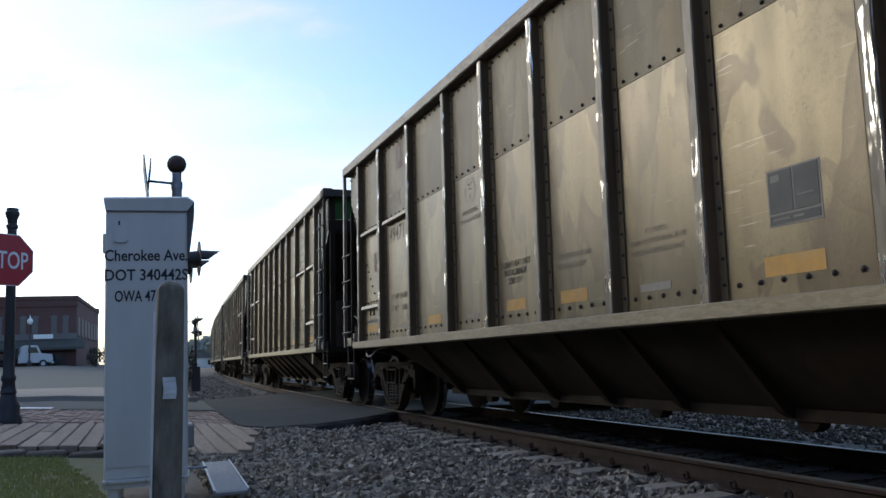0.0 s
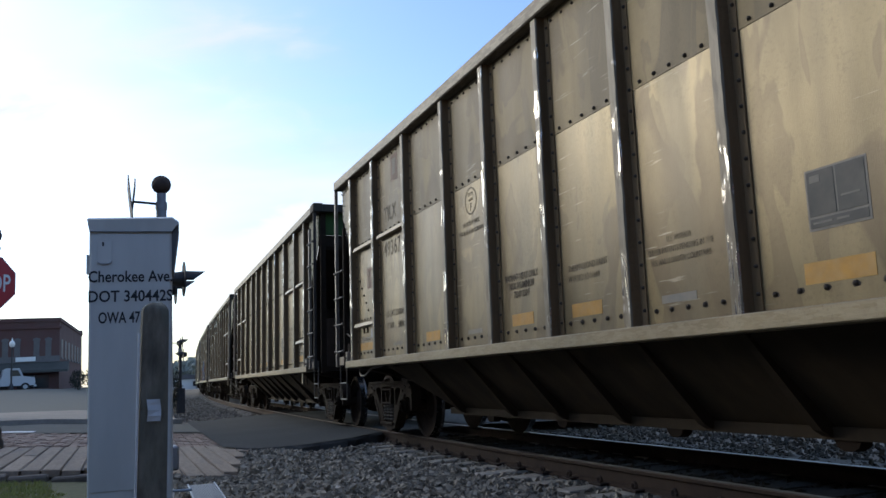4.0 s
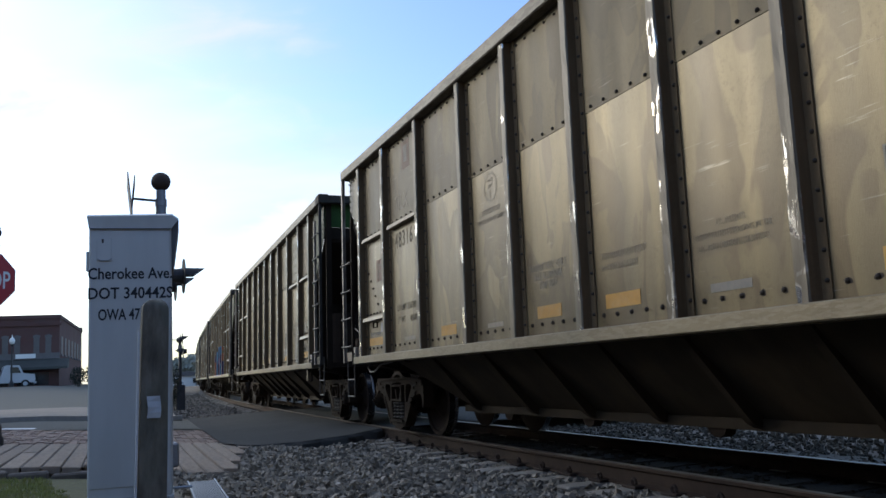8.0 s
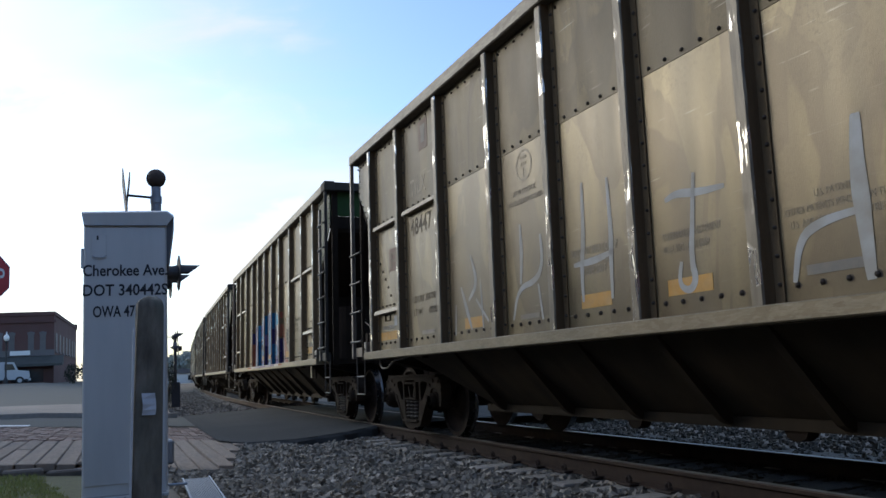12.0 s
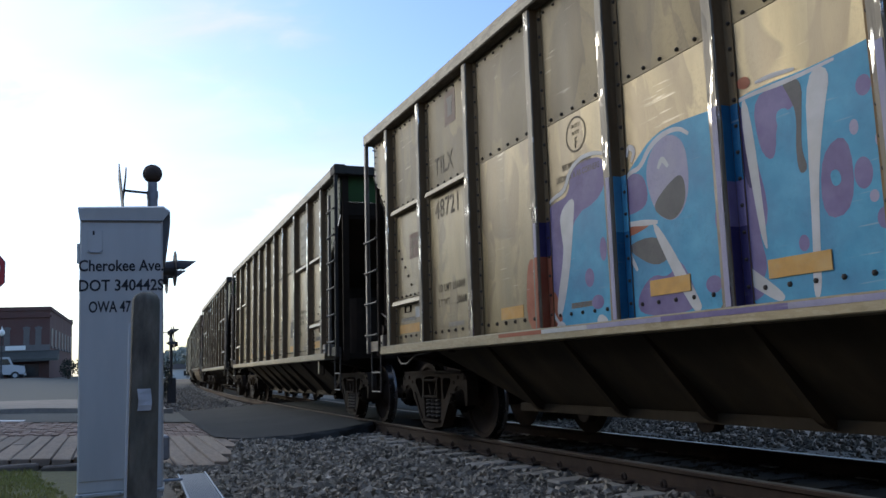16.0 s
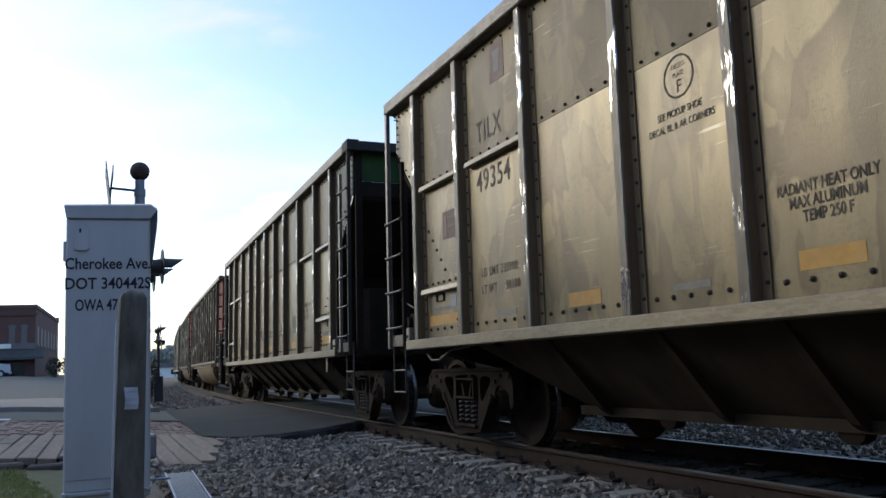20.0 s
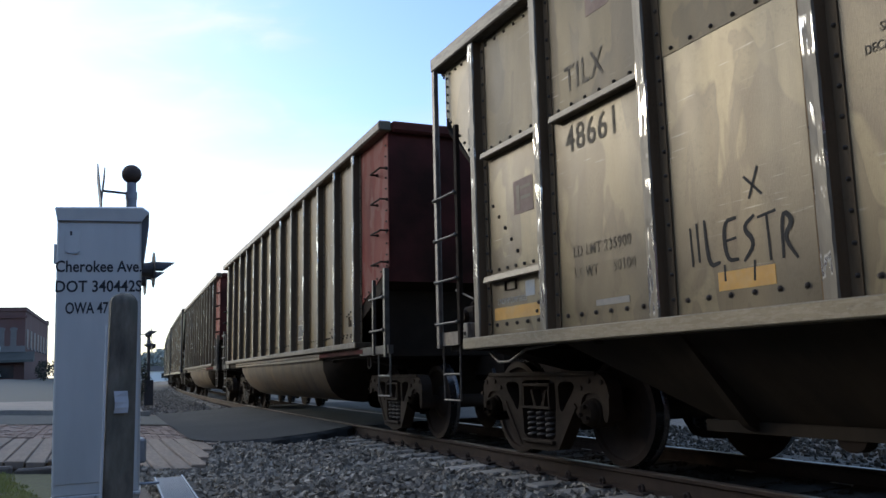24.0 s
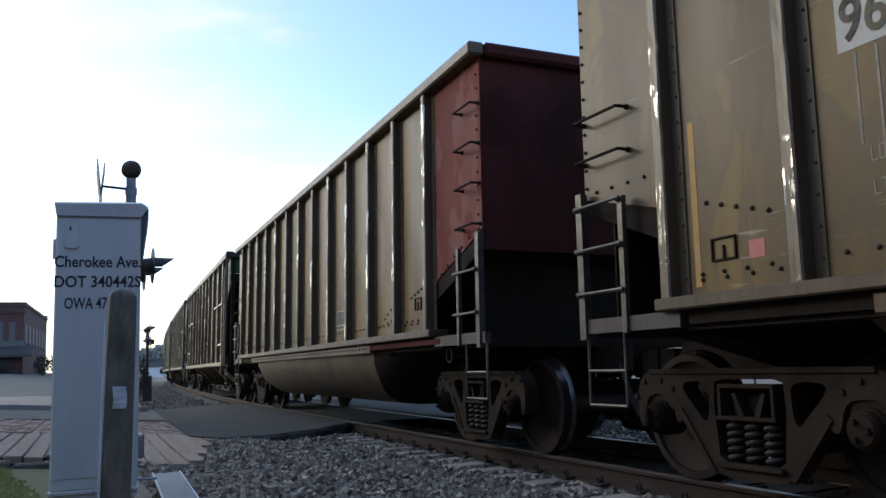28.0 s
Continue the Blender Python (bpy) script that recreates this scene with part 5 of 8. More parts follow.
def side_frame_mesh(y0, y1):
    """One cast side frame: an outline with three windows, drawn out to its thickness."""
    half = [(0.27, 0.10), (0.36, 0.17), (0.61, 0.49), (0.65, 0.43), (0.70, 0.43), (0.735, 0.57), (0.80, 0.62), (0.97, 0.62), (1.03, 0.57), (1.05, 0.40), (1.10, 0.38), (1.13, 0.46), (1.135, 0.65), (1.07, 0.75), (0.95, 0.80), (0.6, 0.805)]
    half = [(x * AXLE / 0.889, z) for x, z in half]
    outer = half + [(-x, z) for x, z in half[::-1]]
    tri = [(0.345, 0.715), (0.34, 0.60), (0.355, 0.47), (0.40, 0.445), (0.46, 0.52), (0.60, 0.655), (0.58, 0.715)]
    mid = [(-0.285, 0.73), (-0.30, 0.55), (-0.265, 0.19), (0.265, 0.19), (0.30, 0.55), (0.285, 0.73)]
    def cut(lp, t):
        out = []
        for a, b in zip(lp, lp[1:] + lp[:1]):
            out += [(a[0] + (b[0] - a[0]) * t, a[1] + (b[1] - a[1]) * t), (b[0] + (a[0] - b[0]) * t, b[1] + (a[1] - b[1]) * t)]
        return out
    outer, tri, mid = cut(outer, 0.22), cut(cut(tri, 0.25), 0.25), cut(mid, 0.12)
    loops = [outer, tri[::-1], [(-x, z) for x, z in tri], mid[::-1]]
    m = Mesh()
    flat = [p for lp in loops for p in lp]
    tris = geometry.tessellate_polygon([[Vector((x, z, 0)) for x, z in lp] for lp in loops])
    n = len(flat)
    m.v = [(x, y0, z) for x, z in flat] + [(x, y1, z) for x, z in flat]
    m.f = [tuple(t) for t in tris] + [tuple(i + n for i in t)[::-1] for t in tris]
    k = 0
    for lp in loops:
        c = len(lp)
        m.f += [(k + i, k + (i + 1) % c, n + k + (i + 1) % c, n + k + i) for i in range(c)]
        k += c
    m.mi = [0] * len(m.f)
    bm = bmesh.new()
    me = m.data("side_frame", TRUCK)
    bm.from_mesh(me)
    bmesh.ops.recalc_face_normals(bm, faces=bm.faces)
    bm.to_mesh(me)
    bm.free()
    return me


def wheelset_mesh():
    m = Mesh()
    for sd in (-1, 1):
        # from the inner flange outwards
        prof = [(0.09, 0.60), (0.12, 0.66), (0.36, 0.665), (0.40, 0.675), (0.475, 0.68), (0.485, 0.69), (0.478, 0.705), (WHEEL_R, 0.72), (WHEEL_R - 0.004, 0.80), (0.40, 0.805), (0.395, 0.775), (0.34, 0.745), (0.20, 0.735), (0.13, 0.79), (0.10, 0.80)]
        m.lathe(prof, pose(0, 0, 0, -90 if sd > 0 else 90), 40, slots=[0, 0, 0, 0, 0, 1, 1, 1, 0, 0, 0, 0, 0, 0])
    m.rod((0, -1.05, 0), (0, 1.05, 0), 0.085, 14)
    return m


def cap_mesh():
    """A roller-bearing end cap with three bolts, which turns with the axle."""
    m = Mesh().lathe([(0.125, 0.93), (0.128, 1.04), (0.122, 1.09), (0.11, 1.10), (0.108, 1.13), (0.098, 1.145), (0.09, 1.15), (0.085, 1.16), (0.04, 1.165), (0.01, 1.165)], pose(0, 0, 0, 90), 18)
    for i in range(3):
        a = i * 2.0944
        m.rod((0.055 * math.cos(a), -1.160, 0.055 * math.sin(a)), (0.055 * math.cos(a), -1.19, 0.055 * math.sin(a)), 0.018, 6)
    return m


def spring_mesh():
    m = Mesh()
    n, turns, r, w = 72, 5.5, 0.052, 0.019
    pts = [(r * math.cos(2 * math.pi * turns * i / n), r * math.sin(2 * math.pi * turns * i / n), 0.27 * i / n) for i in range(n + 1)]
    k = 0
    for i, p in enumerate(pts):
        a = 2 * math.pi * turns * i / n
        for j in range(6):
            b = j * math.pi / 3
            m.v.append((p[0] + w * math.cos(b) * math.cos(a), p[1] + w * math.cos(b) * math.sin(a), p[2] + w * math.sin(b)))
    for i in range(n):
        for j in range(6):
            j2 = (j + 1) % 6
            m.f.append((i * 6 + j, (i + 1) * 6 + j, (i + 1) * 6 + j2, i * 6 + j2))
    m.mi = [0] * len(m.f)
    m.rod((0, 0, 0), (0, 0, 0.27), 0.034, 8)
    return m


FRAME_NEAR, FRAME_FAR = side_frame_mesh(-1.09, -0.95), side_frame_mesh(0.95, 1.09)
WHEEL_ME = wheelset_mesh().data("wheelset", [WHEEL, TREAD], True)
CAP_ME = cap_mesh().data("bearing_cap", TRUCK, True)
SPRING_ME = spring_mesh().data("spring", SPRING, True)
BOLSTER_ME = Mesh().box(-0.22, 0.22, -1.0, 1.0, 0.49, 0.69, c=0.02).data("bolster", TRUCK)
PLANK_ME = Mesh().box(-0.27, 0.27, -1.13, -0.93, 0.165, 0.197, c=0.006).data("spring_plank", TRUCK)
lug = Mesh().box(-0.235, 0.235, -1.12, -1.0, 0.672, 0.70, c=0.005).box(-0.25, 0.25, -1.13, -0.93, 0.468, 0.495, c=0.005)
for q in (-1, 1):
    lug.box(min(q * 0.21, q * 0.235), max(q * 0.21, q * 0.235), -1.12, -1.0, 0.495, 0.672)
    lug.prism([(q * 0.04, 0.495), (q * 0.09, 0.495), (q * 0.14, 0.64), (q * 0.11, 0.64)][::q], "y", -1.09, -1.0)
LUG_ME = lug.data("bolster_lug", TRUCK)
rim = Mesh()
for q in (-1, 1):
    rim.box(min(0, q * 0.93), max(0, q * 0.93), -1.108, -1.088, 0.765, 0.80, c=0.004)
    rim.prism([(q * 0.30, 0.13), (q * 0.335, 0.12), (q * 0.63, 0.50), (q * 0.60, 0.53)][::q], "y", -1.104, -1.088)
    for x, z in ((0.82, 0.72), (1.0, 0.71), (1.09, 0.60), (0.70, 0.66)):
        rim.rod((q * x, -1.088, z), (q * x, -1.105, z), 0.022, 8)
RIM_ME = rim.data("frame_rib", TRUCK)
ADAPTER_ME = Mesh().prism([(-0.13, 0.52), (0.13, 0.52), (0.11, 0.62), (-0.11, 0.62)], "y", -1.07, -0.95).data("bearing_adapter", TRUCK)
BRAKE_ME = Mesh().box(-0.06, 0.06, -0.85, 0.85, 0.36, 0.44).box(-0.09, -0.03, -0.82, -0.66, 0.28, 0.5).box(-0.09, -0.03, 0.66, 0.82, 0.28, 0.5).data("brake_beam", NEAR_BLACK)


def add_trucks(car):
    for q in (-1, 1):
        tr = part("truck", BOLSTER_ME, None, car, "dusty cast-steel railcar truck", at=pose(MIDDLE + q * 6.17, 0, 0))
        part("side_frame", FRAME_NEAR, None, tr)
        part("side_frame", FRAME_FAR, None, tr)
        part("spring_plank", PLANK_ME, None, tr)
        part("bolster_lug", LUG_ME, None, tr)
        part("frame_rib", RIM_ME, None, tr)
        for x in (-AXLE, AXLE):
            ws = part("wheelset", WHEEL_ME, None, tr, "brown steel wheel pair on an axle", at=pose(x, 0, WHEEL_R))
            part("bearing_cap", CAP_ME, None, tr, at=pose(x, 0, WHEEL_R))
            part("bearing_cap", CAP_ME, None, tr, at=pose(x, 0, WHEEL_R, 0, 0, 180))
            part("bearing_adapter", ADAPTER_ME, None, tr, at=pose(x, 0, 0))
            part("bearing_adapter", ADAPTER_ME, None, tr, at=pose(x, 0, 0, 0, 0, 180))
            part("brake_beam", BRAKE_ME, None, tr, at=pose(x * 0.42, 0, 0))
        for sd in (-1, 1):
            for x in (-0.155, 0.0, 0.155):
                part("spring", SPRING_ME, None, tr, at=pose(x, sd * 1.04, 0.197))
            part("spring", SPRING_ME, None, tr, at=pose(0.1, sd * 0.92, 0.195))
            part("spring", SPRING_ME, None, tr, at=pose(-0.1, sd * 0.92, 0.195))


def add_underframe(car, sill_z, levered=True):
    part("centre_sill", Mesh().box(-7.75, 7.75, -0.2, 0.2, 0.78, 1.02), NEAR_BLACK, car, at=pose(MIDDLE, 0, 0))
    for q in (-1, 1):
        c = Mesh().box(7.6, 7.95, -0.11, 0.11, 0.72, 0.95, c=0.02)
        c.prism([(7.9, -0.16), (8.07, -0.17), (8.09, -0.05), (8.0, 0.0), (8.0, 0.06), (8.09, 0.1), (8.03, 0.2), (7.9, 0.16)], "z", 0.70, 0.98)
        part("coupler", c, NEAR_BLACK, car, at=pose(MIDDLE, 0, 0, 0, 0, 0 if q > 0 else 180))
        hose = [(7.75, -0.35, 0.85)] + [(7.82 + 0.2 * t, -0.35 + 0.12 * t, 0.72 - 0.38 * math.sin(math.pi * min(1, t * 0.62))) for t in (0.2, 0.5, 0.8, 1.1)]
        part("air_hose", Mesh().tube(hose, 0.022, 8), RUBBER, car, at=pose(MIDDLE, 0, 0, 0, 0, 0 if q > 0 else 180))
        part("end_platform", Mesh().box(6.6, 7.15, -1.5, 1.5, sill_z - 0.12, sill_z - 0.04), NEAR_BLACK, car, at=pose(MIDDLE, 0, 0, 0, 0, 0 if q > 0 else 180))
        part("body_bolster", Mesh().prism([(-1.45, 1.0), (1.45, 1.0), (0.5, 0.78), (-0.5, 0.78)], "x", 6.0, 6.35), NEAR_BLACK, car, at=pose(MIDDLE, 0, 0, 0, 0, 0 if q > 0 else 180))
    lever = [(-6.25, -1.45, 1.0), (-6.1, -1.5, 0.96), (-5.95, -1.52, 0.90), (-5.75, -1.52, 0.90), (-5.5, -1.5, 1.0), (-5.1, -1.45, 1.03)]
    if levered:
        part("uncoupling_lever", Mesh().tube(lever, 0.013, 8), LADDER, car, "bent grey uncoupling lever")


def hopper_car():
    """An aluminium coal hopper: ribbed sides, sloped ends, ladders, hopper bottom."""
    car = thing("hopper_car", "weathered tan aluminium coal hopper railcar with ribbed sides", "railcar", "railcars of the train")
    for a, b in zip(POSTS[:-1], POSTS[1:]):
        part("side_panel", Mesh().box(a + 0.002, b - 0.002, -SKIN, -SKIN + 0.012, 1.13, 2.885), ALU, car)
        part("side_panel", Mesh().box(a + 0.002, b - 0.002, -SKIN - 0.004, -SKIN + 0.008, 2.888, 4.02), ALU_UPPER_SHADE, car)
    part("far_side", Mesh().box(-6.2, 6.2, SKIN - 0.012, SKIN, 1.1, 4.02), ALU, car)
    pms = [post_mesh(1.135, 4.005, seed=k).data("side_post", [ALU_POST, ALU_FRONT, ALU_FRONT]) for k in range(4)]
    fm = post_mesh(1.135, 4.005, side=1).data("side_post", ALU_POST)
    for i, x in enumerate(POSTS):
        part("side_post", pms[i * 3 % 4], None, car, at=pose(x, 0, 0))
        if abs(x) > 4 or x == 0.0:
            part("side_post", fm, None, car, at=pose(x, 0, 0))
    for sd in (-1, 1):
        y0, y1 = sorted((sd * 1.47, sd * 1.625))
        part("top_chord", Mesh().box(-7.09, 7.5, y0, y1, 4.0, 4.15, c=0.012), CHORD_TOP, car, "dull dented top chord")
        y0, y1 = sorted((sd * 1.42, sd * 1.63))
        part("side_sill", Mesh().box(-6.46, 6.66, y0, y1, 1.03, 1.135, c=0.008), ALU_CHORD, car, "pale scuffed side sill")
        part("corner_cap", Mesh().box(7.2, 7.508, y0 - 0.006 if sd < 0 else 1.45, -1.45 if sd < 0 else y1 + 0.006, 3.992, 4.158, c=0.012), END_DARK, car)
    for q in (-1, 1):
        turn, e = (0, 0.17) if q > 0 else (180, -0.17)
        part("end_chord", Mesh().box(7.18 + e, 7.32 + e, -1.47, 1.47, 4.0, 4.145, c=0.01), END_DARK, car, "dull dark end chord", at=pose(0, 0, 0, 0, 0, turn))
        part("end_plate", Mesh().box(7.12 + e, 7.14 + e, -1.5, 1.5, 3.58, 4.10), GREEN, car, "green painted end plate", at=pose(0, 0, 0, 0, 0, turn))
        part("end_sheet", Mesh().box(7.12 + e, 7.14 + e, -1.5, 1.5, 3.36, 3.575), NEAR_BLACK, car, at=pose(0, 0, 0, 0, 0, turn))
        part("slope_sheet", Mesh().prism([(7.13 + e, 3.36), (7.11 + e, 3.30), (4.5, 1.0), (4.45, 1.06)], "y", -1.49, 1.49), NEAR_BLACK, car, "near-black sloping end sheet", at=pose(0, 0, 0, 0, 0, turn))
        part("end_bulkhead", Mesh().box(*((6.02, 6.05) if q > 0 else (6.40, 6.43)), -1.46, 1.46, 1.02, 2.30 if q > 0 else 2.82), NEAR_BLACK, car, at=pose(0, 0, 0, 0, 0, turn))
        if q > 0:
            part("end_shield", Mesh().box(6.95, 6.98, -0.3, 1.2, 1.2, 3.0), NEAR_BLACK, car)
        part("bulkhead", Mesh().box(5.35, 5.38, -1.47, 1.47, 1.02, 2.1), NEAR_BLACK, car, at=pose(0, 0, 0, 0, 0, turn))
        for y in (-0.72, 0.72, -1.42, 1.42) if q > 0 else ():
            part("end_post", Mesh().box(7.13 + e, 7.19 + e, y - 0.05, y + 0.05, 1.0 if abs(y) > 1 else 1.02, 4.0), NEAR_BLACK, car, at=pose(0, 0, 0, 0, 0, turn))
        for sd in (-1, 1):
            y = sd * SKIN
            y0, y1 = sorted((y, y - sd * 0.012))
            zt, zl = (3.42, 2.50) if q > 0 else (3.50, 2.69)
            gus = [(6.2, 4.005), (7.15 + e, 4.005), (7.15 + e, zt), (6.25, zl), (6.2, zl)]
            gus = [(q * a, b) for a, b in gus]
            part("corner_gusset", Mesh().prism(gus if q < 0 else gus[::-1], "y", y0, y1), ALU if q < 0 else GREEN_GREY, car)
            xo, xi = (7.43, 6.95) if q > 0 else (-7.03, -6.55)
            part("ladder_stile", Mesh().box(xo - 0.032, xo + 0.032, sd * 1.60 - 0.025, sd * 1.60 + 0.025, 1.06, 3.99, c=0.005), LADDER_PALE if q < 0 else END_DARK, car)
            part("ladder_stile", Mesh().box(xi - 0.03, xi + 0.03, sd * 1.60 - 0.022, sd * 1.60 + 0.022, 1.08, 3.27 if q < 0 else 3.75, c=0.005), LADDER_PALE if q > 0 else NEAR_BLACK, car)
            for i in range(4 if q < 0 else 6):
                z = 1.30 + 0.427 * i
                part("rung", Mesh().tube([(xi - 0.02, sd * 1.645, z), (xo, sd * 1.645, z)], 0.0115, 8).ball((xi, sd * 1.64, z), 0.022, 8).ball((xo, sd * 1.64, z), 0.022, 8), LADDER, car)
            xa, xb = (7.06, 7.44) if q > 0 else (-7.06, -6.67)
            st = [(xa, sd * 1.55, 1.10), (xa + 0.01, sd * 1.55, 0.545), (xb - 0.01, sd * 1.55, 0.545), (xb, sd * 1.55, 1.10)]
            part("stirrup", Mesh().tube(st, 0.0115, 8).rod((xa, sd * 1.55, 0.80), (xb, sd * 1.55, 0.80), 0.012, 8), LADDER, car)
            part("end_sill", Mesh().box(min(q * 6.47, xo), max(q * 6.47, xo), sd * 1.56 - 0.03, sd * 1.56 + 0.03, 1.085, 1.215), LADDER_PALE if q < 0 else ALU_DULL, car)
        b0, b1 = (6.53, 6.70) if q > 0 else (-6.44, -6.345)
        part("corner_block", Mesh().box(b0, b1, -1.63, -1.46, 1.137, 1.28, c=0.008), ALU_DULLFACE, car, "worn bolted corner block")
    bars = [(a, b, 2.825) for a, b in ((-6.09, -5.09), (-4.88, -3.73), (3.84, 5.0), (5.17, 6.165))] + [(-6.09, -5.09, 1.65), (5.17, 6.165, 1.65)]
    for a, b, z in bars:
        part("side_rail", Mesh().prism([(-SKIN - 0.004, z + 0.06), (-SKIN - 0.004, z + 0.048), (-1.572, z + 0.03), (-1.585, z - 0.02), (-1.576, z - 0.028), (-SKIN - 0.004, z - 0.02)], "x", a, b), ALU_CHORD, car, "pale horizontal stiffener")
    riv = Mesh()
    y = -SKIN - 0.010
    for x in POSTS:
        for i in range(17):
            for dx in (-0.1, 0.1):
                bolt(riv, x + dx, 1.25 + i * 0.165, y)
    y = -SKIN
    for a, b in zip(POSTS[:-1], POSTS[1:]):
        n = 6 if b - a > 1.2 else 5
        for i in range(n):
            x = a + 0.22 + (b - a - 0.44) * i / (n - 1)
            bolt(riv, x, 1.235, y, 0.018, 0.018)
            smear(riv, x + 0.004, 1.233, y - 0.001, 0.027, 0.020, i)
            bolt(riv, x, 2.905 if abs(a + b) > 7 else 2.925, y - 0.004, 0.016)
            bolt(riv, x - 0.05, 3.93, y - 0.004, 0.015)
    for q in (-1, 1):
        for i in range(5):
            bolt(riv, 6.02 - 0.102 * i if q > 0 else -6.0 + 0.105 * i, 2.34 - 0.120 * i, y, 0.0185, 0.017)
        for i in range(6):
            bolt(riv, q * (5.32 + 0.15 * i), 1.735, y, 0.017)
            bolt(riv, q * (6.36 + 0.10 * i), (2.70 if q > 0 else 2.90) + 0.10 * i, y, 0.016)
            bolt(riv, q * (7.27 if q > 0 else 6.93), 3.45 + 0.09 * i, y, 0.014)
            bolt(riv, q * (6.3 + 0.14 * i), 3.93, y, 0.014)
        for i in range(4):
            bolt(riv, q * (5.2 + 0.03 * i) if q < 0 else 5.2 + 0.03 * i, 1.52 - 0.07 * i, y, 0.018)
        for x in ((6.58, 6.66) if q > 0 else (-6.40,)):
            bolt(riv, x, 1.18, -1.63, 0.02)
    part("bolts", riv, BOLT, car, "rows of dark bolt heads", kind="stuff")
    # hopper bottom
    hop = Mesh()
    secs = [(-5.0, 0.0), (-3.95, 1.0), (5.02, 1.0), (5.22, 0.0)]
    for x, k in secs:
        for yy, zz in ((-1.44, 1.03), (-1.44 + 0.66 * k, 1.03 - 0.62 * k), (1.44 - 0.66 * k, 1.03 - 0.62 * k), (1.44, 1.03)):
            hop.v.append((x, yy, zz))
    for i in range(3):
        for j in range(3):
            hop.f.append((i * 4 + j, i * 4 + j + 1, (i + 1) * 4 + j + 1, (i + 1) * 4 + j))
    hop.mi = [0] * 9
    part("hopper_bottom", hop, BELLY, car, "dark brown sloping hopper bottom")
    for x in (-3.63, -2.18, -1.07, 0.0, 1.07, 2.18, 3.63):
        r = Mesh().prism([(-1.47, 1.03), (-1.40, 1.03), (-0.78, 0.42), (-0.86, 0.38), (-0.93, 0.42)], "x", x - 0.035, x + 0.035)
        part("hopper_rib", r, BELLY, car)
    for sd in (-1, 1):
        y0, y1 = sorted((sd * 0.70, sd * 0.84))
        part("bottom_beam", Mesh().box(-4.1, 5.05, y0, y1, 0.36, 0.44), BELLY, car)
    for x in (-2.9, -1.2, 0.6, 2.3, 3.9):
        part("door_latch", Mesh().prism([(x - 0.11, 0.37), (x + 0.11, 0.37), (x + 0.08, 0.315), (x + 0.03, 0.29), (x - 0.03, 0.29), (x - 0.08, 0.315)], "y", -0.82, -0.72), NEAR_BLACK, car)
    part("sill_tag", Mesh().box(5.81, 5.905, -1.56, -1.545, 0.80, 1.02, c=0.004), ALU_CHORD, car, "pale hanging tag plate")
    part("tag_bracket", Mesh().tube([(6.0, -1.5, 1.0), (6.05, -1.5, 0.80), (5.91, -1.5, 0.78)], 0.015, 6), NEAR_BLACK, car)
    part("brake_valve", Mesh().box(-6.85, -6.62, -1.42, -1.25, 1.25, 1.47, c=0.02).rod((-6.73, -1.45, 1.36), (-6.73, -1.5, 1.36), 0.07, 10).box(-6.60, -6.46, -1.40, -1.22, 1.26, 1.57, c=0.02), TRUCK, car, "dark cast brake valve")
    for x, z in ((-6.52, 1.5), (-6.65, 1.42), (-6.8, 1.25)):
        part("brake_pipe", Mesh().tube([(x, -1.33, z), (x - 0.03, -1.33, z + 0.25), (x + 0.12, -1.2, z + 0.4), (x + 0.2, -0.6, z + 0.42)], 0.016, 6), TRUCK, car)
    part("grab_handle", Mesh().tube([(-6.68, -1.52, 1.62), (-6.68, -1.58, 1.62), (-6.3, -1.58, 1.5), (-6.3, -1.52, 1.5)], 0.010, 6), LADDER, car)
    part("brake_reservoir", Mesh().rod((-6.55, 0.1, 1.55), (-6.55, 0.95, 1.55), 0.26, 16), NEAR_BLACK, car)
    part("brake_reservoir", Mesh().rod((6.5, -0.9, 1.12), (6.5, -0.9, 2.05), 0.30, 18), NEAR_BLACK, car)
    add_trucks(car)
    add_underframe(car, 1.15)
    # fixed markings common to all
    d = -SKIN - 0.0025
    for x0, x1, z0, z1, mt in ((-6.03, -5.22, 1.275, 1.385, YELLOW), (-3.18, -2.735, 1.265, 1.378, YELLOW), (-0.85, -0.425, 1.285, 1.395, YELLOW), (0.26, 0.71, 1.28, 1.39, YELLOW), (2.76, 3.225, 1.26, 1.378, YELLOW), (5.24, 6.08, 1.26, 1.378, YELLOW),
                               (-4.45, -4.05, 1.28, 1.325, GREYPATCH), (-1.91, -1.55, 1.275, 1.32, GREYPATCH), (1.47, 1.84, 1.28, 1.335, GREYPATCH), (4.2, 4.57, 1.28, 1.325, GREYPATCH), (4.67, 4.90, 1.405, 1.54, REDPATCH), (5.39, 6.0, 1.388, 1.462, BLUE_PATCH), (5.24, 5.34, 1.47, 1.60, ALU_DULLFACE), (-5.47, -5.32, 1.45, 1.58, BLUE_INK)):
        part("reflector" if mt is YELLOW else "patch", Mesh().box(x0, x1, d, d + 0.004, z0, z1), mt, car, "faded yellow reflector strip" if mt is YELLOW else "dull grey stencil patch")
    for x in (-5.72, 5.78):
        lb = Mesh()
        for w in ((-0.1, -0.085, -0.07, 0.07), (0.085, 0.1, -0.07, 0.07), (-0.1, 0.1, -0.07, -0.057), (-0.1, 0.1, 0.057, 0.07)):
            lb.box(x + w[0], x + w[1], d - 0.012, d + 0.003, 1.57 + w[2] * 0.6, 1.57 + w[3] * 0.6)
        part("card_holder", lb, NEAR_BLACK if x < 0 else ALU_POST, car)
    return car


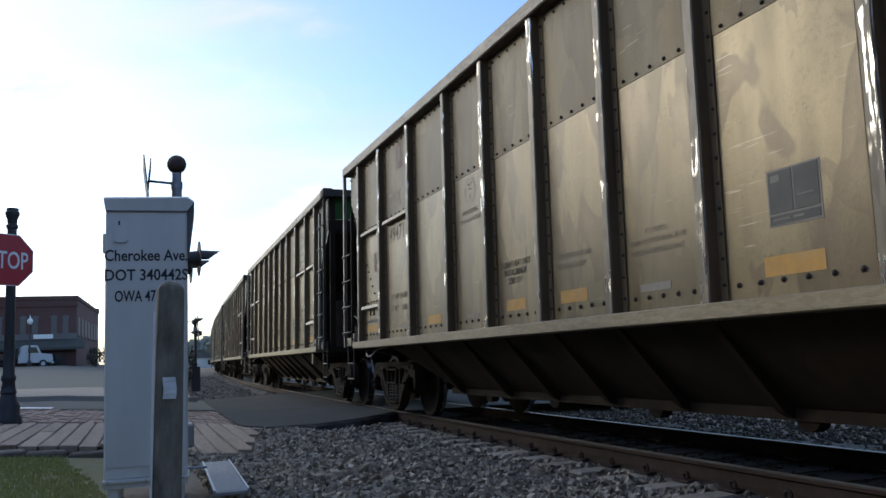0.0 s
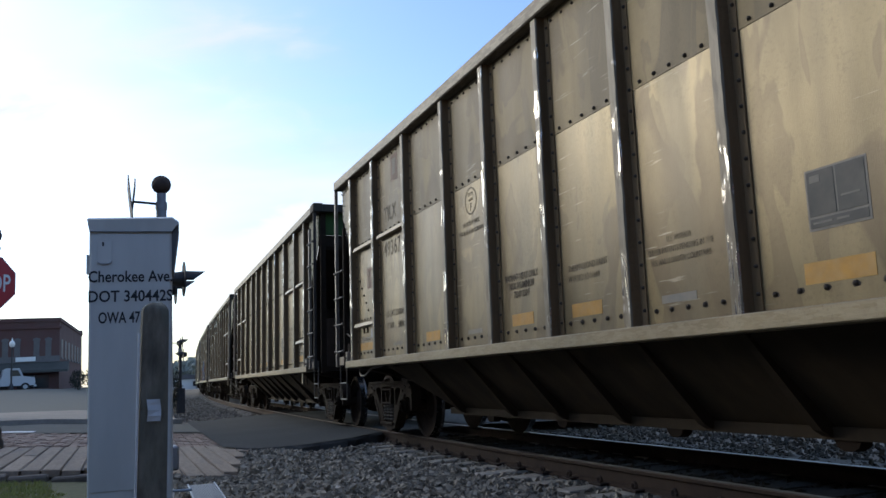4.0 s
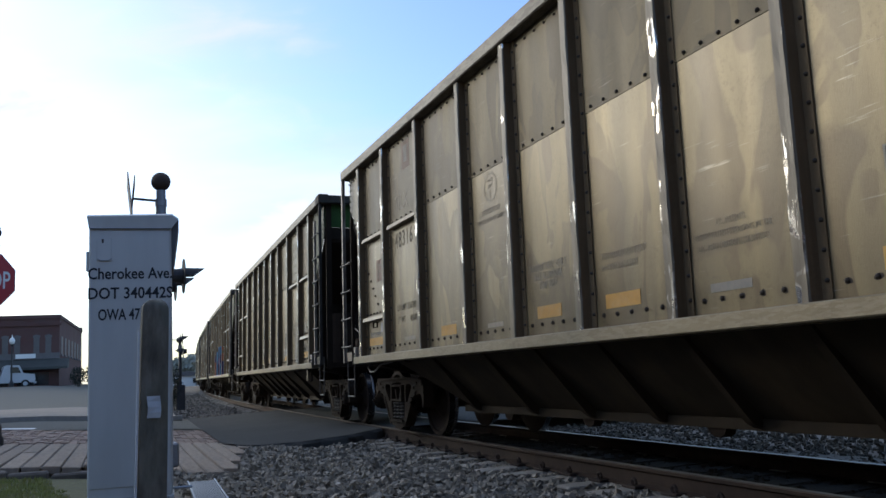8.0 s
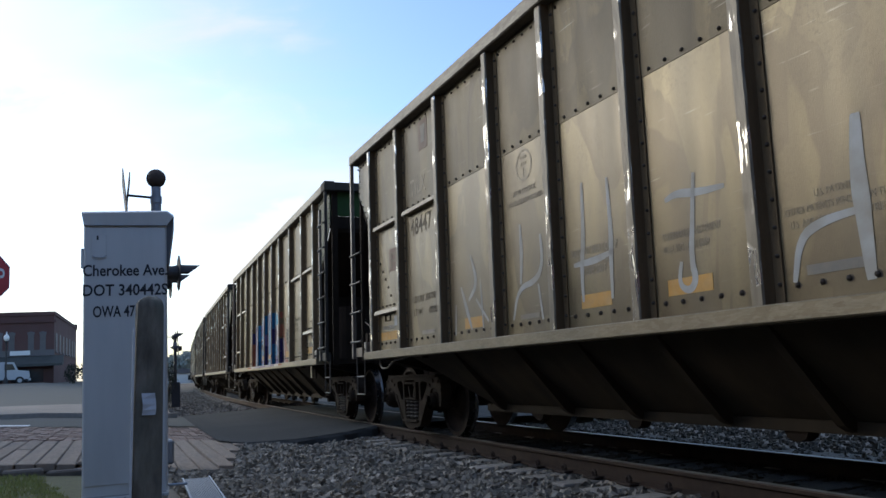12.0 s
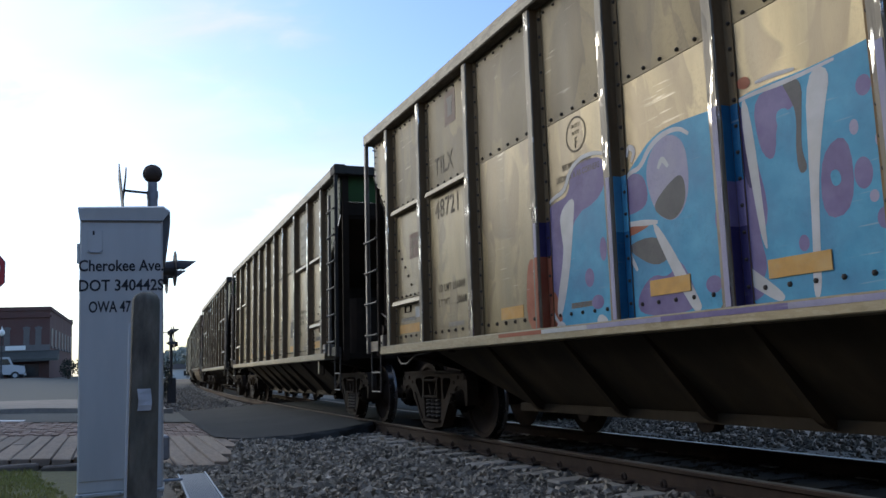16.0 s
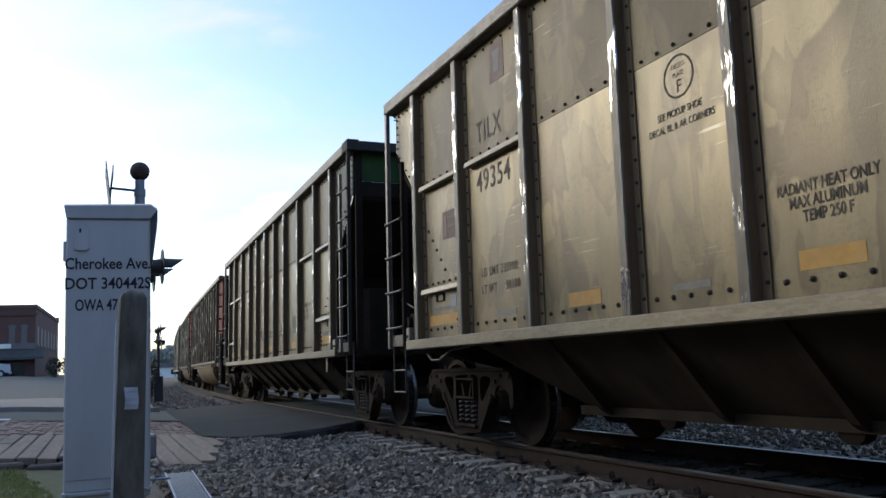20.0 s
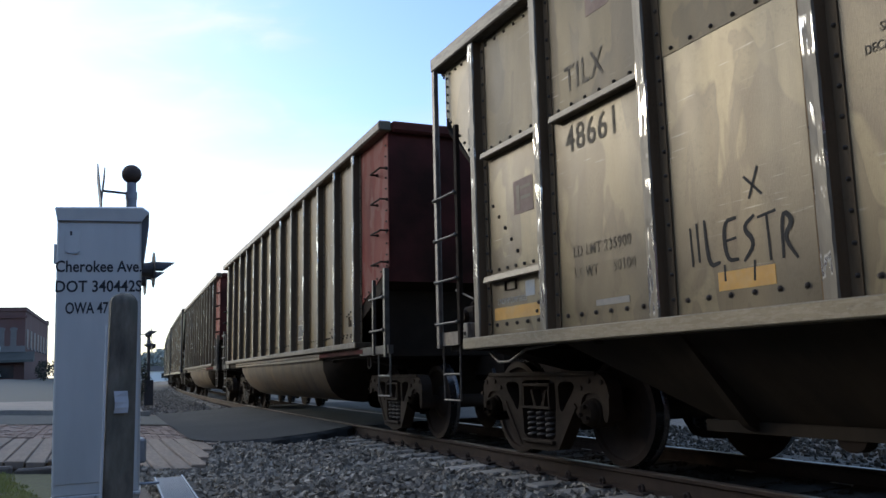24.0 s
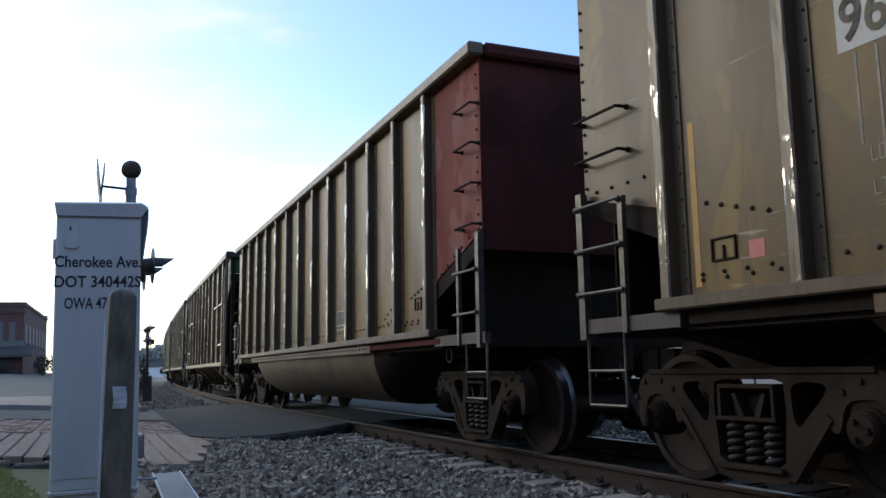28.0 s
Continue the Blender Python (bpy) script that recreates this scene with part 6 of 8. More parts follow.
GREEN_GREY = material("grey_green_worn_paint", (0.030, 0.044, 0.020), (0.048, 0.055, 0.031), 0.6, 0.0, 3.0, 0.8, 0.05, stain=(0.04, 0.045, 0.03), stain_amount=0.6)
LADDER_PALE = material("pale_worn_ladder_paint", (0.227, 0.189, 0.152), (0.113, 0.0912, 0.0715), 0.45, 0.35, 10.0, 0.8, 0.15, 60, stain=(0.0618, 0.0485, 0.0392), stain_amount=0.5, coarse=2)
LADDER = material("worn_ladder_steel", (0.13, 0.114, 0.093), (0.055, 0.046, 0.038), 0.45, 0.5, 10.0, 0.8, 0.15, 60, stain=(0.05, 0.04, 0.033), stain_amount=0.6, coarse=2)
END_DARK = material("dark_end_chord", (0.042, 0.036, 0.03), (0.026, 0.022, 0.018), 0.7, 0.1, 8.0, 0.7, 0.1, stain=(0.06, 0.048, 0.04), stain_amount=0.5, spec=0.2)
ALU_DULL = material("dull_sill_metal", (0.075, 0.063, 0.05), (0.045, 0.037, 0.03), 0.6, 0.3, 8.0, 0.7, 0.1, stain=(0.07, 0.055, 0.045), stain_amount=0.5)


def gondola_car():
    """A tan bathtub coal gondola: close ribs, rounded tub below the sill, red leading end."""
    car = thing("gondola_car", "tan painted bathtub coal gondola railcar with a red end", "railcar", "railcars of the train")
    for a, b in zip(TUB_POSTS[:-1], TUB_POSTS[1:]):
        part("side_panel", Mesh().box(a + 0.002, b - 0.002, -SKIN, -SKIN + 0.012, 1.24, 3.87), TAN, car)
    part("far_side", Mesh().box(-6.2, 6.2, SKIN - 0.012, SKIN, 1.24, 3.87), TAN, car)
    pms = [post_mesh(1.245, 3.855, 1.60, 0.045, 0.13, seed=7 + k).data("side_post", [TAN_POST, TAN_FRONT, ALU_FRONT]) for k in range(4)]
    for i, x in enumerate(TUB_POSTS):
        part("side_post", pms[i * 3 % 4], None, car, at=pose(x, 0, 0))
    for sd in (-1, 1):
        y0, y1 = sorted((sd * 1.46, sd * 1.63))
        part("top_chord", Mesh().box(-7.10, 7.47, y0, y1, 3.85, 3.985, c=0.02), TAN_POST, car)
        y0, y1 = sorted((sd * 1.40, sd * 1.63))
        part("side_sill", Mesh().box(-6.22, 6.34, y0, y1, 1.165, 1.245, c=0.01), TAN_POST, car)
    part("lower_sill", Mesh().box(-6.0, 6.3, -1.545, -1.42, 1.075, 1.162), NEAR_BLACK, car)
    # dark plate added to block the sky showing through under the sill
    part("floor_plate", Mesh().box(-6.6, 6.6, -1.5, 1.5, 1.04, 1.078), NEAR_BLACK, car)
    part("sill_edge", Mesh().box(3.66, 6.5, -1.575, -1.562, 1.085, 1.14), SOOT_RED, car, "faded red edge under the sill")
    for q in (-1, 1):
        mt = RED if q > 0 else TAN
        turn, e = (0, 0.15) if q > 0 else (180, -0.18)
        part("end_chord", Mesh().box(7.2 + e, 7.34 + e, -1.46, 1.46, 3.85, 3.99, c=0.03), SOOT_RED if q > 0 else TAN_POST, car, at=pose(0, 0, 0, 0, 0, turn))
        part("end_sheet", Mesh().box(7.22 + e, 7.24 + e, -1.49, 1.49, 1.95, 3.87), SOOT_RED if q > 0 else NEAR_BLACK, car, "sooty dark end sheet", at=pose(0, 0, 0, 0, 0, turn))
        part("slope_sheet", Mesh().prism([(7.23 + e, 2.20), (7.23 + e, 1.95), (4.6, 1.0), (4.6, 1.25)], "y", -1.488, 1.488), NEAR_BLACK, car, at=pose(0, 0, 0, 0, 0, turn))
        for sd in (-1, 1):
            y0, y1 = sorted((sd * SKIN, sd * (SKIN - 0.012)))
            pl = [(6.14, 3.87), (7.42, 3.87), (7.42, 2.14), (6.95, 1.98), (6.40, 1.81), (6.14, 1.70)] if q > 0 else [(6.14, 3.87), (7.09, 3.87), (7.09, 2.07), (6.14, 1.83)]
            pl = [(q * a, b) for a, b in pl]
            part("corner_panel", Mesh().prism(pl if q < 0 else pl[::-1], "y", y0, y1), mt, car, "faded red corner panel" if q > 0 else "")
            for i in range(4 if q > 0 else 2):
                z = (2.19 + 0.397 * i) if q > 0 else (2.33 + 0.31 * i)
                xa, xb = (7.0, 7.40) if q > 0 else (-6.55, -7.06)
                g = Mesh().tube([(xa, sd * 1.50, z), (xa, sd * 1.60, z), (xb, sd * 1.60, z), (xb, sd * 1.50, z)], 0.012, 7).ball((xa, sd * 1.51, z), 0.021, 8).ball((xb, sd * 1.51, z), 0.021, 8)
                part("grab_iron", g, NEAR_BLACK, car)
            xo, xi = (7.47, 7.01) if q > 0 else (-7.06, -6.575)
            part("corner_post", Mesh().box(xo - 0.035, xo + 0.035, sd * 1.56 - 0.03, sd * 1.56 + 0.03, 1.02, 2.1), LADDER, car)
            part("ladder_stile", Mesh().box(xi - 0.025, xi + 0.025, sd * 1.57 - 0.02, sd * 1.57 + 0.02, 1.05, 2.0), LADDER, car)
            for i in range(2 if q > 0 else 3):
                z = 1.345 + (0.40 if q > 0 else 0.317) * i
                part("rung", Mesh().tube([(xi - 0.04 * q, sd * 1.62, z), (xo, sd * 1.62, z)], 0.013, 7).ball((xo, sd * 1.61, z), 0.025, 8).ball((xi, sd * 1.61, z), 0.022, 8), LADDER, car)
            xa, xb = (7.12, 7.57) if q > 0 else (-6.63, -7.05)
            st = [(xa, sd * 1.55, 1.07), (xa, sd * 1.55, 0.555), (xb, sd * 1.55, 0.555), (xb, sd * 1.55, 1.07)]
            part("stirrup", Mesh().tube(st, 0.0115, 8).rod((xa, sd * 1.55, 0.795), (xb, sd * 1.55, 0.795), 0.012, 8), LADDER, car)
            x0, x1 = (6.36, 7.58) if q > 0 else (-7.09, -6.05)
            part("end_sill", Mesh().box(x0, x1, sd * 1.54 - 0.03, sd * 1.54 + 0.03, 1.06, 1.163), ALU_DULL, car)
        part("end_bulkhead", Mesh().box(6.98 + e, 7.0 + e, -1.46, 1.46, 1.08, 1.86), NEAR_BLACK, car, at=pose(0, 0, 0, 0, 0, turn))
    ring = Mesh().lathe([(0.06, -0.012), (0.085, -0.012), (0.085, 0.012), (0.06, 0.012), (0.06, -0.012)], pose(6.60, -1.5, 0.97, 90), 14)
    part("tow_ring", ring, NEAR_BLACK, car)
    riv = Mesh()
    for x in TUB_POSTS:
        for i in range(15):
            bolt(riv, x + 0.105, 1.36 + 0.17 * i, -SKIN - 0.010, 0.012, 0.012)
            bolt(riv, x - 0.105, 1.36 + 0.17 * i, -SKIN - 0.010, 0.012, 0.012)
    for q in (-1, 1):
        for i in range(5):
            bolt(riv, q * (5.354 + 0.12 * i) if q < 0 else 5.505 + 0.106 * i, 1.678 + 0.033 * i if q < 0 else 1.644 + 0.025 * i, -SKIN, 0.017)
            bolt(riv, q * (5.3 + 0.2 * i), 1.34, -SKIN, 0.015)
        for i in range(12):
            bolt(riv, 7.35 if q > 0 else -7.06, 2.15 + 0.14 * i, -SKIN, 0.014)
        for i in range(5):
            bolt(riv, q * (6.4 + 0.18 * i), 2.0 - (0.0 if q < 0 else 0.28 - 0.07 * i) + 0.1, -SKIN, 0.015)
    for a, b in zip(TUB_POSTS[:-1], TUB_POSTS[1:]):
        for i in range(4):
            bolt(riv, a + 0.24 + 0.18 * i, 1.375, -SKIN, 0.015)
    for dx, z in ((-0.36, 1.335), (-0.26, 1.36), (-0.13, 1.375), (0.0, 1.46), (0.11, 1.51), (0.11, 1.40), (0.24, 1.56), (0.24, 1.42)):
        bolt(riv, 4.55 + dx, z, -SKIN, 0.016, 0.015)
    part("bolts", riv, BOLT, car, "rows of dark bolt heads", kind="stuff")
    # rounded tub
    part("tub_flange", Mesh().box(-4.7, 4.15, -1.578, -1.502, 1.05, 1.15, c=0.006), TUB, car)
    fl = Mesh()
    for i in range(55):
        bolt(fl, -4.62 + 0.16 * i, 1.105, -1.578, 0.013, 0.016)
    part("flange_bolts", fl, BOLT, car, "row of dark bolt heads", kind="stuff")
    tub = Mesh()
    half = [(-1.505, 1.10), (-1.50, 0.90), (-1.42, 0.72), (-1.33, 0.57), (-1.18, 0.46), (-0.98, 0.39), (-0.7, 0.36)]
    sec = half + [(-a, z) for a, z in half[::-1]]
    ends = [(-5.0, 0.0), (-4.75, 0.55), (-4.2, 0.88), (-3.5, 1.0), (4.08, 1.0), (4.1, 0.985), (4.7, 0.6), (5.3, 0.0)]
    n = len(sec)
    for i, (x, k) in enumerate(ends):
        for a, z in sec:
            xx = x + (0.10 * (1.10 - z) - 0.9 * min(0.6, 1.5 - abs(a)) if x > 3.9 else 0.0)
            tub.v.append((xx, a * (0.86 + 0.14 * k), 1.10 - (1.10 - z) * k))
    for i in range(len(ends) - 1):
        for j in range(n - 1):
            tub.f.append((i * n + j, i * n + j + 1, (i + 1) * n + j + 1, (i + 1) * n + j))
            # the tub's leading end takes the near-black material
            tub.mi.append(1 if i >= 4 else 0)
    part("tub", tub, [TUB, NEAR_BLACK], car, "dusty tan rounded tub under the sill", smooth=True)
    add_trucks(car)
    add_underframe(car, 1.15, False)
    d = -SKIN - 0.0025
    for x, z in ((-5.71, 1.51), (5.72, 1.56)):
        lb = Mesh()
        for w in ((-0.1, -0.088, -0.07, 0.07), (0.088, 0.1, -0.07, 0.07), (-0.1, 0.1, -0.07, -0.06), (-0.1, 0.1, 0.06, 0.07), (-0.006, 0.006, -0.07, 0.02)):
            lb.box(x + w[0], x + w[1], d - 0.01, d + 0.003, z + w[2], z + w[3])
        part("card_holder", lb, NEAR_BLACK, car)
    part("sticker", Mesh().box(-5.517, -5.40, d, d + 0.004, 1.425, 1.53), PINK, car, "pink-red square sticker")
    part("sticker", Mesh().box(5.87, 5.99, d, d + 0.004, 1.38, 1.50), PINK, car, "pink-red square sticker")
    pl = part("placard", Mesh().box(2.28, 2.69, d, d + 0.004, 1.43, 1.71), WHITE_PATCH, car, "white-framed service placard with dark fields")
    for x0, x1, z0, z1 in ((2.295, 2.475, 1.50, 1.70), (2.49, 2.675, 1.50, 1.70), (2.295, 2.675, 1.44, 1.485)):
        part("field", Mesh().box(x0, x1, d - 0.003, d, z0, z1), SLATE, pl)
    for i in range(6):
        part("stencil_bar", Mesh().box(2.30 + 0.06 * i, 2.345 + 0.06 * i, d, d + 0.003, 1.80, 1.86), INK_FAINT, car)
    for x, z0, z1 in ((-3.78, 1.28, 1.95), (-3.75, 1.3, 1.6), (-0.72, 1.45, 2.5), (-0.70, 1.5, 2.0)):
        part("rust_streak", Mesh().prism([(x, z0), (x + 0.035, z0 + 0.05), (x + 0.028, z1), (x + 0.008, z1 - 0.1)], "y", d + 0.0012, d + 0.002), RUST_STREAK, car, "orange rust streak")
    # pale rubbed arcs, as of a swung load
    for x, z, rx, rz in ((4.06, 2.25, 0.50, 0.72), (2.93, 2.0, 0.27, 0.40), (1.8, 1.72, 0.24, 0.34)):
        cr = Mesh()
        right = [(x + rx * math.cos(math.pi * (k / 12 - 0.5)), z + rz * math.sin(math.pi * (k / 12 - 0.5))) for k in range(13)]
        cr.prism([(x + 0.02, z - rz)] + right + [(x + 0.02, z + rz)], "y", d + 0.0022, d + 0.0024)
        part("rubbed_patch", cr, TAN_RUBBED, car, "pale rubbed arc on the tan paint")
    return car


TAN_RUBBED = material("rubbed_tan_paint", (0.168, 0.116, 0.056), (0.135, 0.090, 0.042), 0.4, 0.0, 3.0, 0.8, 0.03, 60, (1.4, 1.4, 0.35), 0.05, 0.9, (0.10, 0.066, 0.032), 0.6, scratch=0.4, spec=0.24)
RUST_STREAK = material("orange_rust_streak", (0.215, 0.125, 0.05), (0.16, 0.10, 0.045), 0.6, 0.0, 9, 0.9, 0.0, stretch=(1, 1, 0.4))
SOOT_RED = material("sooty_maroon_paint", (0.100, 0.028, 0.024), (0.118, 0.036, 0.028), 0.8, 0.0, 3, 0.8, 0.05, stain=(0.032, 0.017, 0.012), stain_amount=0.9, coarse=0.8, spec=0.05)
D_OFF = -SKIN - 0.0025
U_OFF = D_OFF - 0.004


def ring_mesh(x, z, r0, r1):
    m = Mesh()
    n = 32
    for i in range(n):
        a = 2 * math.pi * i / n
        m.v += [(x + r0 * math.cos(a), D_OFF, z + r0 * math.sin(a)), (x + r1 * math.cos(a), D_OFF, z + r1 * math.sin(a))]
    m.f = [(2 * i, 2 * i + 1, (2 * i + 3) % (2 * n), (2 * i + 2) % (2 * n)) for i in range(n)]
    m.mi = [0] * n
    return m


def stencil(car, number, limit, weight, faint=False, covered=False, bold_notice=False):
    ink = INK_FAINT if faint else INK
    words("TILX", 0.30, ink, car, -4.73, U_OFF, 3.02, 0.78, bold=0.003, space=1.12)
    words(number, 0.30, INK, car, -4.76, D_OFF, 2.525, 0.86, bold=0.004, space=1.11)
    words("LD LMT " + limit, 0.12, INK, car, -4.72, D_OFF, 1.68, 0.79, bold=0.001, space=1.16)
    words("LT WT     " + weight, 0.12, INK, car, -4.72, D_OFF, 1.515, 0.79, bold=0.001, space=1.16)
    words("EXW 10-8 H 13-4", 0.105, ink, car, 3.905, D_OFF, 1.965, 0.62, bold=0.0, space=1.15)
    words("EW   10-8", 0.105, ink, car, 3.905, D_OFF, 1.86, 0.62, bold=0.0, space=1.15)
    words("CU FT 4323", 0.105, ink, car, 3.905, D_OFF, 1.75, 0.62, bold=0.0, space=1.15)
    words("IL 48-2", 0.105, ink, car, 3.905, D_OFF, 1.535, 0.62, bold=0.0, space=1.15)
    ring = part("plate_mark", ring_mesh(-1.72, 2.697, 0.135, 0.15), ink, car, "stencilled ring mark")
    words("EXCESS", 0.05, ink, car, -1.72, D_OFF, 2.755, 0.8, "CENTER")
    words("PLATE", 0.05, ink, car, -1.72, D_OFF, 2.695, 0.8, "CENTER")
    words("F", 0.13, ink, car, -1.72, D_OFF, 2.585, 0.9, "CENTER")
    words("SEE PICKUP SHOE", 0.07, ink, car, -1.735, D_OFF, 2.437, 0.8, "CENTER", 0.0006)
    words("DECAL BL & AR CORNERS", 0.07, ink, car, -1.727, D_OFF, 2.347, 0.8, "CENTER", 0.0006)
    if not covered:
        for i, w in enumerate(("RADIANT HEAT ONLY", "MAX ALUMINUM", "TEMP 250 F")):
            words(w, 0.092, INK if bold_notice else INK_FAINT, car, -0.635, D_OFF, 1.713 - 0.082 * i, 0.72, "CENTER", 0.0018)
        words("THERMALBOND PAINT", 0.08, ink, car, 0.23, D_OFF, 1.66, 0.72)
        words("W-H NO. 62-11669", 0.08, ink, car, 0.23, D_OFF, 1.57, 0.72)
        for i, w in enumerate(("U.S. PATENTS", "OTHER PATENTS PENDING IN THE", "U.S. AND FOREIGN COUNTRIES")):
            words(w, 0.062, ink, car, 1.70, D_OFF, 1.70 - 0.075 * i, 0.72, "CENTER")
    words("2 INCH HP COMP SHOES", 0.075, BLUE_INK, car, -5.97, D_OFF, 1.415, 0.62)
    words("2 INCH HP COMP SHOES", 0.075, INK_FAINT, car, 5.41, D_OFF - 0.003, 1.40, 0.60)
    p = part("placard", Mesh().box(2.825, 3.235, D_OFF, D_OFF + 0.004, 1.545, 1.885), GREYPATCH, car, "grey service placard in four fields")
    for x0, x1, z0, z1 in ((2.84, 3.022, 1.625, 1.873), (3.037, 3.22, 1.625, 1.873), (2.84, 3.22, 1.56, 1.61)):
        part("field", Mesh().box(x0, x1, D_OFF - 0.003, D_OFF, z0, z1), SLATE, p)
    for x0, x1, z0, z1 in ((2.86, 2.93, 1.81, 1.85), (2.86, 2.99, 1.58, 1.592), (3.02, 3.10, 1.58, 1.592), (3.06, 3.18, 1.70, 1.71)):
        part("field_mark", Mesh().box(x0, x1, D_OFF - 0.005, D_OFF - 0.003, z0, z1), GREYPATCH, p)


SLATE = material("dark_placard_field", (0.058, 0.056, 0.05), (0.10, 0.092, 0.076), 0.6, 0.1, 10, 0.8, 0.0, vary=0.2)


def decals(car, small=REDPATCH, board=True, poster=True, seed=0):
    """Stickers and worn posters."""
    d = part("decal", Mesh().box(-5.62, -5.287, D_OFF, D_OFF + 0.004, 2.18, 2.485), small, car, "faded square decal")
    for x0, x1, z0, z1 in ((-5.57, -5.51, 2.21, 2.44), (-5.49, -5.33, 2.30, 2.33), (-5.49, -5.33, 2.39, 2.42)):
        part("decal_mark", Mesh().box(x0, x1, D_OFF - 0.002, D_OFF, z0, z1), BROWNPATCH, d)
    d = part("decal", Mesh().box(-4.40, -4.11, U_OFF, U_OFF + 0.004, 3.53, 3.90), REDPATCH, car, "faded maroon decal with a pale emblem")
    part("decal_mark", Mesh().prism([(-4.32, 3.62), (-4.20, 3.62), (-4.20, 3.74), (-4.17, 3.84), (-4.34, 3.84), (-4.31, 3.74)], "y", U_OFF - 0.002, U_OFF), GREYPATCH, d)
    d = part("decal", Mesh().box(4.69, 4.87, D_OFF, D_OFF + 0.004, 1.845, 2.115), REDPATCH, car, "faded maroon decal")
    for z in (1.89, 1.93, 1.97):
        part("decal_mark", Mesh().box(4.705, 4.86, D_OFF - 0.002, D_OFF, z, z + 0.014), GREYPATCH, d)
    for i in range(5):
        part("stencil_bar", Mesh().box(4.70 + 0.04 * i, 4.728 + 0.04 * i, D_OFF, D_OFF + 0.003, 1.56, 1.60), INK_FAINT, car)
    if board:
        ad = part("poster", Mesh().box(3.90, 4.85, U_OFF, U_OFF + 0.004, 2.96, 3.87), AD, car, "worn blue-grey advertising panel")
        for z0, h, w, marks in ((3.60, 0.17, 0.13, 5), (3.42, 0.09, 0.06, 11), (3.24, 0.055, 0.042, 15), (3.08, 0.055, 0.042, 13)):
            for k in range(marks):
                if (k * 5 + int(z0 * 100)) % 7:
                    x0 = 3.97 + k * w * 1.2
                    part("faded_bar", Mesh().box(x0, x0 + w, U_OFF - 0.002, U_OFF - 0.0005, z0, z0 + h), AD_DARK, ad)
    if poster:
        part("poster", Mesh().box(5.36, 5.81, U_OFF, U_OFF + 0.004, 2.95, 3.46), BROWNPATCH, car, "scuffed brown poster")


def stroke(m, pts, w, y=D_OFF - 0.001, taper=0.0):
    """A flat brush stroke of width w along points (x, z)."""
    for _ in range(2 if len(pts) > 2 else 0):
        soft = [pts[0]]
        for p, q in zip(pts[:-1], pts[1:]):
            soft += [(0.75 * p[0] + 0.25 * q[0], 0.75 * p[1] + 0.25 * q[1]), (0.25 * p[0] + 0.75 * q[0], 0.25 * p[1] + 0.75 * q[1])]
        pts = soft + [pts[-1]]
    n = len(pts)
    k = len(m.v)
    for i, (x, z) in enumerate(pts):
        a, b = pts[max(i - 1, 0)], pts[min(i + 1, n - 1)]
        dx, dz = b[0] - a[0], b[1] - a[1]
        q = math.hypot(dx, dz) or 1
        ww = w * (1 - taper * abs(2 * i / (n - 1) - 1)) / 2
        m.v += [(x - dz / q * ww, y, z + dx / q * ww), (x + dz / q * ww, y, z - dx / q * ww)]
    m.f += [(k + 2 * i, k + 2 * i + 1, k + 2 * i + 3, k + 2 * i + 2) for i in range(n - 1)]
    m.mi += [0] * (n - 1)


def blob(m, pts, y=D_OFF - 0.001):
    """A flat filled shape, rounded off by cutting its corners twice."""
    for _ in range(2):
        out = []
        for a, b in zip(pts, pts[1:] + pts[:1]):
            out += [(0.75 * a[0] + 0.25 * b[0], 0.75 * a[1] + 0.25 * b[1]), (0.25 * a[0] + 0.75 * b[0], 0.25 * a[1] + 0.75 * b[1])]
        pts = out
    k = len(m.v)
    m.v += [(x, y, z) for x, z in pts]
    m.f.append(tuple(range(k, k + len(pts))))
    m.mi.append(0)


def painted(car, name, shapes, mat, depth, strokes=(), width=0.05, label=""):
    """Sprayed shapes and strokes, each a thin part of its own."""
    for p in shapes:
        m = Mesh()
        blob(m, list(p), D_OFF - 0.0005 * depth)
        part(name, m, mat, car, label)
    for p in strokes:
        m = Mesh()
        stroke(m, list(p), width, D_OFF - 0.0005 * depth, 0.5)
        part(name, m, mat, car, label)


def oval(x, z, rx, rz):
    return [(x + rx * math.cos(i * math.pi / 4), z + rz * math.sin(i * math.pi / 4)) for i in range(8)]


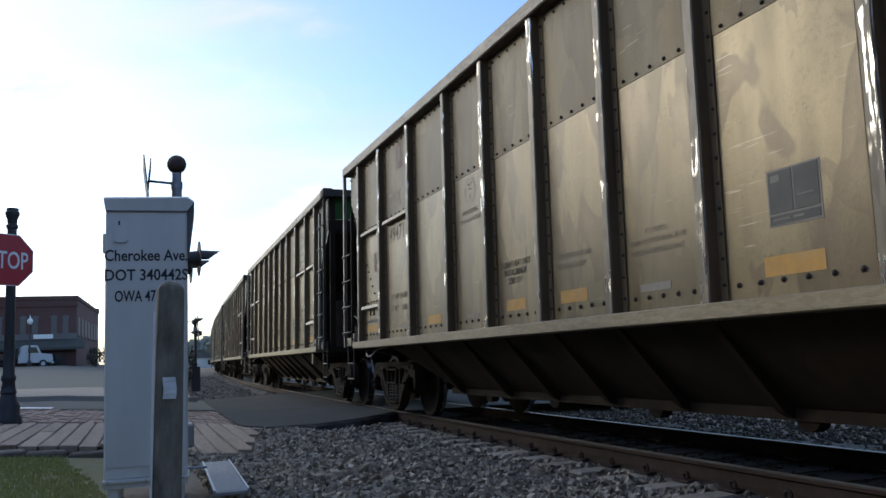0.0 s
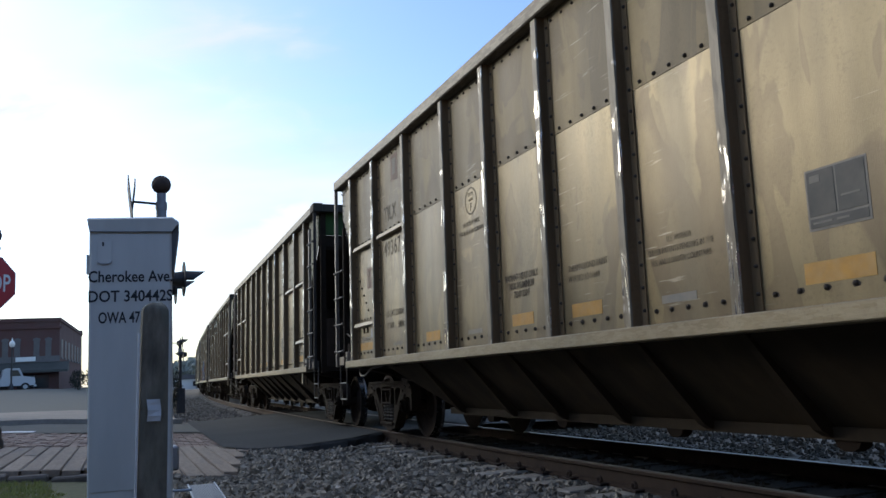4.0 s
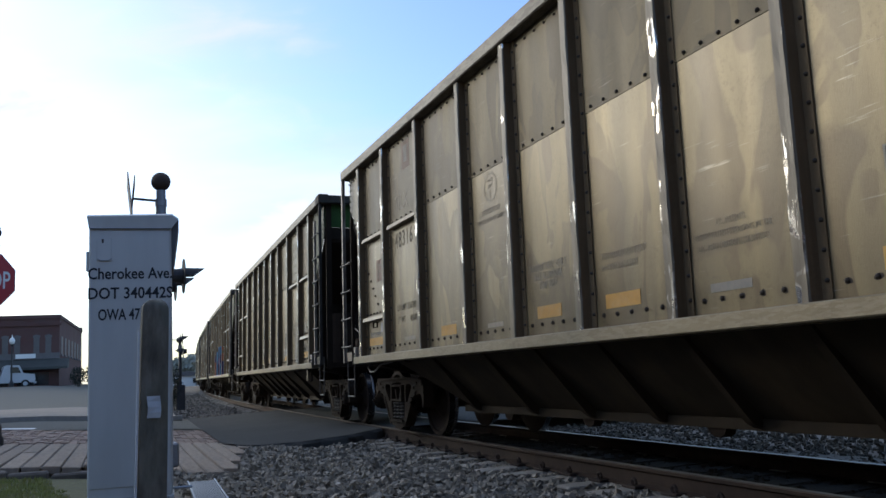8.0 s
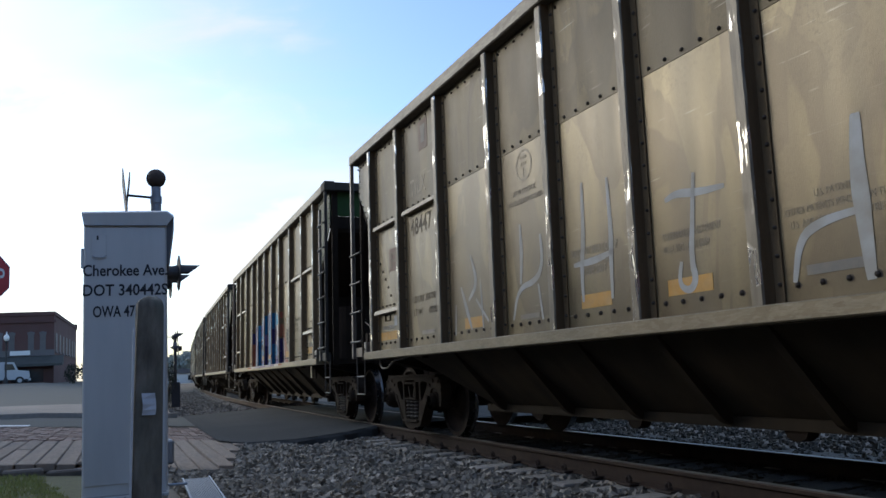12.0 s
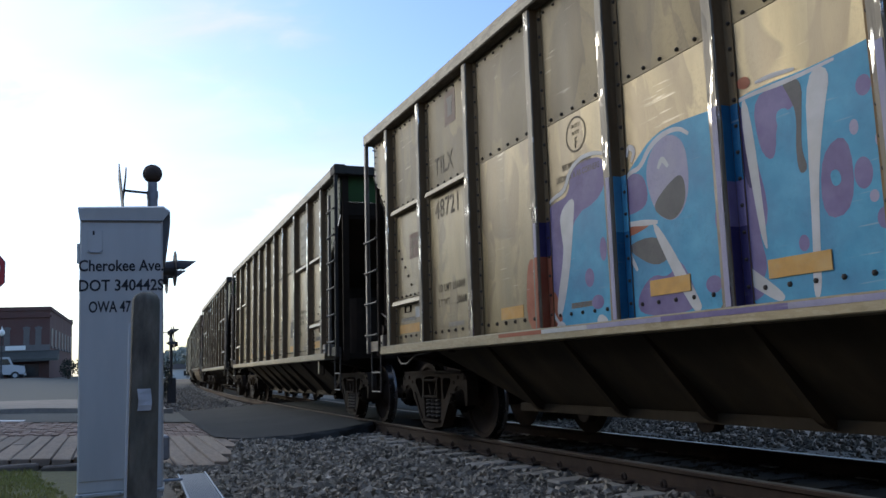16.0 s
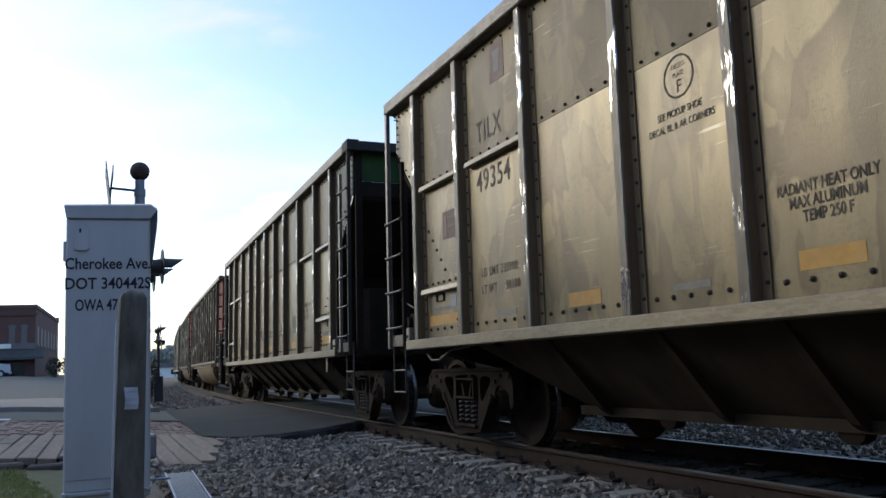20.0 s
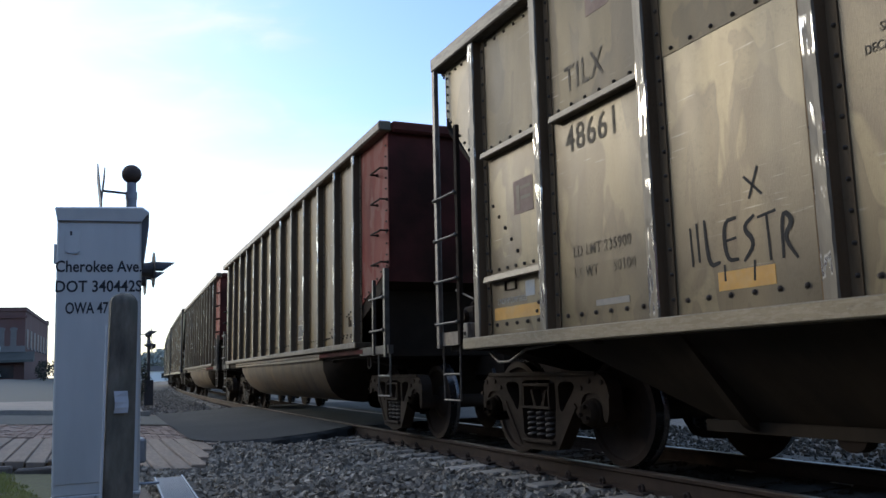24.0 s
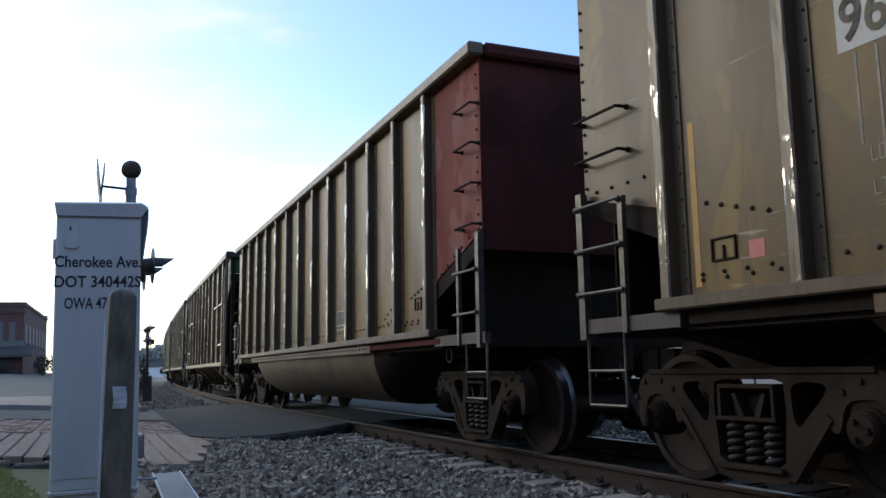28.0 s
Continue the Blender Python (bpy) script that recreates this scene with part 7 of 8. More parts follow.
def mural(car):
    """Large blue, violet and white spray-painted letters over five bays."""
    painted(car, "mural_field", [[(-1.89, 2.1), (-1.44, 2.3), (-1.16, 2.25), (-1.16, 1.03), (-2.18, 1.03), (-1.89, 1.79)]], SPRAY_B, 0, [], 0.05, "light blue spray-painted ground of a mural")
    painted(car, "mural_letter", [[(-2.32, 2.1), (-2.13, 2.2), (-1.88, 2.2), (-1.82, 2.42), (-1.57, 2.46), (-1.31, 2.4), (-1.36, 2.1), (-1.87, 2.02), (-2.1, 1.28), (-2.28, 1.35), (-2.37, 1.67)]], SPRAY_V, 0.5, [], 0.05, "violet spray-painted letter")
    painted(car, "mural_edge", [[(-2.64, 1.74), (-2.49, 1.79), (-2.32, 1.61), (-2.22, 1.16), (-2.68, 1.11)], [(-2.2, 1.5), (-2.06, 1.3), (-2.06, 1.14), (-2.24, 1.14)]], SPRAY_R, 1, [], 0.05, "rust-red spray-painted edge of a mural")
    painted(car, "mural_line", [[(-2.03, 2.1), (-1.78, 2.21), (-1.81, 2.0), (-1.9, 1.6), (-2.06, 1.2), (-2.16, 1.25), (-1.98, 1.75), (-2.01, 1.9)], [(-2.18, 1.137), (-2.08, 1.2), (-1.98, 1.137)], [(-1.57, 1.137), (-1.49, 1.22), (-1.36, 1.137)]], SPRAY_W, 3, [[(-2.33, 2.14), (-2.13, 2.24), (-1.93, 2.26), (-1.82, 2.44), (-1.57, 2.5), (-1.26, 2.42)], [(-2.38, 1.68), (-2.24, 1.29), (-2.09, 1.15)]], 0.045, "white outline of the mural")
    painted(car, "mural_spot", [oval(-1.62, 1.5, 0.07, 0.08), oval(-1.41, 1.7, 0.05, 0.1), oval(-1.52, 1.3, 0.09, 0.06)], SPRAY_V, 2, [], 0.05, "")
    painted(car, "mural_field", [[(-1.26, 1.03), (-1.26, 2.05), (-1.07, 2.19), (-0.91, 2.3), (-0.76, 2.39), (-0.57, 2.43), (-0.26, 2.42), (0.05, 2.4), (0.05, 1.03)]], SPRAY_B, 0, [], 0.05, "light blue spray-painted ground of a mural")
    painted(car, "mural_letter", [[(-1.16, 2.09), (-1.02, 2.21), (-0.84, 2.15), (-0.81, 1.93), (-1.03, 1.89), (-1.16, 1.92)], [(-1.03, 1.27), (-0.84, 1.44), (-0.64, 1.39), (-0.53, 1.52), (-0.41, 1.34), (-0.34, 1.14), (-0.96, 1.14)]], SPRAY_V, 1, [], 0.05, "violet spray-painted letter")
    painted(car, "mural_letter", [[(-0.84, 2.15), (-0.76, 2.32), (-0.57, 2.39), (-0.4, 2.29), (-0.37, 2.07), (-0.4, 1.88), (-0.53, 1.76), (-0.69, 1.81), (-0.78, 1.93)]], SPRAY_L, 1.6, [], 0.05, "pale lavender spray-painted letter")
    painted(car, "mural_shade", [[(-0.78, 1.91), (-0.58, 2.04), (-0.43, 2.08), (-0.41, 1.88), (-0.55, 1.76), (-0.69, 1.82)], [(-1.1, 1.68), (-0.76, 1.71), (-0.57, 1.56), (-0.76, 1.47), (-1.03, 1.6)]], SPRAY_G, 2, [], 0.05, "grey sprayed shade")
    painted(car, "mural_edge", [[(-1.16, 1.8), (-0.96, 1.81), (-0.76, 1.82), (-0.84, 1.77), (-1.1, 1.73)]], SPRAY_R, 2, [], 0.05, "rust-red spray-painted edge of a mural")
    painted(car, "mural_line", [[(-0.81, 1.77), (-0.73, 1.79), (-0.34, 1.21), (-0.34, 1.14), (-0.43, 1.14)]], SPRAY_W, 3, [[(-1.16, 2.09), (-1.03, 2.21), (-0.89, 2.21), (-0.78, 2.33), (-0.63, 2.39), (-0.45, 2.39), (-0.35, 2.32)], [(-1.16, 1.84), (-0.87, 1.81), (-0.73, 1.79)], [(-1.12, 1.7), (-1.07, 1.6), (-0.99, 1.48)], [(-0.69, 2.16), (-0.64, 2.23), (-0.58, 2.15)], [(-1.04, 2.33), (-1.02, 2.41), (-0.94, 2.36), (-0.99, 2.28)]], 0.045, "white outline of the mural")
    painted(car, "mural_field", [[(-0.08, 1.03), (-0.08, 2.37), (0.19, 2.42), (0.42, 2.42), (0.63, 2.41), (0.89, 2.42), (1.21, 2.44), (1.24, 1.69), (1.24, 1.03)]], SPRAY_B, 0, [], 0.05, "light blue spray-painted ground of a mural")
    painted(car, "mural_letter", [[(-0.04, 1.7), (-0.04, 2.34), (0.09, 2.31), (0.2, 1.6), (0.27, 1.29), (0.04, 1.25)], [(0.23, 2.4), (0.56, 2.37), (0.58, 2.23), (0.41, 2.21), (0.38, 1.94), (0.26, 2.03)], [(0.67, 1.54), (0.69, 1.92), (0.89, 2.0), (0.89, 1.57)], [(-0.04, 1.14), (0.04, 1.37), (0.27, 1.19)]], SPRAY_V, 1, [], 0.05, "violet spray-painted letter")
    painted(car, "mural_shade", [[(0.07, 2.38), (0.15, 2.37), (0.21, 1.97), (0.17, 1.79), (0.11, 1.99)]], SPRAY_DV, 1.6, [], 0.05, "dark violet spray-painted shape")
    painted(car, "mural_shade", [[(0.46, 2.4), (0.62, 2.38), (0.59, 2.14), (0.57, 1.97), (0.61, 1.85), (0.54, 1.83), (0.53, 1.98), (0.56, 2.18), (0.51, 2.31)]], SPRAY_G, 2, [], 0.05, "grey sprayed shade")
    painted(car, "mural_line", [[(0.12, 2.37), (0.21, 2.39), (0.27, 1.47), (0.25, 1.45), (0.21, 1.57)], [(0.64, 2.4), (0.82, 2.38), (0.74, 2.12), (0.67, 1.8), (0.64, 1.43), (0.62, 1.14), (0.56, 1.14), (0.59, 1.43), (0.61, 1.87)], [(-0.04, 1.48), (0.02, 1.43), (0.37, 1.19), (0.35, 1.14), (0.27, 1.16), (-0.04, 1.35)]], SPRAY_W, 3, [[(0.02, 2.38), (0.23, 2.4), (0.45, 2.39), (0.63, 2.39), (0.84, 2.4)], [(0.27, 2.46), (0.41, 2.46), (0.57, 2.44)]], 0.03, "white outline of the mural")
    painted(car, "mural_spot", [[(0.41, 2.24), (0.5, 2.24), (0.53, 2.13), (0.45, 2.08), (0.41, 2.15)], [(0.03, 1.91), (0.09, 1.93), (0.12, 1.87), (0.05, 1.85)], [(0.74, 1.8), (0.8, 1.81), (0.82, 1.73), (0.76, 1.71)]], SPRAY_B, 3, [], 0.05, "")
    painted(car, "mural_dot", [[(0.12, 2.52), (0.2, 2.53), (0.24, 2.48), (0.2, 2.44), (0.12, 2.47)]], SPRAY_R, 3, [], 0.05, "")
    painted(car, "mural_field", [[(1.23, 1.14), (1.23, 1.66), (1.47, 1.62), (1.69, 1.47), (1.55, 1.7), (1.84, 1.76), (2.02, 1.77), (2.13, 1.6), (2.34, 1.5), (2.34, 1.03), (1.16, 1.03)]], SPRAY_V, 0, [], 0.05, "violet spray-painted ground of a mural")
    painted(car, "mural_field", [[(1.23, 2.4), (1.36, 2.36), (1.47, 2.3), (1.64, 2.29), (1.8, 2.32), (1.96, 2.36), (2.01, 2.26), (2.07, 1.96), (1.89, 2.05), (1.72, 2.09), (1.6, 2.05), (1.43, 2.04), (1.23, 2.09)], [(1.23, 1.62), (1.41, 1.6), (1.53, 1.51), (1.52, 1.38), (1.41, 1.31), (1.31, 1.37), (1.23, 1.27)]], SPRAY_B, 0.4, [], 0.05, "light blue spray-painted ground of a mural")
    painted(car, "mural_line", [[(1.31, 2.07), (1.47, 2.03), (1.72, 2.07), (1.72, 1.91), (2.09, 1.9), (2.15, 1.59), (2.03, 1.76), (1.55, 1.71), (1.69, 1.46), (1.52, 1.6), (1.31, 1.65)]], SPRAY_W, 1, [[(1.23, 2.43), (1.37, 2.39), (1.47, 2.32), (1.63, 2.31), (1.8, 2.34), (2.02, 2.41)]], 0.04, "white outline of the mural")
    painted(car, "mural_shade", [[(1.67, 2.1), (2.05, 2.07), (2.09, 1.89), (1.68, 1.9)], [(1.98, 2.4), (2.03, 2.41), (2.08, 1.91), (2.04, 1.91), (2.01, 2.14)], [(1.41, 1.61), (1.56, 1.55), (1.7, 1.45), (1.67, 1.44), (1.54, 1.5)]], SPRAY_G, 1.6, [], 0.05, "grey sprayed shade")
    painted(car, "mural_shade", [[(1.19, 2.06), (1.29, 2.07), (1.41, 2.03), (1.49, 1.91), (1.49, 1.75), (1.41, 1.66), (1.29, 1.65), (1.19, 1.72)]], SPRAY_DV, 2, [], 0.05, "dark violet spray-painted shape")
    painted(car, "mural_shade", [], SPRAY_K, 2.6, [[(1.41, 2.02), (1.47, 1.92), (1.49, 1.8), (1.43, 1.68)], [(1.76, 1.74), (1.99, 1.77), (2.09, 1.57), (2.15, 1.37)]], 0.035, "")
    painted(car, "mural_edge", [], SPRAY_R, 3, [[(1.6, 1.96), (1.63, 1.8), (1.76, 1.8), (1.91, 1.8)]], 0.035, "rust-red spray-painted edge of a mural")
    painted(car, "mural_spot", [[(1.83, 1.54), (1.91, 1.59), (1.98, 1.52), (1.91, 1.48)], [(1.99, 1.44), (2.04, 1.48), (2.09, 1.43), (2.04, 1.39)], [(1.84, 1.41), (1.89, 1.44), (1.94, 1.4), (1.89, 1.36)], [(1.74, 2.03), (1.8, 2.05), (1.85, 2.01), (1.79, 1.99)], [(1.93, 2.06), (1.98, 2.07), (1.97, 1.97), (1.94, 1.98)]], SPRAY_B, 3, [], 0.05, "")
    painted(car, "mural_edge", [[(2.29, 2.11), (2.43, 2.06), (2.53, 1.94), (2.57, 1.77), (2.65, 1.7), (2.78, 1.63), (2.84, 1.49), (2.79, 1.37), (2.71, 1.36), (2.68, 1.26), (2.82, 1.24), (3.01, 1.19), (3.02, 1.14), (2.74, 1.14), (2.46, 1.14), (2.29, 1.54)], [(2.33, 2.42), (2.4, 2.4), (2.43, 2.3), (2.4, 2.22), (2.33, 2.23)], [(2.64, 2.12), (2.7, 2.16), (2.75, 2.08), (2.7, 2.04)], [(2.85, 1.46), (2.91, 1.5), (2.99, 1.43), (2.91, 1.38)]], SPRAY_R, 0.5, [], 0.05, "rust-red spray-painted cloud edge of a mural")
    painted(car, "mural_shade", [[(2.28, 1.77), (2.37, 1.68), (2.43, 1.5), (2.44, 1.22), (2.43, 1.14), (2.28, 1.14)]], SPRAY_DV, 1.5, [], 0.05, "dark violet spray-painted shape")
    painted(car, "mural_shade", [[(2.36, 1.72), (2.46, 1.63), (2.54, 1.37), (2.55, 1.14), (2.43, 1.14), (2.45, 1.33), (2.42, 1.56)]], SPRAY_G, 2, [], 0.05, "grey sprayed shade")
    painted(car, "mural_line", [[(2.29, 1.81), (2.43, 1.75), (2.54, 1.58), (2.6, 1.3), (2.64, 1.14), (2.56, 1.14), (2.54, 1.32), (2.46, 1.58), (2.36, 1.72), (2.29, 1.75)], [(2.46, 1.14), (2.63, 1.14), (2.77, 1.14), (2.68, 1.14), (2.46, 1.14)]], SPRAY_W, 3, [[(2.54, 1.74), (2.61, 1.62), (2.66, 1.39)], [(2.61, 1.72), (2.68, 1.57), (2.7, 1.43)], [(2.82, 1.23), (2.74, 1.22), (2.71, 1.14)]], 0.028, "white outline of the mural")
    painted(car, "mural_cloud", [], SPRAY_K, 3, [[(2.86, 2.22), (2.89, 2.33), (3.01, 2.37), (3.15, 2.34), (3.22, 2.23), (3.22, 2.16), (3.24, 2.24), (3.37, 2.29)], [(2.73, 2.13), (2.63, 2.08), (2.62, 1.93), (2.7, 1.83)], [(3.1, 1.52), (3.18, 1.6), (3.21, 1.51), (3.29, 1.47), (3.38, 1.47)]], 0.045, "black spray-painted cloud line")
    painted(car, "scrawl", [], SPRAY_W, 4, [[(2.85, 2.09), (2.99, 2.13), (2.93, 2.05), (2.87, 2.0), (3.02, 2.03), (3.06, 2.13), (3.12, 2.03), (3.2, 2.13), (3.23, 2.01), (3.31, 2.08)], [(2.92, 1.95), (2.96, 1.8), (3.03, 1.91), (3, 1.8), (3.07, 1.78), (3.15, 1.91), (3.16, 1.78), (3.24, 1.91), (3.25, 1.77), (3.33, 1.91), (3.33, 1.77)], [(2.94, 1.68), (3.18, 1.72)]], 0.034, "thin white scrawl")
    for x0, x1 in ((-0.85, -0.425), (0.26, 0.71), (2.76, 3.225)):
        part("reflector", Mesh().box(x0, x1, D_OFF - 0.008, D_OFF - 0.003, 1.28, 1.39), YELLOW, car, "faded yellow reflector strip")
    painted(car, "mural_shade", [[(2.30, 1.83), (2.42, 1.74), (2.50, 1.58), (2.53, 1.38), (2.52, 1.14), (2.30, 1.14)]], SPRAY_DV, 2.5, [], 0.05, "dark navy spray-painted bite")
    # what runs over the posts and the sill
    bands = {-2.307: ((1.14, 1.75, SPRAY_R), (1.75, 2.05, SPRAY_DV)), -1.177: ((1.14, 1.78, SPRAY_DB), (1.78, 2.2, SPRAY_B)), 0.0: ((1.14, 1.62, SPRAY_DV), (1.62, 1.9, SPRAY_V), (1.9, 2.38, SPRAY_DB)),
             1.177: ((1.14, 1.62, SPRAY_DB), (1.62, 1.98, SPRAY_DV), (1.98, 2.36, SPRAY_DB)), 2.307: ((1.14, 1.7, SPRAY_DV), (1.74, 2.02, SPRAY_R), (2.16, 2.3, SPRAY_R))}
    for x, segments in bands.items():
        for z0, z1, mat in segments:
            part("mural_shade", Mesh().box(x + 0.056, x + 0.0585, -1.580, -1.515, z0, z1), mat, car)
            part("mural_shade", Mesh().box(x + 0.06, x + 0.124, -1.5135, -1.5105, z0, z1), mat, car)
            part("mural_shade", Mesh().box(x - 0.012, x + 0.034, -1.6015, -1.5995, z0, z1), SPRAY_L if mat is not SPRAY_R else SPRAY_R, car)
    painted(car, "mural_spot", [oval(1, 2.2, 0.05, 0.06), oval(0.95, 1.75, 0.06, 0.09), oval(1.05, 1.5, 0.05, 0.06), oval(-0.11, 1.7, 0.05, 0.1), oval(0.53, 1.45, 0.04, 0.05), oval(-0.21, 1.3, 0.08, 0.06)], SPRAY_V, 1.2, [], 0.05, "")
    painted(car, "mural_spot", [oval(0.92, 2.0, 0.03, 0.045), oval(1.07, 1.9, 0.035, 0.05), oval(1, 1.62, 0.03, 0.035), oval(1.09, 2.3, 0.03, 0.03)], SPRAY_L, 1.4, [], 0.05, "")
    painted(car, "mural_letter", [[(-0.06, 2.3), (0.13, 2.36), (0.21, 2.1), (0.32, 1.6), (0.11, 1.5), (-0.06, 1.6)]], SPRAY_V, 0.8, [], 0.05, "violet spray-painted letter")
    for x0, x1, mat in ((-3.0, -2.2, SPRAY_R), (-2.2, -1.5, SPRAY_W), (-1.5, -0.6, SPRAY_L), (-0.6, 0.5, SPRAY_V), (0.5, 1.2, SPRAY_L), (1.2, 1.9, SPRAY_V), (1.9, 2.5, SPRAY_W), (2.5, 2.95, SPRAY_R)):
        part("mural_edge", Mesh().box(x0, x1, -1.6325, -1.6305, 1.088, 1.122), mat, car)


def white_tags(car):
    """Faded white sprayed letters along the panels."""
    thin = [[(-3.43, 1.21), (-3.4, 1.54)], [(-3.25, 1.72), (-3.11, 1.45), (-3.0, 1.25)], [(-2.98, 2.03), (-2.83, 1.72), (-3.06, 1.56)], [(-2.76, 1.75), (-2.72, 1.21)], [(-2.88, 1.56), (-2.59, 1.31)], [(-1.85, 2.16), (-1.84, 1.86), (-1.88, 1.6)], [(-1.48, 2.01), (-1.45, 1.75), (-1.58, 1.6), (-1.93, 1.57), (-2.05, 1.28)], [(-1.55, 1.57), (-1.49, 1.25)]]
    middle = [[(-0.76, 2.31), (-0.77, 1.86), (-0.82, 1.63), (-0.82, 1.34)], [(-0.4, 2.27), (-0.38, 1.87), (-0.4, 1.64), (-0.41, 1.33)], [(-0.94, 1.65), (-0.62, 1.65), (-0.37, 1.69)], [(0.6, 2.07), (0.57, 1.84), (0.52, 1.49), (0.56, 1.36), (0.48, 1.29), (0.38, 1.35), (0.42, 1.5)], [(0.29, 1.94), (0.41, 1.97), (0.62, 1.93), (0.88, 1.92)], [(1.38, 1.25), (1.44, 1.49), (1.6, 1.56), (1.87, 1.58)], [(2.63, 1.5), (2.71, 1.52), (2.79, 1.52), (2.8, 1.46), (2.75, 1.4), (2.66, 1.35), (2.63, 1.34), (2.72, 1.35), (2.86, 1.36)], [(2.95, 1.45), (2.98, 1.5), (3.05, 1.51), (3.1, 1.45), (3.05, 1.38), (2.99, 1.39), (2.95, 1.45)], [(3.26, 1.6), (3.27, 1.45), (3.28, 1.28)]]
    broad = [[(1.88, 2.08), (1.86, 1.79), (1.87, 1.53), (1.88, 1.21)], [(3.38, 1.6), (3.43, 1.64), (3.49, 1.67)], [(3.49, 1.65), (3.48, 1.42), (3.46, 1.17)], [(4.35, 2.02), (4.34, 1.82), (4.36, 1.61), (4.29, 1.33), (4.24, 1.2)], [(5.41, 1.97), (5.38, 1.84), (5.38, 1.75)], [(5.72, 2.03), (5.67, 1.91), (5.63, 1.8)]]
    bowl = [[(4.25, 1.24), (4.36, 1.21), (4.5, 1.24), (4.59, 1.34), (4.61, 1.46), (4.5, 1.57)], [(4.43, 1.52), (4.54, 1.62), (4.68, 1.7), (4.72, 1.83)]]
    painted(car, "sprayed_tag", [], SPRAY_FADED, 1, thin, 0.06, "faded white sprayed letters")
    painted(car, "sprayed_tag", [], SPRAY_FADED, 1.5, middle, 0.06, "faded white sprayed letters")
    painted(car, "sprayed_tag", [], SPRAY_FADED, 2, broad, 0.11, "broad faded white sprayed stroke")
    painted(car, "sprayed_tag", [], SPRAY_FADED, 2.5, bowl, 0.075, "faded white sprayed letters")


def black_tag(car):
    p = [[(-3.4, 1.69), (-3.39, 1.44)], [(-3.34, 1.71), (-3.33, 1.46)], [(-3.27, 1.72), (-3.25, 1.42), (-3.15, 1.44)], [(-3, 1.69), (-3.11, 1.68), (-3.1, 1.44), (-3, 1.44)], [(-3.1, 1.56), (-3.01, 1.57)], [(-2.86, 1.68), (-2.96, 1.62), (-2.86, 1.52), (-2.96, 1.42)], [(-2.84, 1.66), (-2.7, 1.68)], [(-2.77, 1.67), (-2.76, 1.4)], [(-2.67, 1.4), (-2.66, 1.68), (-2.58, 1.6), (-2.66, 1.52), (-2.57, 1.39)], [(-2.92, 1.92), (-2.79, 1.79)], [(-2.81, 1.96), (-2.89, 1.78)], [(-3.12, 1.42), (-3.12, 1.32)], [(-2.88, 1.42), (-2.89, 1.3)]]
    painted(car, "sprayed_tag", [], SPRAY_K, 1, p, 0.034, "dark sprayed scrawl")


def number_boards(car, number):
    for x0, x1, z0, z1 in ((-4.55, -4.225, 2.95, 3.26), (-3.955, -3.28, 2.94, 3.26), (-4.83, -4.225, 2.40, 2.73), (-3.955, -3.29, 2.40, 2.75)):
        part("number_board", Mesh().box(x0, x1, D_OFF, D_OFF + 0.004, z0, z1), WHITE_PATCH, car, "white board with dark lettering")
    words("FU", 0.34, INK, car, -4.52, D_OFF - 0.004, 2.99, 0.70, bold=0.004)
    words("RX", 0.34, INK, car, -3.82, D_OFF - 0.004, 2.98, 0.90, bold=0.004)
    words(number[:3], 0.33, INK, car, -4.81, D_OFF - 0.004, 2.45, 0.86, bold=0.004)
    words(number[3:], 0.33, INK, car, -3.86, D_OFF - 0.004, 2.45, 0.90, bold=0.004)
    for i, x in enumerate((-4.74, -4.62, -4.5, -4.36, -4.2, -3.78, -3.6, -3.5)):
        part("drip", Mesh().box(x, x + 0.014, D_OFF, D_OFF + 0.003, 1.9 - 0.09 * (i % 3), 2.38), INK_FAINT, car)
    for y0, y1, z0, z1 in ((0.62, 1.00, 3.585, 3.76), (0.52, 0.98, 3.40, 3.58)):
        part("end_board", Mesh().box(7.392, 7.396, y0, y1, z0, z1), WHITE_PATCH, car, "small dusty white board on the red end")
    words("FURX", 0.17, INK, car, 7.3975, 0.65, 3.61, 0.80, turn=90)
    for k in range(6):
        part("number_bar", Mesh().box(7.396, 7.399, 0.56 + 0.068 * k, 0.605 + 0.068 * k, 3.43, 3.55), INK, car)
    words("LD LMT", 0.12, INK_FAINT, car, -4.7, D_OFF, 1.80, 0.75)
    words("LT WT", 0.12, INK_FAINT, car, -4.7, D_OFF, 1.63, 0.75)
    part("stripe", Mesh().box(-5.96, -5.91, D_OFF, D_OFF + 0.003, 1.3, 2.35), YELLOW, car)


base_hopper = hopper_car()
base_tub = gondola_car()
GAP_LENGTH = 16.18
HOPPERS = ((0, "49471", "236100", "49900"), (1, "49367", "236000", "50000"), (2, "48316", "236500", "49500"), (3, "48447", "236100", "49900"), (4, "48721", "236000", "50000"), (5, "49354", "235900", "50100"), (6, "48661", "235900", "50100"))
CARS = []
for i in range(15):
    src = base_tub if i in (7, 8) else base_hopper
    first = i in (0, 7)
    ob = src if first else copy_thing(src, Matrix.Identity(4))
    CARS.append(ob)
LABELS = {8: "tan painted bathtub coal gondola railcar with a faded red end", 3: "weathered tan aluminium coal hopper railcar with faded white spray marks", 4: "weathered aluminium coal hopper railcar with a blue spray-painted mural", 6: "weathered aluminium coal hopper railcar with a dark sprayed scrawl",
          7: "tan painted bathtub coal gondola railcar with white number boards"}
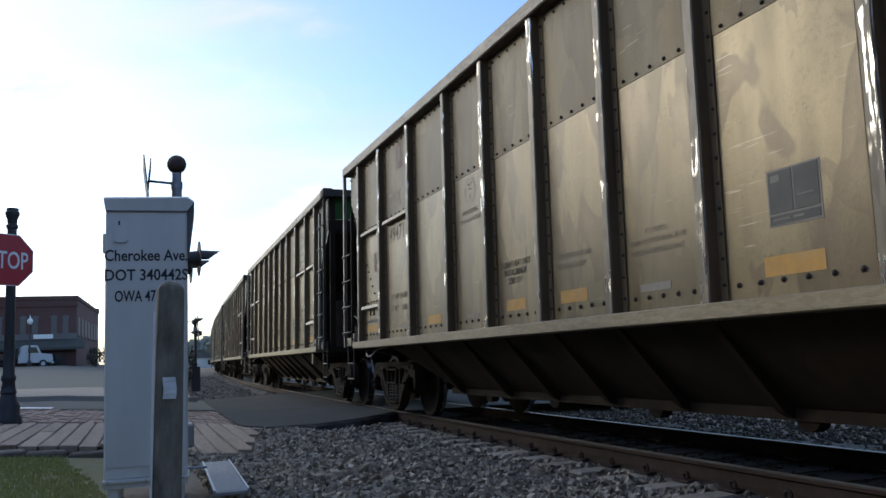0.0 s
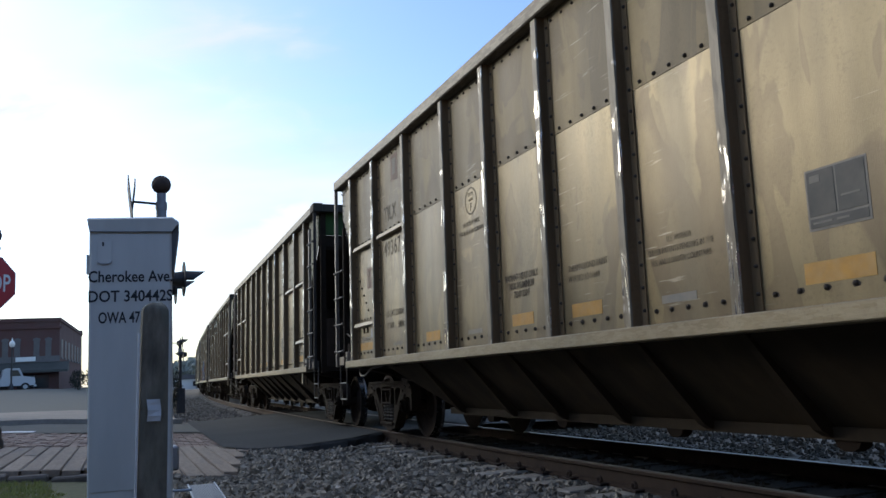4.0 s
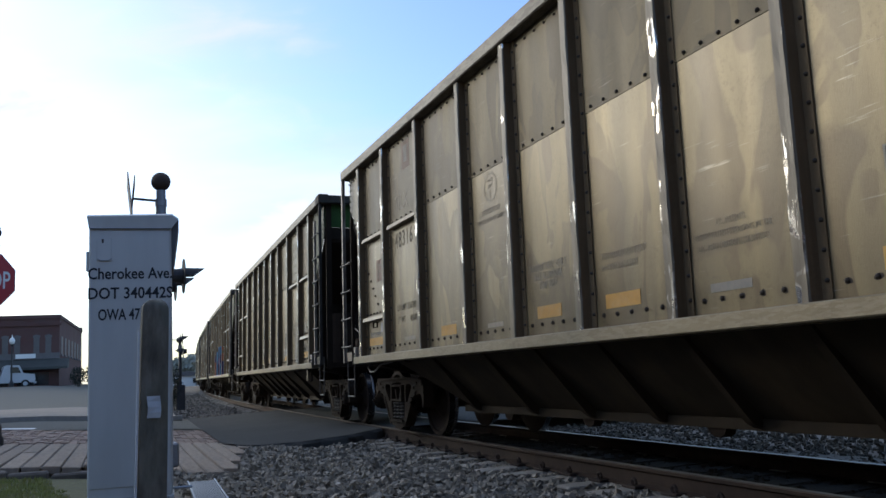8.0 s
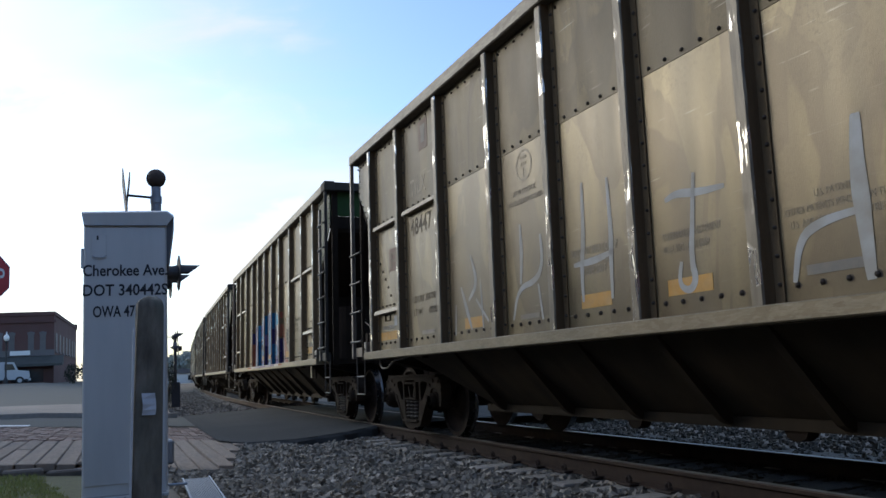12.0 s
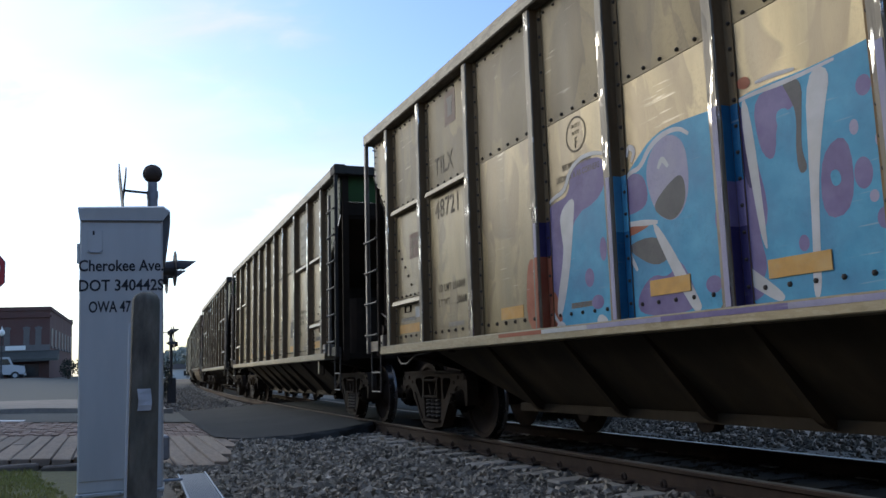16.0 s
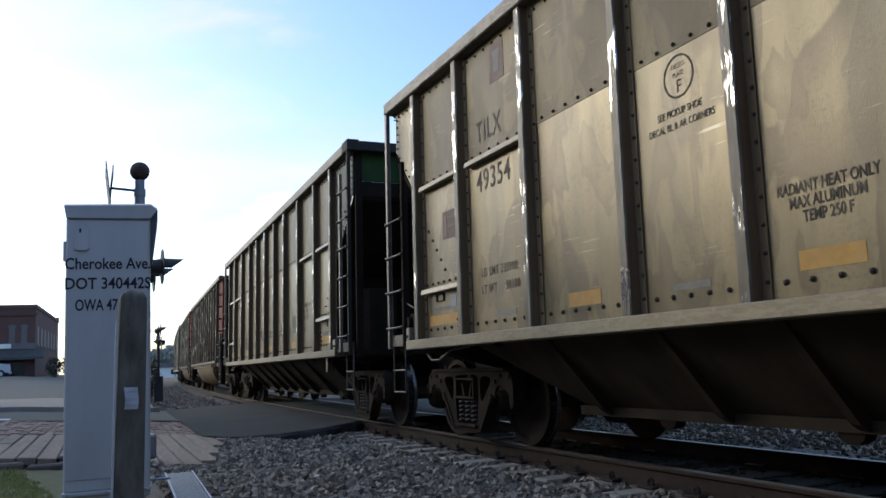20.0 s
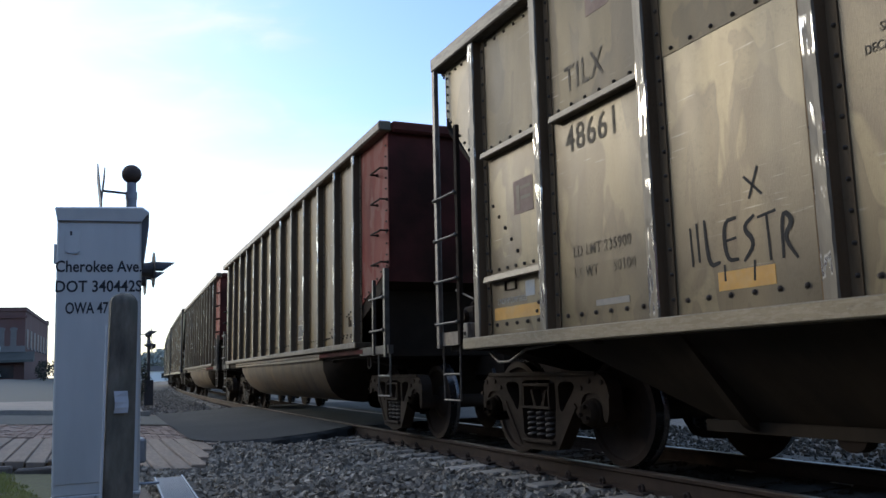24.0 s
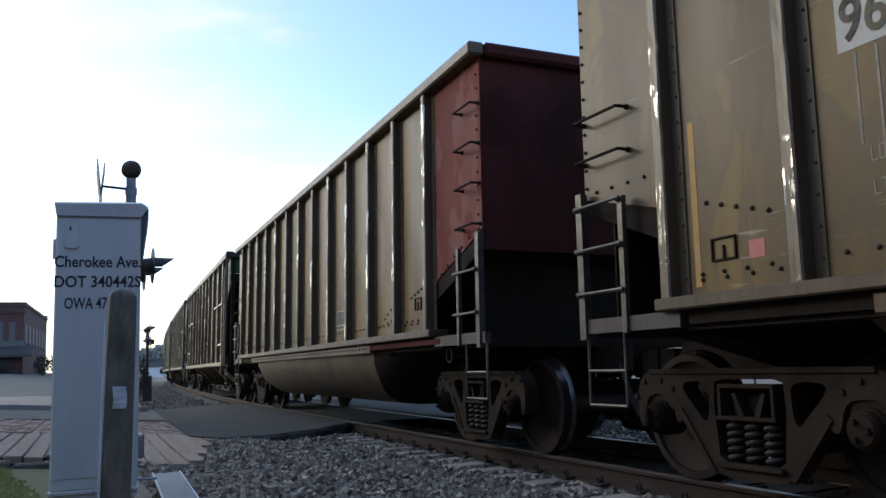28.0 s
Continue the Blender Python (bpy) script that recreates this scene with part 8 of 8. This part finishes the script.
TONES = {0: (0.78, 0.77, 0.74), 1: (0.95, 0.93, 0.87), 2: (0.84, 0.83, 0.79), 3: (0.73, 0.72, 0.68), 4: (1.0, 0.99, 0.91), 5: (0.99, 0.98, 0.94), 6: (0.72, 0.71, 0.70), 9: (0.9, 0.88, 0.85), 10: (0.8, 0.8, 0.78)}
for k, tone in TONES.items():
    for ob in CARS[k].children_recursive:
        ob.color = (*tone, 1)
for k, v in LABELS.items():
    tagged(CARS[k], v)
for i, number, limit, weight in HOPPERS:
    stencil(CARS[i], number, limit, weight, i in (0, 2, 3), i == 4, i in (0, 1, 5, 6))
    decals(CARS[i], REDPATCH, i in (1, 2, 3, 5), i in (1, 2, 3), i)
mural(CARS[4])
white_tags(CARS[3])
black_tag(CARS[6])
number_boards(CARS[7], "960611")
for i in range(9, 15):
    decals(CARS[i], GREYPATCH, i % 2 == 0, False, i)


# ---- pavers and grass last ----
def build_pavers():
    """Long narrow slabs on the camera's side, small pavers beyond them."""
    rng = random.Random(9)
    W = 0.205
    l = 3.12
    while l < 11.4:
        edge = float(np.interp(l, (2.98, 3.2, 3.48, 3.8), (16.0, 14.8, 13.2, 11.4)))
        s0 = max(edge, pave_near(l)) + rng.uniform(-0.12, 0.10)
        cuts = [s0, 16.15 + rng.uniform(-0.1, 0.1)]
        if cuts[1] - s0 > 3.0 and rng.random() < 0.25:
            cuts.insert(1, s0 + rng.uniform(1.2, 2.6))
        for a, b in zip(cuts[:-1], cuts[1:]):
            p, q = spot(a, l, pave_z(l)), spot(b, l, pave_z(l))
            tilt = math.atan(0.075 if l < 7 else 0.017)
            at = Matrix.Translation((p + q) / 2 + Vector((0, 0, rng.uniform(-0.007, 0.007)))) @ Matrix.Rotation(math.atan2(q.y - p.y, q.x - p.x), 4, "Z") @ Matrix.Rotation(tilt, 4, "X") @ pose(0, 0, 0, rng.uniform(-1.2, 1.2), rng.uniform(-0.12, 0.12))
            n = (q - p).length / 2 - 0.006
            part("slab", Mesh().box(-n, n, -W / 2 + 0.011, W / 2 - 0.011, -0.09, 0, c=0.009), SLAB, pavement, at=at)
        l += W
    # small pavers
    rest = Mesh()
    L, W = 0.23, 0.115
    l = 3.05
    row = 0
    while l < 11.4:
        s = 16.3 + (row % 2) * L / 2
        while s < 20.1:
            p = spot(s, l, pave_z(l) + rng.uniform(-0.012, 0.008))
            at = Matrix.Translation(p) @ Matrix.Rotation(heading(s) + radians(90) + rng.uniform(-0.03, 0.03), 4, "Z") @ Matrix.Rotation(math.atan(0.075 if l < 7 else 0.017), 4, "X") @ pose(0, 0, 0, rng.uniform(-2, 2), rng.uniform(-1.5, 1.5))
            rest.box(-L / 2 + 0.009, L / 2 - 0.009, -W / 2 + 0.007, W / 2 - 0.007, -0.05, 0, m=at)
            s += L
        l += W
        row += 1
    part("small_pavers", rest, BRICK, pavement, kind="stuff")
    # broken stones of the edge course above the lawn
    for i in range(15):
        l = 4.95 + 0.42 * i
        p = spot(pave_near(l) - 0.14 + rng.uniform(-0.05, 0.03), l, pave_z(l) - 0.045 - rng.uniform(0.0, 0.02))
        m = Mesh().box(-0.11, 0.12, -0.20, 0.20, -0.16, 0.0, c=0.02)
        m.v = [(x + 0.02 * noise.noise((x * 9, y * 9, i)), y + 0.02 * noise.noise((y * 8, x * 9, i + 5)), z + 0.015 * noise.noise((x * 8, y * 5, z * 8 + i))) for x, y, z in m.v]
        part("edge_stone", m, EDGE_STONE, pavement, at=Matrix.Translation(p) @ Matrix.Rotation(heading(12) + radians(90) + rng.uniform(-0.05, 0.05), 4, "Z"))


build_pavers()


def build_grass():
    rng = random.Random(12)
    lawn = Mesh()
    for i in range(9):
        for j in range(9):
            s, l = 5.2 + 7.6 * i / 8, 4.6 + 7 * j / 8
            lawn.v.append(tuple(spot(s, l, ground_z(l) - 0.075)))
    lawn.f = [(i * 9 + j, (i + 1) * 9 + j, (i + 1) * 9 + j + 1, i * 9 + j + 1)[::-1] for i in range(8) for j in range(8)]
    lawn.mi = [0] * 64
    tagged(new("lawn", lawn.data("lawn", SOIL, True)), "strip of short green lawn before the pavement", kind="structure")
    blades = Mesh()
    for _ in range(46000):
        s, l = rng.uniform(7.5, 12.7), rng.uniform(5.0, 8.2)
        if noise.noise((s * 1.2, l * 1.2, 7)) < -0.6 or l < float(np.interp(s, (7.5, 9.2, 10.8, 11.6, 12.7), (4.9, 5.1, 5.4, 5.55, 5.75))) + 0.12 * noise.noise((s * 5, l * 5, 3)):
            continue
        p = spot(s, l, ground_z(l) - 0.077)
        a, h = rng.uniform(0, 6.28), rng.uniform(0.015, 0.045)
        d, e = Vector((math.cos(a), math.sin(a), 0)) * 0.0045, Vector((rng.uniform(-1, 1), rng.uniform(-1, 1), 0)) * h * 0.5
        blades.add([p - d, p + d, p + e + Vector((0, 0, h))], [(0, 1, 2)])
    tagged(new("grass", blades.data("grass", GRASS)), "short green and straw-coloured grass blades", "grass", kind="stuff")


build_grass()

# ---- motion: the train's way along the track ----
TRAVEL = ((0, 8.86), (1, 4.75), (2, 0.62), (3, -3.53), (3.5, -5.63), (5.5, -14.08), (6, -16.16), (7, -20.29), (8, -24.43), (9, -28.62), (10, -32.84), (11, -37.12), (11.5, -39.28), (13.5, -47.85), (14, -49.99), (15, -54.28), (15.5, -56.43), (16, -58.57), (17, -62.89), (18, -67.25), (18.5, -69.46), (20, -76.17), (21, -80.63), (23.5, -91.86), (24, -94.13), (25, -98.78), (26, -103.48), (27, -108.22), (28, -112.94))


def car_pose(i, travel):
    """The car's pose when the first car's middle is at arc travel: both truck centres on the line."""
    mid = travel + i * GAP_LENGTH
    a, b = spot(mid - 6.17, 0), spot(mid + 6.17, 0)
    u = (a - b).normalized()
    left = Vector((-u.y, u.x, 0))
    m = Matrix((u, left, Vector((0, 0, 1)))).transposed().to_4x4()
    return Matrix.Translation((a + b) / 2) @ m @ Matrix.Rotation(radians(-CANT), 4, "X")


def motions():
    times = np.array([t for t, _ in TRAVEL])
    way = np.array([d for _, d in TRAVEL])
    for i, car in enumerate(CARS):
        walk(car, [(float(t), car_pose(i, float(d))) for t, d in zip(times, way)])
    steps = np.append(np.arange(0, 28.0, 4 / 30), 28.0)
    dist = np.interp(steps, times, way)
    for car in CARS[:10]:
        for ob in list(car.children_recursive):
            if ob.name.startswith(("wheelset", "bearing_cap")):
                x, back = ob.matrix_basis.translation.x, ob.matrix_basis.to_euler().z > 1
                walk(ob, [(float(t), pose(x, 0, WHEEL_R) @ Matrix.Rotation(-float(d) / WHEEL_R, 4, "Y") @ pose(0, 0, 0, 0, 0, 180 if back else 0)) for t, d in zip(steps, dist)])


motions()
